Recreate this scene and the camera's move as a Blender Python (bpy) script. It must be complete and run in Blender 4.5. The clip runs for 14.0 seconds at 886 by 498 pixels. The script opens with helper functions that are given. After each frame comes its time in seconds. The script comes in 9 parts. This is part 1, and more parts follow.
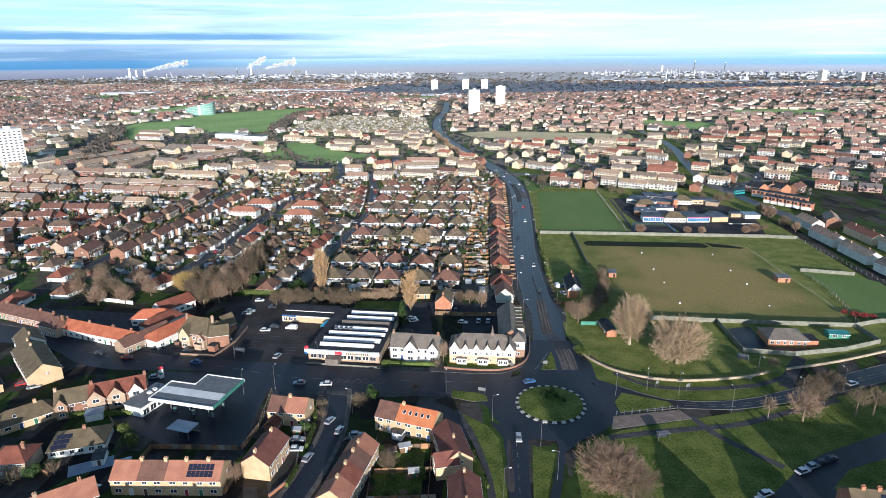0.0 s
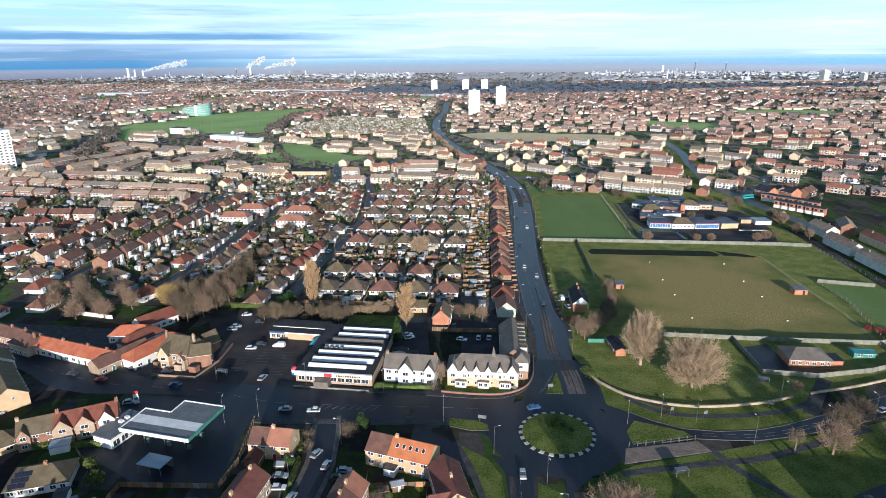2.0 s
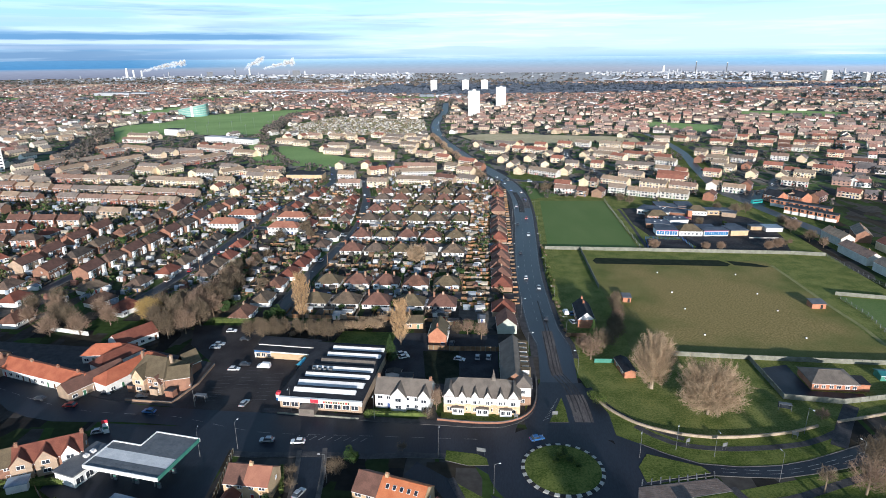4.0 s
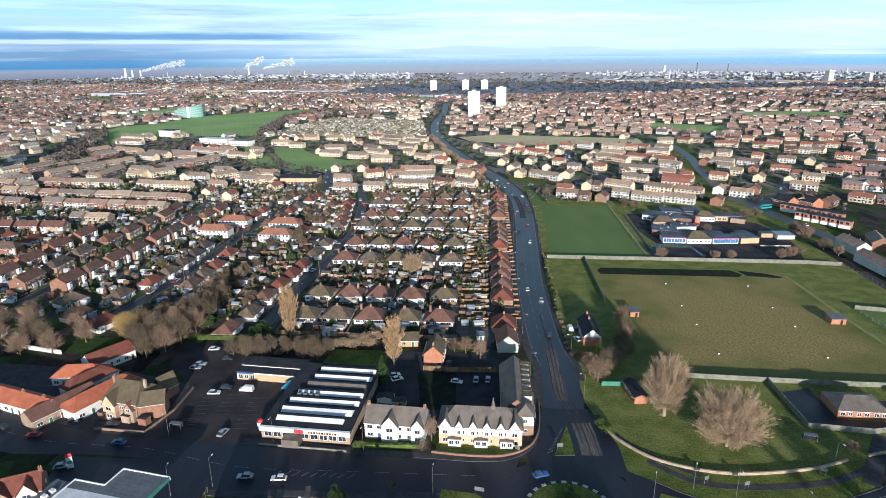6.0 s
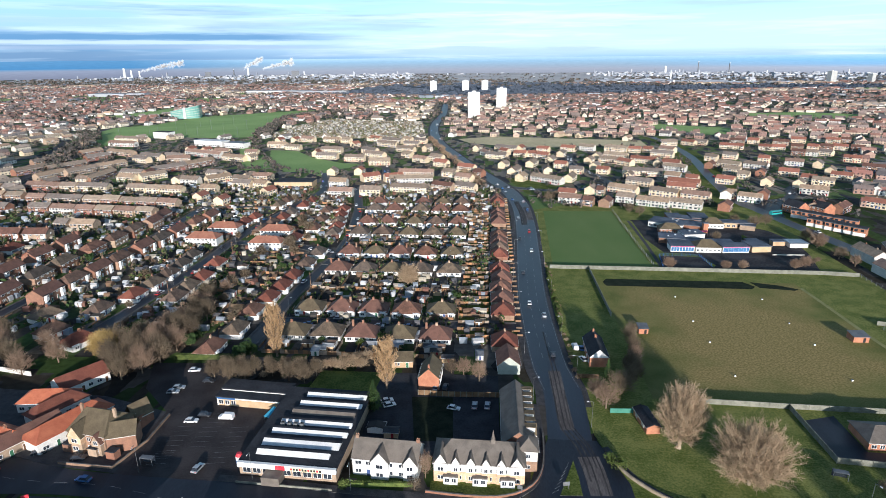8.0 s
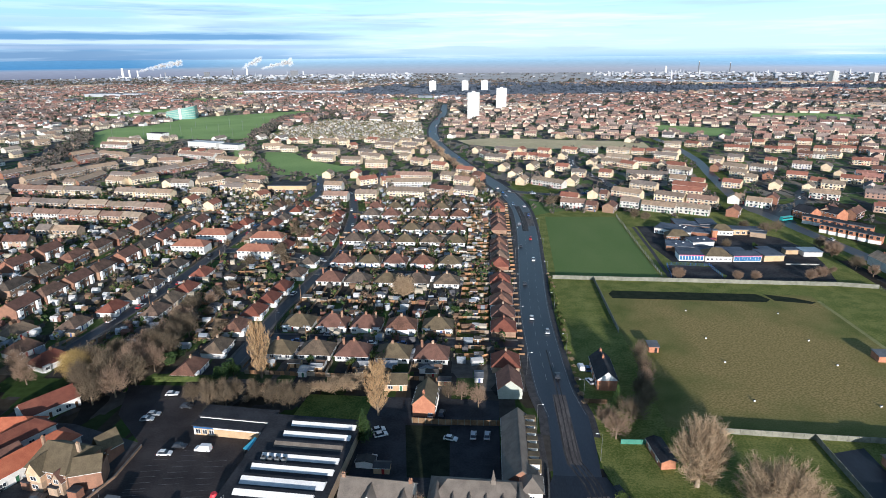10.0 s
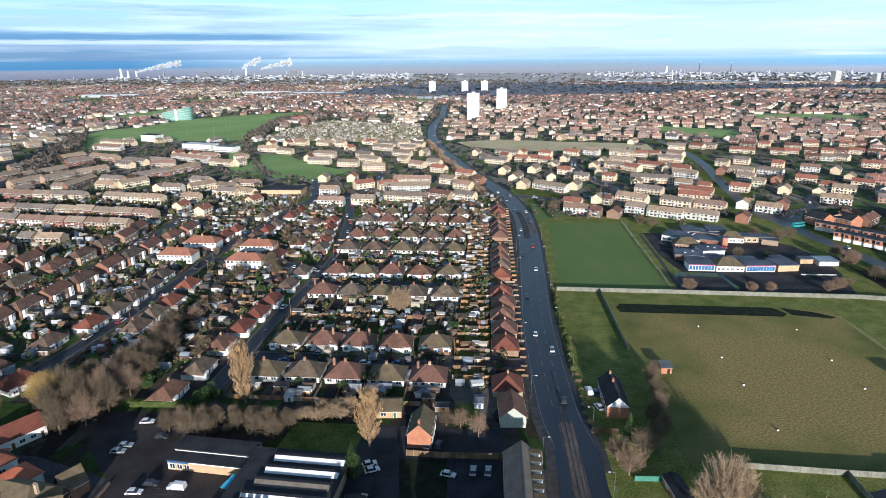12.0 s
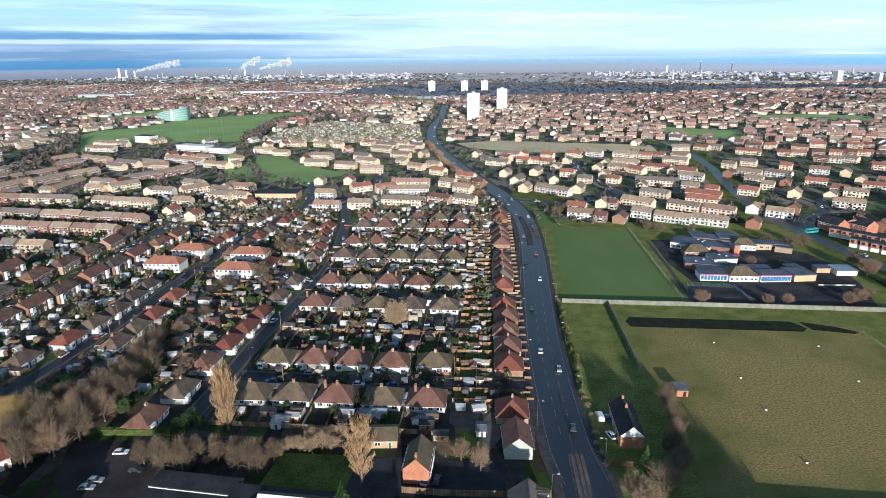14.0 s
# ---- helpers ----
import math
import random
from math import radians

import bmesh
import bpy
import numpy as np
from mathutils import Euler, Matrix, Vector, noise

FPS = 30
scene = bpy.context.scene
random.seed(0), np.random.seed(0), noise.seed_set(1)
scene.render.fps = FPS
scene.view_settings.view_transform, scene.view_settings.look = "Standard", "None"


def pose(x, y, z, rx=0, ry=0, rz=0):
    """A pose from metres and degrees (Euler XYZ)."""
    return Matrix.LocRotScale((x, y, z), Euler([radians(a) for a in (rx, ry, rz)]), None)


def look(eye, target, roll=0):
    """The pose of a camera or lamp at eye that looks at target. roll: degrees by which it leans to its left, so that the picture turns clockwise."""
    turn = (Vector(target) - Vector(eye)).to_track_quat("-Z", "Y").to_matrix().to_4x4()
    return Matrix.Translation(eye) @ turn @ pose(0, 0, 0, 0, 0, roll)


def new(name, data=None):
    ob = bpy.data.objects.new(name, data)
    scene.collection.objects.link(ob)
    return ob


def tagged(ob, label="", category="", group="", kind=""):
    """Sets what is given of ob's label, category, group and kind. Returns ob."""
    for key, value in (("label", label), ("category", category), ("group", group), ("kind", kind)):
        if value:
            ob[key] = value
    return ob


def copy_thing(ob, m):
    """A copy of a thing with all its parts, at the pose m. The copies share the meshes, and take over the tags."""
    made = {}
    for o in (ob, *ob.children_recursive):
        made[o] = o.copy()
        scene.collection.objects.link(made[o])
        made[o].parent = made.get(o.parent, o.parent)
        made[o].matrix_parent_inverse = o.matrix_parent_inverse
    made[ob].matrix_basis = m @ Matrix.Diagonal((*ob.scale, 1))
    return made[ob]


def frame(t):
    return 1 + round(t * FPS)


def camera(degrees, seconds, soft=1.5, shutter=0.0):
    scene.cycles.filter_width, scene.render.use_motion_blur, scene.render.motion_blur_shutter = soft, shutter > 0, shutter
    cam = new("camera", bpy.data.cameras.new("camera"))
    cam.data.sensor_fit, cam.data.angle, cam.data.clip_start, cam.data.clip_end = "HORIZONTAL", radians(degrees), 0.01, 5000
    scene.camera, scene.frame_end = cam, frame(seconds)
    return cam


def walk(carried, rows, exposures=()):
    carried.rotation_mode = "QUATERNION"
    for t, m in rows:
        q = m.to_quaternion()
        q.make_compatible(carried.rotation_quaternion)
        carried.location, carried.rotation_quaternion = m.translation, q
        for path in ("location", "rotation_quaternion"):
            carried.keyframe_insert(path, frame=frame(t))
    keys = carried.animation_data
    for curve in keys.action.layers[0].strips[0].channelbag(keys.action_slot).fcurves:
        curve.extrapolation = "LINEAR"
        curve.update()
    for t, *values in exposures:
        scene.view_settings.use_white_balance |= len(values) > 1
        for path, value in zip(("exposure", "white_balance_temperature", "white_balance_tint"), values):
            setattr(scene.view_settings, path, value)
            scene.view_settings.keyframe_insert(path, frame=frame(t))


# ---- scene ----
cam = camera(72.9, 14.0, soft=0.75)
PATH = [
    (0, (0.33, 1.349, 109.864), (0.183, 3.249, 109.256), -0.5),
    (0.5, (0.221, 5.546, 109.85), (0.074, 7.446, 109.242), -0.5),
    (1, (0.127, 9.774, 109.83), (-0.02, 11.674, 109.222), -0.5),
    (1.5, (0.033, 13.977, 109.814), (-0.114, 15.877, 109.206), -0.5),
    (2, (-0.014, 18.127, 109.802), (-0.161, 20.026, 109.194), -0.5),
    (2.5, (-0.001, 22.259, 109.793), (-0.149, 24.159, 109.185), -0.5),
    (3, (0.033, 26.419, 109.81), (-0.114, 28.318, 109.202), -0.5),
    (5.5, (0.314, 47.111, 109.953), (0.166, 49.011, 109.346), -0.5),
    (6, (0.385, 51.247, 109.975), (0.237, 53.146, 109.367), -0.5),
    (6.5, (0.458, 55.393, 110.013), (0.311, 57.293, 109.406), -0.5),
    (7, (0.506, 59.499, 110.063), (0.358, 61.399, 109.455), -0.5),
    (7.5, (0.554, 63.577, 110.105), (0.406, 65.477, 109.498), -0.5),
    (8, (0.567, 67.709, 110.148), (0.418, 69.608, 109.541), -0.5),
    (8.2, (0.565, 69.361, 110.153), (0.415, 71.261, 109.546), -0.4),
    (10.5, (0.411, 88.447, 110.204), (0.263, 90.347, 109.596), -0.5),
    (11, (0.324, 92.58, 110.205), (0.176, 94.48, 109.597), -0.5),
    (11.5, (0.217, 96.665, 110.186), (0.069, 98.564, 109.578), -0.5),
    (12, (0.094, 100.689, 110.151), (-0.054, 102.589, 109.544), -0.5),
    (12.5, (-0.056, 104.606, 110.118), (-0.203, 106.506, 109.509), -0.5),
    (13, (-0.29, 108.541, 110.098), (-0.437, 110.441, 109.49), -0.6),
    (13.5, (-0.579, 112.506, 110.078), (-0.726, 114.406, 109.47), -0.5),
    (14, (-0.93, 116.562, 110.073), (-1.077, 118.461, 109.465), -0.5),
]
walk(cam, [(t, look(eye, target, roll)) for t, eye, target, roll in PATH], exposures=[(0.0, 0.61, 5900, 13), (1.0, 0.51, 5900, 13), (14.0, 0.40, 5900, 13)])

world = bpy.data.worlds.new("world")
scene.world = world
world.use_nodes = True
SUN_AZ, SUN_EL = (0.17, -0.985), 11.0
wn, wl = world.node_tree.nodes, world.node_tree.links
sky = wn.new("ShaderNodeTexSky")
sky.sky_type = "NISHITA"
sky.sun_disc = False
sky.sun_elevation = radians(SUN_EL)
sky.sun_rotation = math.atan2(SUN_AZ[0], SUN_AZ[1])
sky.air_density, sky.dust_density, sky.ozone_density = 1.0, 0.6, 2.0


def wnode(kind, **kw):
    n = wn.new(kind)
    for k, v in kw.items():
        n.inputs[k].default_value = v
    return n


def wmath(op, a, b=None):
    n = wn.new("ShaderNodeMath")
    n.operation = op
    for i, v in enumerate((a, b)):
        if v is None:
            continue
        if isinstance(v, (int, float)):
            n.inputs[i].default_value = v
        else:
            wl.new(v, n.inputs[i])
    return n.outputs[0]


def wmix(fac, a, b):
    n = wn.new("ShaderNodeMix")
    n.data_type = "RGBA"
    for i, v in ((0, fac), (6, a), (7, b)):
        if isinstance(v, (int, float)):
            n.inputs[i].default_value = v
        elif isinstance(v, tuple):
            n.inputs[i].default_value = (*v, 1)
        else:
            wl.new(v, n.inputs[i])
    return n.outputs[2]


def wramp(x, *stops):
    n = wn.new("ShaderNodeValToRGB")
    e = n.color_ramp.elements
    while len(e) < len(stops):
        e.new(0.5)
    for k, (p, c) in zip(e, stops):
        k.position, k.color = p, (*c, 1) if isinstance(c, tuple) else (c, c, c, 1)
    wl.new(x, n.inputs[0])
    return n.outputs[0]


# thin streaked cloud over a pale winter sky; greyer to the west, over the sea
wco = wn.new("ShaderNodeTexCoord")
wsep = wn.new("ShaderNodeSeparateXYZ")
wl.new(wco.outputs["Generated"], wsep.inputs[0])
dx, dy, dz = wsep.outputs
wcom = wn.new("ShaderNodeCombineXYZ")
wl.new(wmath("MULTIPLY", dx, 3.2), wcom.inputs[0])
wl.new(wmath("MULTIPLY", dy, 1.0), wcom.inputs[1])
wl.new(wmath("MULTIPLY", dz, 52.0), wcom.inputs[2])
wno = wnode("ShaderNodeTexNoise", Scale=1.6, Detail=7.0, Roughness=0.55, Distortion=0.4)
wl.new(wcom.outputs[0], wno.inputs["Vector"])
streak = wramp(wno.outputs[0], (0.40, 0.0), (0.62, 1.0))
west = wramp(wmath("ADD", wmath("MULTIPLY", dx, 0.5), 0.5), (0.22, 1.0), (0.46, 0.0))
low = wramp(wmath("MULTIPLY", dz, 8.0), (0.0, 1.0), (0.5, 0.35), (1.0, 0.0))
hor = wramp(wmath("MULTIPLY", dz, 10.0), (0.0, (0.34, 0.54, 0.74)), (0.12, (0.60, 0.80, 0.90)), (0.4, (0.60, 0.88, 0.94)), (1.0, (0.46, 0.82, 0.93)))
horw = wramp(wmath("MULTIPLY", dz, 10.0), (0.0, (0.10, 0.235, 0.42)), (0.20, (0.17, 0.35, 0.55)), (0.42, (0.40, 0.62, 0.78)), (1.0, (0.40, 0.74, 0.90)))
clear = wmix(west, hor, horw)
grey = wmix(west, (0.46, 0.62, 0.74), (0.19, 0.32, 0.48))
bright = wmix(west, (0.80, 0.90, 0.94), (0.62, 0.80, 0.90))
wno2 = wnode("ShaderNodeTexNoise", Scale=0.9, Detail=5.0, Roughness=0.6)
wl.new(wcom.outputs[0], wno2.inputs["Vector"])
veil = wmix(wramp(wno2.outputs[0], (0.42, 0.0), (0.58, 1.0)), bright, grey)
cloudy = wmix(wmath("MULTIPLY", streak, 0.75), clear, veil)
wno3 = wnode("ShaderNodeTexNoise", Scale=5.0, Detail=5.0, Roughness=0.6)
wl.new(wcom.outputs[0], wno3.inputs["Vector"])
for height, thick, sway, tone, share in ((0.0315, 0.0075, 0.010, (0.13, 0.31, 0.53), 0.9), (0.018, 0.004, 0.006, (0.36, 0.47, 0.62), 0.6), (0.0245, 0.004, 0.006, (0.66, 0.80, 0.88), 0.75), (0.052, 0.006, 0.012, (0.45, 0.63, 0.76), 0.5)):
    away = wmath("ABSOLUTE", wmath("SUBTRACT", wmath("ADD", dz, wmath("MULTIPLY", wmath("SUBTRACT", wno3.outputs[0], 0.5), sway)), height))
    body_ = wramp(wmath("DIVIDE", away, thick), (0.35, 1.0), (1.0, 0.0))
    side = wramp(wmath("ADD", wmath("MULTIPLY", dx, 0.5), 0.5), (0.33, 1.0), (0.41, 0.0))
    cloudy = wmix(wmath("MULTIPLY", wmath("MULTIPLY", body_, side), share), cloudy, tone)
bg1, bg2 = wn["Background"], wn.new("ShaderNodeBackground")
wl.new(sky.outputs[0], bg1.inputs[0])
bg1.inputs[1].default_value = 0.095
wl.new(cloudy, bg2.inputs[0])
bg2.inputs[1].default_value = 1.0
wm = wn.new("ShaderNodeMixShader")
# the veil lies over the low sky and thins out overhead
wl.new(wramp(dz, (0.12, 0.96), (0.55, 0.0)), wm.inputs[0])
wl.new(bg1.outputs[0], wm.inputs[1])
wl.new(bg2.outputs[0], wm.inputs[2])
wl.new(wm.outputs[0], wn["World Output"].inputs[0])

sun = new("sun", bpy.data.lights.new("sun", "SUN"))
sun.data.energy = 5.0
sun.data.angle = radians(0.6)
sun.data.color = (1.0, 0.90, 0.76)
sd = Vector((SUN_AZ[0], SUN_AZ[1], math.tan(radians(SUN_EL)))) * 400
sun.matrix_world = look(sd, (0, 0, 0))


# ---- materials ----
def surface(name, a, b, scale=0.5, rough=0.85, metal=0.0, bump=0.0, fine=None, vary=0.0, stretch=(1, 1, 1), island=0.0, ramp=None, spec=0.3, con=0.18, sheen=0.0, weight=1.0, tuft=0.1):
    """Two colours mixed by noise at two scales in world metres; vary: spread of brightness between objects; ramp: colours picked by object or island."""
    m = bpy.data.materials.new(name)
    m.use_nodes = True
    n, l = m.node_tree.nodes, m.node_tree.links
    p = n["Principled BSDF"]
    p.inputs["Roughness"].default_value = rough
    p.inputs["Metallic"].default_value = metal
    p.inputs["Specular IOR Level"].default_value = spec
    p.inputs["Sheen Weight"].default_value = sheen
    p.inputs["Sheen Roughness"].default_value = 0.6
    p.inputs["Sheen Tint"].default_value = (*(min(1.0, v * 3.2) for v in b), 1)
    g = n.new("ShaderNodeNewGeometry")
    mp = n.new("ShaderNodeMapping")
    mp.inputs["Scale"].default_value = stretch
    l.new(g.outputs["Position"], mp.inputs["Vector"])
    big = n.new("ShaderNodeTexNoise")
    big.inputs["Scale"].default_value = scale
    big.inputs["Detail"].default_value = 4
    small = n.new("ShaderNodeTexNoise")
    small.inputs["Scale"].default_value = fine or scale * 9
    small.inputs["Detail"].default_value = 5
    small.inputs["Roughness"].default_value = 0.7
    l.new(mp.outputs[0], big.inputs["Vector"])
    l.new(mp.outputs[0], small.inputs["Vector"])
    ad = n.new("ShaderNodeMath")
    ad.operation = "ADD"
    wt = n.new("ShaderNodeMath")
    wt.operation = "MULTIPLY_ADD"
    wt.inputs[1].default_value, wt.inputs[2].default_value = weight, 0.5 - 0.5 * weight
    l.new(big.outputs[0], wt.inputs[0])
    l.new(wt.outputs[0], ad.inputs[0])
    l.new(small.outputs[0], ad.inputs[1])
    cr = n.new("ShaderNodeMapRange")
    cr.inputs["From Min"].default_value, cr.inputs["From Max"].default_value = 1 - con, 1 + con
    l.new(ad.outputs[0], cr.inputs["Value"])
    mx = n.new("ShaderNodeMix")
    mx.data_type = "RGBA"
    l.new(cr.outputs[0], mx.inputs[0])
    mx.inputs[6].default_value, mx.inputs[7].default_value = (*a, 1), (*b, 1)
    out = mx.outputs[2]
    rnd = g.outputs["Random Per Island"] if island else None
    if (vary or ramp) and rnd is None:
        rnd = n.new("ShaderNodeObjectInfo").outputs["Random"]
    if ramp:
        r = n.new("ShaderNodeValToRGB")
        r.color_ramp.interpolation = "CONSTANT"
        e = r.color_ramp.elements
        while len(e) < len(ramp):
            e.new(0.5)
        for i, c in enumerate(ramp):
            e[i].position, e[i].color = i / len(ramp), (*c, 1)
        l.new(rnd, r.inputs[0])
        mu = n.new("ShaderNodeMix")
        mu.data_type, mu.blend_type = "RGBA", "MULTIPLY"
        mu.inputs[0].default_value = 1
        l.new(out, mu.inputs[6])
        l.new(r.outputs[0], mu.inputs[7])
        out = mu.outputs[2]
    if vary or island:
        hs = n.new("ShaderNodeHueSaturation")
        mr = n.new("ShaderNodeMapRange")
        v = vary or island
        mr.inputs["To Min"].default_value, mr.inputs["To Max"].default_value = 1 - v, 1 + v
        fr = n.new("ShaderNodeMath")
        fr.operation = "FRACT"
        mm = n.new("ShaderNodeMath")
        mm.operation = "MULTIPLY"
        mm.inputs[1].default_value = 7.31
        l.new(rnd, mm.inputs[0])
        l.new(mm.outputs[0], fr.inputs[0])
        l.new(fr.outputs[0], mr.inputs["Value"])
        l.new(mr.outputs[0], hs.inputs["Value"])
        l.new(out, hs.inputs["Color"])
        out = hs.outputs[0]
    l.new(out, p.inputs["Base Color"])
    if bump:
        bp = n.new("ShaderNodeBump")
        bp.inputs["Strength"].default_value = bump
        bp.inputs["Distance"].default_value = tuft
        l.new(small.outputs[0], bp.inputs["Height"])
        l.new(bp.outputs[0], p.inputs["Normal"])
    return m


GRASS = surface("grass", (0.06, 0.092, 0.018), (0.16, 0.185, 0.048), 0.16, 0.95, bump=0.9, fine=1.5, spec=0.1, con=0.12, weight=0.6, tuft=0.2)
LAWN = surface("lawn", (0.11, 0.18, 0.055), (0.165, 0.225, 0.08), 0.03, 0.95, bump=0.3, fine=1.1, stretch=(1.4, 0.5, 1), spec=0.1, con=0.13, weight=0.5, tuft=0.2)
MEADOW = surface("long_green_grass", (0.145, 0.235, 0.085), (0.205, 0.30, 0.115), 0.012, 0.95, bump=0.3, fine=0.4, spec=0.1, con=0.13, sheen=0.07)
ROUGH = surface("rough_grass", (0.088, 0.122, 0.027), (0.22, 0.23, 0.072), 0.14, 0.95, bump=0.9, fine=1.4, spec=0.1, con=0.12, sheen=0.03, weight=0.6, tuft=0.25)
PALETURF = surface("trodden_pale_turf", (0.20, 0.205, 0.085), (0.29, 0.28, 0.13), 0.2, 0.95, fine=1.5, spec=0.1)
DARKGROUND = surface("dark_green_black_ground", (0.010, 0.016, 0.010), (0.026, 0.034, 0.02), 0.3, 0.95, fine=2.0, spec=0.1)
STRAW = surface("dry_grass", (0.44, 0.365, 0.20), (0.60, 0.50, 0.29), 0.02, 0.95, fine=0.2, spec=0.1, sheen=0.05)
# far land, its haze put into the pale grey tones
PLAIN = surface("hazy_pale_land", (0.26, 0.27, 0.29), (0.46, 0.45, 0.45), 0.006, 0.95, fine=0.05, stretch=(0.3, 1, 1), spec=0.1, sheen=0.05)
# cloud shade and haze are put into this dim blue ground colour
SHADEBELT = surface("cloud_shade_ground", (0.06, 0.078, 0.10), (0.11, 0.125, 0.145), 0.02, 0.95, fine=0.2, spec=0.1)
TAR = surface("asphalt", (0.009, 0.012, 0.021), (0.020, 0.025, 0.038), 0.12, 0.52, bump=0.06, fine=2.5, stretch=(1, 0.25, 1), spec=0.33)
ROADTAR = surface("smooth_blue_asphalt", (0.010, 0.014, 0.026), (0.022, 0.029, 0.046), 0.12, 0.43, bump=0.06, fine=2.5, stretch=(1, 0.25, 1), spec=0.48)
CARPARK = surface("brown_grey_asphalt", (0.024, 0.020, 0.021), (0.055, 0.047, 0.047), 0.1, 0.75, bump=0.05, fine=2.0, spec=0.25, con=0.16)
YARD = surface("worn_playground", (0.016, 0.017, 0.022), (0.058, 0.056, 0.06), 0.09, 0.85, fine=0.9, spec=0.2, con=0.14)
TAR2 = surface("worn_asphalt", (0.035, 0.034, 0.037), (0.075, 0.069, 0.067), 0.35, 0.85, fine=1.6, stretch=(1, 0.1, 1), spec=0.25, con=0.12)
TAR3 = surface("patched_asphalt", (0.085, 0.075, 0.073), (0.155, 0.137, 0.13), 0.5, 0.85, fine=2.0, stretch=(1, 0.2, 1), spec=0.2)
PAVE = surface("paving", (0.038, 0.038, 0.043), (0.075, 0.073, 0.076), 0.4, 0.85, fine=2.5)
PAVE2 = surface("pale_paving", (0.075, 0.07, 0.068), (0.14, 0.13, 0.122), 0.4, 0.85, fine=2.5)
BRICKPAVE = surface("brick_paving", (0.16, 0.12, 0.10), (0.24, 0.19, 0.165), 0.5, 0.85, fine=3.0)
KERB = surface("kerb_stone", (0.09, 0.09, 0.088), (0.17, 0.165, 0.155), 0.8, 0.8)
PAINT = surface("road_paint", (0.06, 0.06, 0.065), (0.36, 0.36, 0.35), 0.9, 0.7)
FADED = surface("faded_paint", (0.04, 0.042, 0.05), (0.22, 0.22, 0.22), 0.6, 0.75)
BLOCKPAINT = surface("weathered_block_paint", (0.36, 0.36, 0.33), (0.56, 0.55, 0.51), 1.2, 0.7)
BRICK = surface("brick", (0.72, 0.72, 0.72), (1.05, 1.0, 0.95), 0.5, 0.9, fine=3.0, vary=0.12, ramp=[(0.28, 0.155, 0.108), (0.34, 0.225, 0.16), (0.29, 0.145, 0.10), (0.43, 0.33, 0.245)])
REDBRICK = surface("red_brick", (0.36, 0.15, 0.09), (0.47, 0.22, 0.13), 0.6, 0.9, fine=3.5)
BUFF = surface("buff_wall", (0.46, 0.315, 0.185), (0.56, 0.405, 0.255), 0.4, 0.9, fine=3.0, vary=0.12)
CREAMBRICK = surface("cream_orange_brick", (0.52, 0.34, 0.21), (0.66, 0.48, 0.33), 0.6, 0.9, fine=3.5)
RENDER = surface("white_render", (0.66, 0.65, 0.62), (0.80, 0.79, 0.76), 0.35, 0.85, fine=2.5, vary=0.08)
PALEGREEN = surface("pale_green_render", (0.36, 0.39, 0.34), (0.45, 0.48, 0.43), 0.4, 0.85, fine=2.5)
TINT = surface("pale_window_grey", (0.30, 0.33, 0.37), (0.48, 0.51, 0.55), 0.3, 0.4)
WHITE = surface("white_paint", (0.74, 0.74, 0.73), (0.84, 0.84, 0.83), 0.8, 0.6)
ROOF = surface("roof_tiles", (0.62, 0.62, 0.62), (1.2, 1.15, 1.1), 0.35, 0.85, bump=0.5, fine=3.0, vary=0.2, con=0.13, ramp=[(0.15, 0.095, 0.072), (0.135, 0.096, 0.075), (0.17, 0.092, 0.067), (0.145, 0.112, 0.083), (0.115, 0.093, 0.077)])
REDROOF = surface("red_tiles", (0.145, 0.05, 0.036), (0.225, 0.082, 0.054), 0.4, 0.85, bump=0.3, fine=4.0, vary=0.15)
BRIGHTORANGE = surface("new_orange_tiles", (0.42, 0.13, 0.055), (0.52, 0.19, 0.085), 0.4, 0.85, bump=0.2, fine=4.0)
STONE = surface("pale_stone", (0.30, 0.24, 0.17), (0.44, 0.36, 0.27), 0.6, 0.9, fine=3.0)
ORANGEROOF = surface("orange_tiles", (0.36, 0.105, 0.058), (0.48, 0.16, 0.085), 0.4, 0.85, bump=0.2, fine=4.0)
PINKROOF = surface("pink_tiles", (0.29, 0.125, 0.085), (0.38, 0.175, 0.115), 0.4, 0.85, bump=0.2, fine=4.0)
BROWNROOF = surface("brown_tiles", (0.12, 0.064, 0.05), (0.185, 0.097, 0.073), 0.4, 0.85, bump=0.3, fine=4.0)
OLIVEROOF = surface("mossy_tiles", (0.10, 0.078, 0.05), (0.155, 0.122, 0.076), 0.4, 0.9, bump=0.3, fine=3.0)
SLATE = surface("grey_tiles", (0.125, 0.108, 0.094), (0.19, 0.165, 0.142), 0.4, 0.8, bump=0.3, fine=4.0)
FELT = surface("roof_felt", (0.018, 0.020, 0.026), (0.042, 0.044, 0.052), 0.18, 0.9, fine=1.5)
SHEET = surface("metal_sheet", (0.10, 0.11, 0.125), (0.16, 0.17, 0.185), 0.3, 0.55, fine=2.0)
PALESHEET = surface("pale_sheet", (0.62, 0.63, 0.64), (0.78, 0.78, 0.78), 0.3, 0.6)
BLUESHEET = surface("blue_grey_sheet", (0.20, 0.27, 0.34), (0.28, 0.36, 0.44), 0.3, 0.5, fine=2.0)
BLUERAIL = surface("blue_rail_paint", (0.03, 0.10, 0.28), (0.05, 0.15, 0.36), 0.6, 0.5)
BLUEPANE = surface("blue_panes", (0.03, 0.11, 0.26), (0.07, 0.21, 0.40), 0.6, 0.25, spec=0.5)
GLASS = surface("window_glass", (0.018, 0.024, 0.034), (0.05, 0.06, 0.075), 0.8, 0.12, spec=0.6)
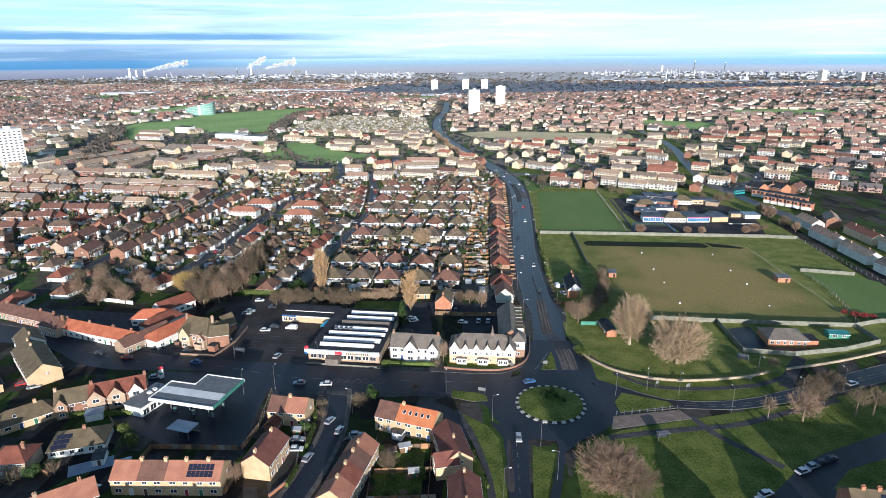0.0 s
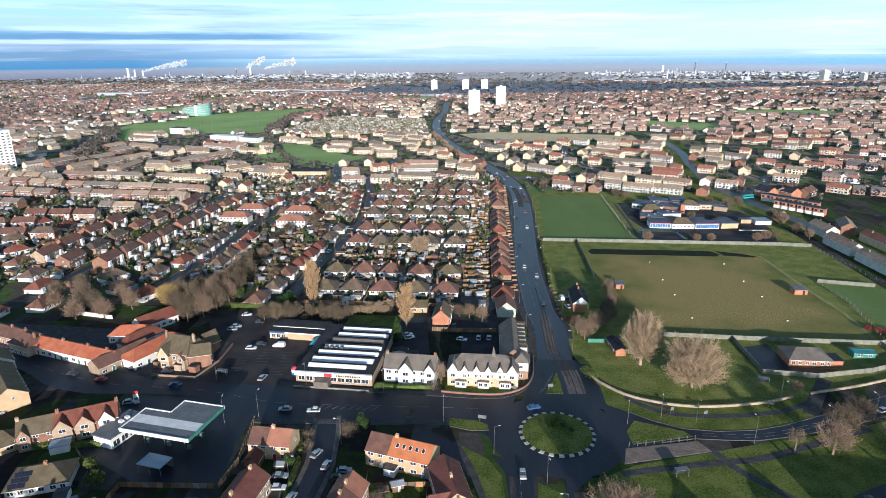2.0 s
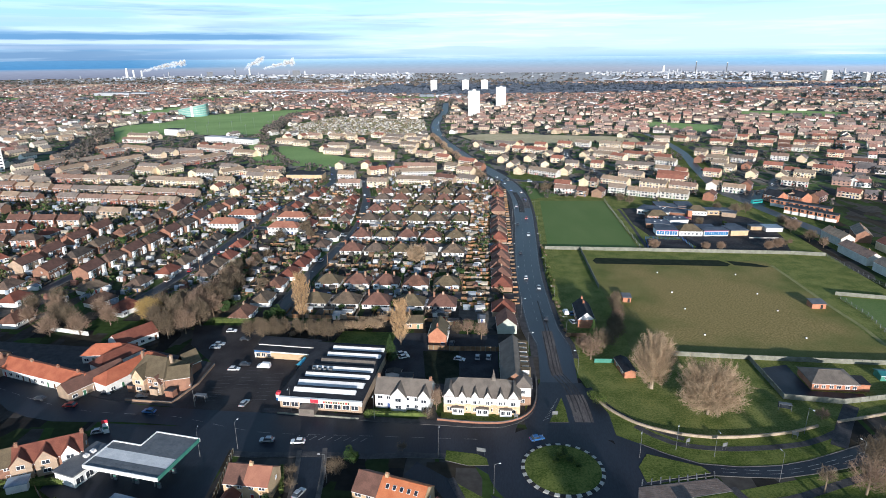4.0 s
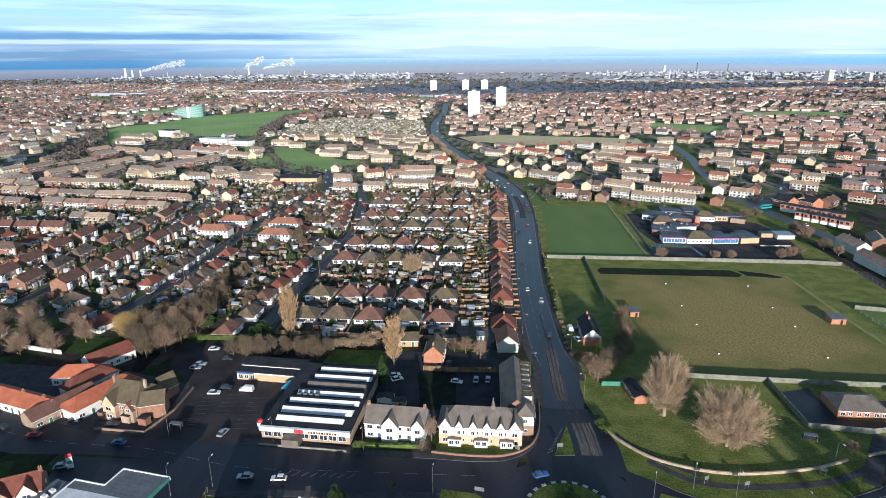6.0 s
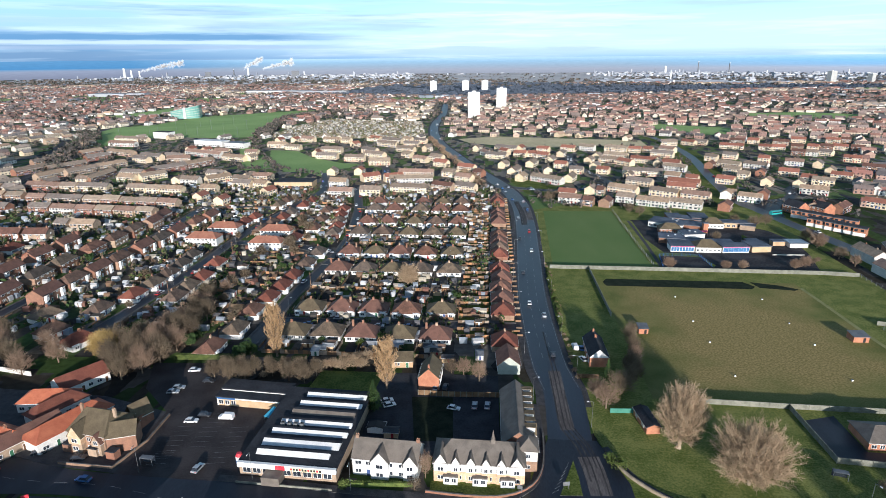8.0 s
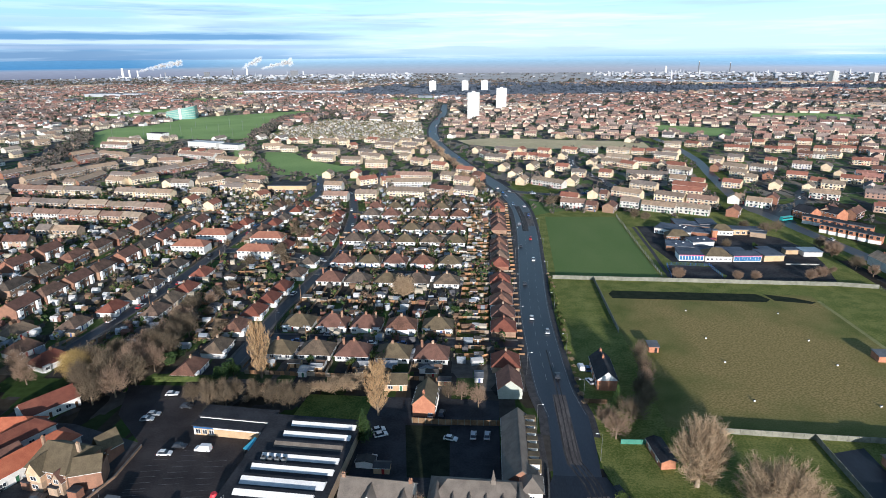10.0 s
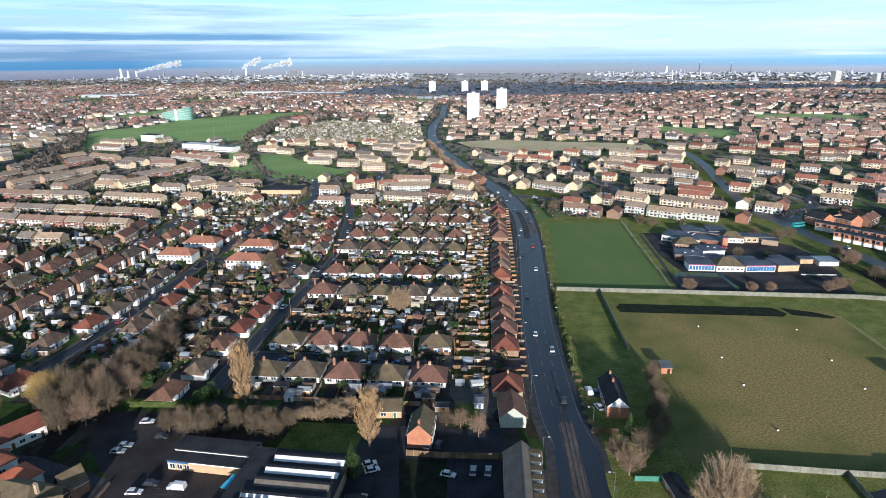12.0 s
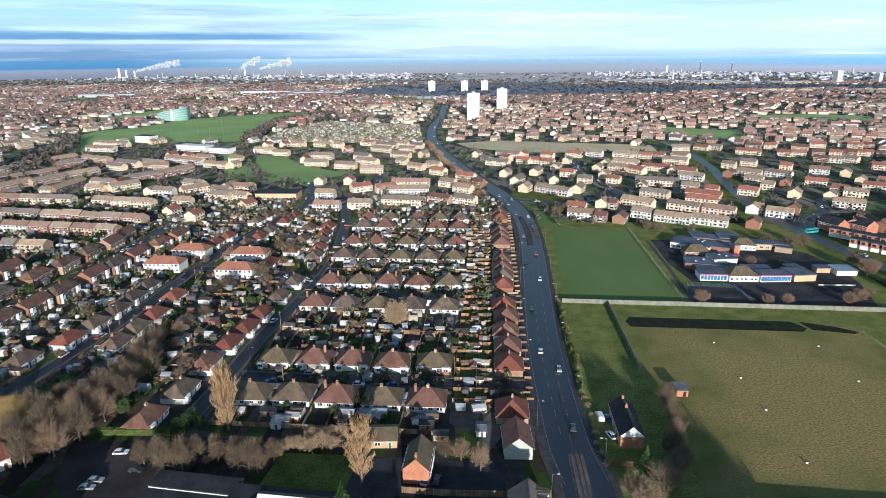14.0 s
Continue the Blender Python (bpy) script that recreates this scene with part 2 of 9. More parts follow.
GREENGLASS = surface("teal_glass", (0.14, 0.31, 0.28), (0.20, 0.40, 0.35), 0.08, 0.25, spec=0.6)
POT = surface("terracotta", (0.42, 0.22, 0.13), (0.52, 0.29, 0.18), 1.0, 0.9)
DOOR = surface("door_paint", (0.8, 0.8, 0.8), (1.0, 1.0, 1.0), 1.0, 0.5, ramp=[(0.35, 0.03, 0.03), (0.7, 0.7, 0.7), (0.06, 0.10, 0.25), (0.12, 0.06, 0.03), (0.05, 0.16, 0.09)])
WOOD = surface("fence_wood", (0.15, 0.09, 0.05), (0.26, 0.165, 0.095), 0.5, 0.9, fine=4.0, vary=0.25)
PALECONC = surface("pale_concrete", (0.38, 0.38, 0.36), (0.50, 0.49, 0.46), 0.3, 0.9)
CONCRETE = surface("concrete", (0.15, 0.155, 0.125), (0.25, 0.25, 0.21), 0.5, 0.9, fine=3.0, vary=0.06)
STEEL = surface("galvanised_steel", (0.14, 0.15, 0.155), (0.22, 0.23, 0.235), 1.0, 0.55, metal=0.3)
SOLAR = surface("solar_cells", (0.012, 0.016, 0.03), (0.025, 0.03, 0.055), 2.0, 0.2, spec=0.6)
BARK = surface("bark", (0.14, 0.105, 0.075), (0.24, 0.185, 0.13), 0.6, 0.95)
PALEBARK = surface("pale_bark", (0.24, 0.19, 0.14), (0.38, 0.31, 0.235), 0.6, 0.95)
TWIG = surface("twigs", (0.1, 0.077, 0.052), (0.21, 0.16, 0.108), 0.4, 0.95, vary=0.18)
TWIGPALE = surface("pale_twigs", (0.29, 0.208, 0.132), (0.45, 0.335, 0.222), 0.4, 0.95)
TWIGWARM = surface("warm_brown_twigs", (0.20, 0.135, 0.095), (0.32, 0.225, 0.16), 0.4, 0.95)
CRIMSON = surface("crimson_stems", (0.22, 0.03, 0.035), (0.36, 0.06, 0.06), 0.5, 0.9)
TWIGGOLD = surface("golden_twigs", (0.33, 0.22, 0.075), (0.46, 0.33, 0.13), 0.4, 0.95)
POPLAR = surface("poplar_twigs", (0.34, 0.215, 0.11), (0.48, 0.32, 0.175), 0.5, 0.95)
LEAF = surface("evergreen_leaves", (0.025, 0.055, 0.018), (0.065, 0.11, 0.03), 0.8, 0.8, vary=0.25)
HEDGE = surface("hedge_leaves", (0.045, 0.075, 0.018), (0.11, 0.14, 0.035), 0.7, 0.85, vary=0.25)
BLUE = surface("blue_tarpaulin", (0.06, 0.38, 0.55), (0.10, 0.48, 0.66), 0.6, 0.5)
TEALSHEET = surface("teal_roof_sheet", (0.02, 0.14, 0.15), (0.04, 0.20, 0.21), 0.5, 0.5)
GREENMETAL = surface("green_metal", (0.05, 0.20, 0.15), (0.08, 0.26, 0.20), 0.5, 0.5)
TEALBUS = surface("turquoise_bus_paint", (0.02, 0.32, 0.32), (0.04, 0.38, 0.37), 0.8, 0.4, spec=0.5)
RED = surface("red_panel", (0.55, 0.03, 0.05), (0.65, 0.06, 0.08), 0.8, 0.5)
MAROON = surface("maroon_tiles", (0.135, 0.05, 0.04), (0.20, 0.08, 0.06), 0.4, 0.85, bump=0.4, fine=4.0)
CREAM = surface("cream_panel", (0.72, 0.68, 0.45), (0.80, 0.76, 0.55), 0.8, 0.5)
DARK = surface("black_rubber", (0.012, 0.012, 0.013), (0.03, 0.03, 0.032), 2.0, 0.7)
SHEDGREY = surface("shed_roof", (0.75, 0.75, 0.75), (1.1, 1.1, 1.1), 0.6, 0.8, vary=0.3, ramp=[(0.10, 0.10, 0.105), (0.20, 0.22, 0.25), (0.06, 0.056, 0.052), (0.30, 0.31, 0.32), (0.14, 0.09, 0.065)])
CARPAINT = {k: surface(k + "_car_paint", c, tuple(v * 1.1 for v in c), 2.0, 0.3, metal=me, spec=0.6) for k, c, me in
            (("white", (0.72, 0.73, 0.74), 0), ("silver", (0.40, 0.43, 0.46), 0.3), ("dark", (0.03, 0.035, 0.045), 0.1), ("red", (0.42, 0.02, 0.02), 0), ("blue", (0.03, 0.12, 0.32), 0.1))}


def garden_material(name, cols):
    """Back gardens and yards: plots of lawn, soil and paving with blurred edges."""
    m = bpy.data.materials.new(name)
    m.use_nodes = True
    n, l = m.node_tree.nodes, m.node_tree.links
    p = n["Principled BSDF"]
    p.inputs["Roughness"].default_value = 0.95
    p.inputs["Specular IOR Level"].default_value = 0.1
    g = n.new("ShaderNodeNewGeometry")
    mp = n.new("ShaderNodeMapping")
    mp.inputs["Scale"].default_value = (0.14, 0.06, 0.0)
    l.new(g.outputs["Position"], mp.inputs["Vector"])
    v = n.new("ShaderNodeTexVoronoi")
    v.inputs["Scale"].default_value = 1.0
    v.distance = "CHEBYCHEV"
    l.new(mp.outputs[0], v.inputs["Vector"])
    r = n.new("ShaderNodeValToRGB")
    r.color_ramp.interpolation = "CONSTANT"
    e = r.color_ramp.elements
    while len(e) < len(cols):
        e.new(0.5)
    for i, c in enumerate(cols):
        e[i].position, e[i].color = i / len(cols), (*c, 1)
    sp = n.new("ShaderNodeSeparateColor")
    l.new(v.outputs["Color"], sp.inputs[0])
    l.new(sp.outputs[0], r.inputs[0])
    no = n.new("ShaderNodeTexNoise")
    no.inputs["Scale"].default_value, no.inputs["Detail"].default_value = 0.35, 6
    l.new(g.outputs["Position"], no.inputs["Vector"])
    mr = n.new("ShaderNodeMapRange")
    mr.inputs["To Min"].default_value, mr.inputs["To Max"].default_value = 0.35, 1.7
    l.new(no.outputs[0], mr.inputs["Value"])
    h = n.new("ShaderNodeHueSaturation")
    l.new(mr.outputs[0], h.inputs["Value"])
    l.new(r.outputs[0], h.inputs["Color"])
    l.new(h.outputs[0], p.inputs["Base Color"])
    return m


def field_material():
    """Worn turf: a tan playing area that blends raggedly into the greener margins."""
    m = surface("worn_field", (0.095, 0.118, 0.03), (0.195, 0.19, 0.066), 0.08, 0.95, bump=0.2, fine=2.2, spec=0.1, con=0.14, sheen=0.03, weight=0.7, tuft=0.05)
    n, l = m.node_tree.nodes, m.node_tree.links
    p = n["Principled BSDF"]
    green = p.inputs["Base Color"].links[0].from_socket
    g = n.new("ShaderNodeNewGeometry")
    no = n.new("ShaderNodeTexNoise")
    no.inputs["Scale"].default_value, no.inputs["Detail"].default_value = 0.035, 6
    l.new(g.outputs["Position"], no.inputs["Vector"])
    sp = n.new("ShaderNodeSeparateXYZ")
    l.new(g.outputs["Position"], sp.inputs[0])

    def calc(op, a, b):
        k = n.new("ShaderNodeMath")
        k.operation = op
        for i, v in enumerate((a, b)):
            if isinstance(v, (int, float)):
                k.inputs[i].default_value = v
            else:
                l.new(v, k.inputs[i])
        return k.outputs[0]
    # distance inside the worn rectangle, made ragged
    dx_ = calc("SUBTRACT", 41, calc("ABSOLUTE", calc("SUBTRACT", sp.outputs[0], 110), 0))
    dy_ = calc("SUBTRACT", 48, calc("ABSOLUTE", calc("SUBTRACT", sp.outputs[1], 304), 0))
    d_ = calc("ADD", calc("MINIMUM", dx_, dy_), calc("MULTIPLY", calc("SUBTRACT", no.outputs[0], 0.5), 75))
    f_ = n.new("ShaderNodeMapRange")
    f_.inputs["From Min"].default_value, f_.inputs["From Max"].default_value = -8, 16
    l.new(d_, f_.inputs["Value"])
    fine = n.new("ShaderNodeTexNoise")
    fine.inputs["Scale"].default_value, fine.inputs["Detail"].default_value = 1.7, 8
    mp = n.new("ShaderNodeMapping")
    mp.inputs["Scale"].default_value = (0.7, 1.1, 1)
    l.new(g.outputs["Position"], mp.inputs["Vector"])
    l.new(mp.outputs[0], fine.inputs["Vector"])
    cr = n.new("ShaderNodeMapRange")
    cr.inputs["From Min"].default_value, cr.inputs["From Max"].default_value = 0.39, 0.61
    l.new(fine.outputs[0], cr.inputs["Value"])
    tan = n.new("ShaderNodeMix")
    tan.data_type = "RGBA"
    tan.inputs[6].default_value, tan.inputs[7].default_value = (0.185, 0.152, 0.052, 1), (0.37, 0.27, 0.118, 1)
    l.new(cr.outputs[0], tan.inputs[0])
    mx = n.new("ShaderNodeMix")
    mx.data_type = "RGBA"
    l.new(f_.outputs[0], mx.inputs[0])
    l.new(green, mx.inputs[6])
    l.new(tan.outputs[2], mx.inputs[7])
    l.new(mx.outputs[2], p.inputs["Base Color"])
    return m


FIELD = field_material()
# shade is put into the near plots' colours, sunlight into the farther ones
GARDEN = garden_material("shaded_garden_plots", [(0.035, 0.06, 0.016), (0.04, 0.034, 0.025), (0.04, 0.07, 0.018), (0.065, 0.06, 0.055), (0.028, 0.042, 0.015), (0.05, 0.047, 0.044), (0.022, 0.021, 0.02)])
MIDGARDEN = garden_material("sunlit_garden_plots", [(0.06, 0.095, 0.03), (0.085, 0.072, 0.055), (0.07, 0.115, 0.032), (0.13, 0.12, 0.105), (0.045, 0.065, 0.026), (0.10, 0.092, 0.084), (0.04, 0.038, 0.037)])
FARGARDEN = garden_material("bright_sunlit_plots", [(0.10, 0.15, 0.05), (0.17, 0.14, 0.10), (0.05, 0.055, 0.06), (0.22, 0.20, 0.17), (0.07, 0.10, 0.045), (0.26, 0.22, 0.17), (0.045, 0.048, 0.056), (0.11, 0.16, 0.055)])


# ---- mesh helpers ----
class Shape:
    """Collects vertices and faces, each face with a material."""

    def __init__(self):
        self.v, self.f, self.m, self.mats = [], [], [], []

    def face(self, pts, mat):
        if mat not in self.mats:
            self.mats.append(mat)
        i = len(self.v)
        self.v += [tuple(p) for p in pts]
        self.f.append(tuple(range(i, i + len(pts))))
        self.m.append(self.mats.index(mat))

    def solid(self, pts, faces, mat):
        if mat not in self.mats:
            self.mats.append(mat)
        i = len(self.v)
        self.v += [tuple(p) for p in pts]
        for f in faces:
            self.f.append(tuple(i + k for k in f))
            self.m.append(self.mats.index(mat))

    def box(self, x0, x1, y0, y1, z0, z1, mat, top=0.0):
        """top: how far the upper face is drawn in on all sides."""
        t = top
        self.solid([(x0, y0, z0), (x1, y0, z0), (x1, y1, z0), (x0, y1, z0), (x0 + t, y0 + t, z1), (x1 - t, y0 + t, z1), (x1 - t, y1 - t, z1), (x0 + t, y1 - t, z1)],
                   [(3, 2, 1, 0), (4, 5, 6, 7), (0, 1, 5, 4), (1, 2, 6, 5), (2, 3, 7, 6), (3, 0, 4, 7)], mat)

    def tube(self, a, b, r0, r1, mat, n=6):
        a, b = Vector(a), Vector(b)
        d = (b - a).normalized()
        u = d.orthogonal().normalized()
        w = d.cross(u)
        ring = [(math.cos(2 * math.pi * k / n), math.sin(2 * math.pi * k / n)) for k in range(n)]
        pts = [a + (u * c + w * s) * r0 for c, s in ring] + [b + (u * c + w * s) * r1 for c, s in ring]
        self.solid(pts, [(k, (k + 1) % n, n + (k + 1) % n, n + k) for k in range(n)] + [tuple(range(n, 2 * n)), tuple(range(n - 1, -1, -1))], mat)

    def join(self, me, m):
        """Takes in a finished mesh at the pose m."""
        i = len(self.v)
        self.v += [tuple(m @ v.co) for v in me.vertices]
        for mt in me.materials:
            if mt not in self.mats:
                self.mats.append(mt)
        for f in me.polygons:
            self.f.append(tuple(i + k for k in f.vertices))
            self.m.append(self.mats.index(me.materials[f.material_index]))

    def mesh(self, name):
        me = bpy.data.meshes.new(name)
        me.from_pydata(self.v, [], self.f)
        for m in self.mats:
            me.materials.append(m)
        me.polygons.foreach_set("material_index", self.m)
        me.update()
        return me


def part(name, shape, parent, label=""):
    ob = new(name, shape.mesh(name) if isinstance(shape, Shape) else shape)
    ob.parent = parent
    if label:
        ob["label"] = label
    return ob


def thing(name, label, category, m=None, group=""):
    ob = tagged(new(name), label, category, group)
    if m is not None:
        ob.matrix_basis = m
    return ob


def structure(name, shape, label=""):
    return tagged(new(name, shape.mesh(name)), label, "", "", "structure")


def stuff(name, shape, label, category):
    return tagged(new(name, shape.mesh(name)), label, category, "", "stuff")


def slab(pts, z0, z1, mat, shape=None, side=None):
    """A flat polygon of ground with a real edge."""
    s = shape or Shape()
    n = len(pts)
    if sum(pts[i][0] * pts[(i + 1) % n][1] - pts[(i + 1) % n][0] * pts[i][1] for i in range(n)) < 0:
        pts = pts[::-1]
    s.face([(x, y, z1) for x, y in pts], mat)
    for i in range(n):
        (x0, y0), (x1, y1) = pts[i], pts[(i + 1) % n]
        s.face([(x0, y0, z0), (x1, y1, z0), (x1, y1, z1), (x0, y0, z1)], side or mat)
    return s


def smooth(pts, step=6.0):
    """A curve through the points (Catmull-Rom)."""
    p = [Vector(q) for q in pts]
    p = [2 * p[0] - p[1]] + p + [2 * p[-1] - p[-2]]
    out = []
    for i in range(1, len(p) - 2):
        n = max(1, int((p[i + 1] - p[i]).length / step))
        for k in range(n):
            t = k / n
            out.append(0.5 * (2 * p[i] + (p[i + 1] - p[i - 1]) * t + (2 * p[i - 1] - 5 * p[i] + 4 * p[i + 1] - p[i + 2]) * t * t + (3 * p[i] - p[i - 1] - 3 * p[i + 1] + p[i + 2]) * t ** 3))
    return [(q.x, q.y) for q in out + [p[-2]]]


def offset(line, d):
    """The line moved d metres to its right."""
    out = []
    for i, (x, y) in enumerate(line):
        a, b = line[max(0, i - 1)], line[min(len(line) - 1, i + 1)]
        t = Vector((b[0] - a[0], b[1] - a[1])).normalized()
        out.append((x + t.y * d, y - t.x * d))
    return out


def ribbon(line, d0, d1, z0, z1, mat, shape=None, side=None):
    """A strip along a line between two offsets, with edges."""
    s = shape or Shape()
    a, b = offset(line, d0), offset(line, d1)
    for i in range(len(line) - 1):
        s.face([(*b[i], z1), (*b[i + 1], z1), (*a[i + 1], z1), (*a[i], z1)], mat)
        if z1 > z0:
            s.face([(*a[i], z0), (*a[i], z1), (*a[i + 1], z1), (*a[i + 1], z0)], side or mat)
            s.face([(*b[i + 1], z0), (*b[i + 1], z1), (*b[i], z1), (*b[i], z0)], side or mat)
    return s


def dashes(line, d, length, gap, width, z, shape):
    """Painted dashes along a line."""
    off = offset(line, d)
    run = 0.0
    for (x0, y0), (x1, y1) in zip(off, off[1:]):
        a, b = Vector((x0, y0)), Vector((x1, y1))
        ln = (b - a).length
        t = (b - a) / max(ln, 1e-6)
        nrm = Vector((t.y, -t.x)) * width / 2
        s = -(run % (length + gap))
        while s < ln:
            u, w = max(0, s), min(ln, s + length)
            if w > u:
                p, q = a + t * u, a + t * w
                shape.face([(*(p + nrm), z), (*(q + nrm), z), (*(q - nrm), z), (*(p - nrm), z)], PAINT)
            s += length + gap
        run += ln
    return shape


# ---- ground, roads and pavements ----
s = Shape()
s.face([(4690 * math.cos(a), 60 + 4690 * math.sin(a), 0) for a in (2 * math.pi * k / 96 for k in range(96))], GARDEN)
structure("ground", s, "gardens, yards and open land reaching the horizon")

MAIN = smooth([(24, 196), (25.5, 215), (26.5, 232), (27, 254), (24.5, 268), (23, 299), (22.3, 342), (24.4, 407), (26.2, 476), (24.1, 538), (12.6, 601), (-11, 677), (-38, 773), (-66, 884), (-86, 1012), (-95, 1152), (-95, 1329), (-110, 1600)], 8)
RIGHT_ROAD = smooth([(222, 250), (220, 330), (217, 416), (207, 480), (201, 523), (197, 553), (212, 660), (230, 772), (235, 890), (231, 953)], 12)
STREETS = {
    "diagonal": smooth([(-167, 284), (-165.5, 299), (-162, 342), (-161, 377), (-161, 423), (-159, 455), (-155, 490), (-150, 530), (-144.5, 575), (-154, 617), (-165, 660)], 10),
    "inner": smooth([(-95.6, 278), (-94.6, 299), (-94, 335), (-90.5, 370), (-88.4, 400), (-88.6, 430), (-91, 455), (-95, 482), (-99, 510), (-107.6, 549), (-117, 586)], 10),
    "first": [(-91, 304.5), (16, 304.5)],
    "second": [(-92, 384.5), (16, 384.5)],
    "third": [(-95, 454), (17, 454)],
    "fourth": [(-100, 514.5), (17, 514.5)],
    "outer": smooth([(-222, 300), (-221, 340), (-221, 380), (-218, 430), (-220, 480), (-219, 507), (-190, 512), (-153, 512)], 12),
    "terrace": [(-360, 453), (-206, 453)],
    "terrace_back": [(-380, 531), (-240, 531), (-150, 540)],
    "link": smooth([(-160, 419), (-131, 418), (-108, 410), (-90, 398)], 10),
    "south": smooth([(-50.5, 182), (-48, 170), (-46.6, 159), (-47.4, 142.6), (-50, 126), (-56, 100)], 6),
    "east": smooth([(197, 546), (232, 552), (250, 572), (262, 600), (300, 640)], 12),
    "court": smooth([(14, 598), (38, 587), (56, 582), (84, 590), (104, 606)], 10),
    "mid_east": smooth([(118, 590), (113, 605), (107, 638), (97, 681), (89, 725), (96, 795)], 10),
    "mid_close": smooth([(-118, 560), (-110, 600), (-102, 650), (-110, 700)], 10),
}
s = ribbon(MAIN, -6.6, 6.6, 0, 0.04, ROADTAR)
structure("road_main", s, "wide dark asphalt main road")
structure("road_right", ribbon(RIGHT_ROAD, -5, 5, 0, 0.042, ROADTAR), "grey asphalt distributor road")
for i, (k, line) in enumerate(STREETS.items()):
    hw, pw = (2.4, 3.5) if k in ("inner", "diagonal", "outer") else (3.0, 4.4)
    structure("road_" + k, ribbon(line, -hw, hw, 0, 0.052 + 0.004 * i, TAR), "residential asphalt street")
    sh = ribbon(line, -pw, -hw, 0, 0.13 + 0.004 * i, PAVE2, side=KERB)
    structure("pavement_" + k, ribbon(line, hw, pw, 0, 0.13 + 0.004 * i, PAVE2, sh, KERB), "grey footway along the street")

# roundabout and the roads that meet it
RC = (22.1, 177.7)
ring = [(RC[0] + 21 * math.cos(a), RC[1] + 20.5 * math.sin(a)) for a in (2 * math.pi * k / 64 for k in range(64))]
structure("road_junction", slab([(199, 520), (197, 548), (206, 552), (222, 556), (232, 548), (222, 530), (215, 514), (212, 498), (205, 498)], 0, 0.038, TAR), "wide asphalt mouth of the estate junction")
structure("road_roundabout", slab(ring, 0, 0.05, TAR), "asphalt ring round the island")
west_n = smooth([(12, 205), (4.6, 196.5), (-14, 196.5), (-35, 197.3), (-63.4, 199.7), (-92, 200.5), (-124, 203.5), (-166, 215.4), (-212, 227), (-290, 246)], 8)
west_s = smooth([(4, 172), (-11, 182.5), (-33, 181), (-50, 181), (-74, 180), (-89, 190), (-117, 192), (-138, 191), (-157, 196), (-174, 206), (-212, 213), (-290, 232)], 8)
structure("road_west", slab(west_n + west_s[::-1], 0, 0.043, TAR), "very wide asphalt road with turning lanes")
east_n = smooth([(38, 196), (46, 191), (61, 182.5), (83, 183.1), (105, 191.6), (148, 212), (200, 232)], 8)
east_s = smooth([(42, 172), (63, 177.8), (81, 177.9), (110, 186.5), (140, 199), (200, 222)], 8)
structure("road_east", slab(east_n + east_s[::-1], 0, 0.043, TAR), "asphalt road with dashed centre markings")
structure("road_north_arm", slab([(14, 193), (12, 203), (19.5, 225), (34, 225), (40, 206), (40, 192)], 0, 0.047, TAR), "flared asphalt approach")
structure("road_south_arm", slab([(2, 166), (6, 158), (7.2, 140), (6, 60), (14, 60), (12.8, 140), (13.6, 157), (18, 160)], 0, 0.045, TAR), "two lane asphalt road")
structure("road_slip", slab([(22, 160), (22.2, 152), (17.8, 132.5), (17, 100), (19.5, 100), (20.2, 132), (24, 152), (32, 161)], 0, 0.041, TAR), "narrow asphalt slip road")
structure("forecourt", slab([(-89, 191), (-75, 181), (-72, 149), (-92, 146), (-119, 160), (-121, 191)], 0, 0.036, TAR), "dark asphalt filling station forecourt")
structure("car_park", slab([(-126, 264), (-96, 265.5), (-92, 247), (-62, 236), (-62, 199), (-103, 201), (-104, 232), (-119, 246)], 0, 0.035, CARPARK), "asphalt car park with faded bays")
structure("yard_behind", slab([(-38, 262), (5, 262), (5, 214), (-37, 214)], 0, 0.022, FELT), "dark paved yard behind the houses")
structure("school_yard", slab([(95, 384), (178, 384), (186, 412), (190, 440), (184, 462), (160, 486), (100, 486), (98, 420)], 0, 0.03, YARD), "asphalt school playground")
structure("estate_court", slab([(70, 132), (88, 149), (98, 156), (130, 172), (180, 190), (182, 178), (128, 161), (101, 149), (93, 141), (95, 128)], 0, 0.038, TAR), "asphalt parking court")
structure("lay_by", slab([(-19, 178.4), (-9, 171.4), (-4, 159), (-6.4, 158), (-13, 168), (-22, 172.5)], 0, 0.03, TAR), "dark asphalt lay by behind the verge")
# the near-black green paints in the shade that lies on this lawn
structure("grass_yard_lawn", slab([(-24.5, 246), (-10.5, 246.5), (-9, 222), (-20.8, 221.5)], 0, 0.034, DARKGROUND), "lawn between the yards, shade put into its dark colour")
structure("pavilion_court", slab([(101.5, 240), (111.5, 243), (111.6, 224.6), (128, 223.6), (128, 219.8), (100.2, 220)], 0, 0.034, TAR), "dark tarmac court round the pavilion")
structure("shop_forecourt", slab([(-212, 226.9), (-166, 215.3), (-140, 207.8), (-124, 203.4), (-92, 200.4), (-104, 232), (-130, 240), (-212, 245)], 0, 0.02, PAVE), "grey paving round the pub")

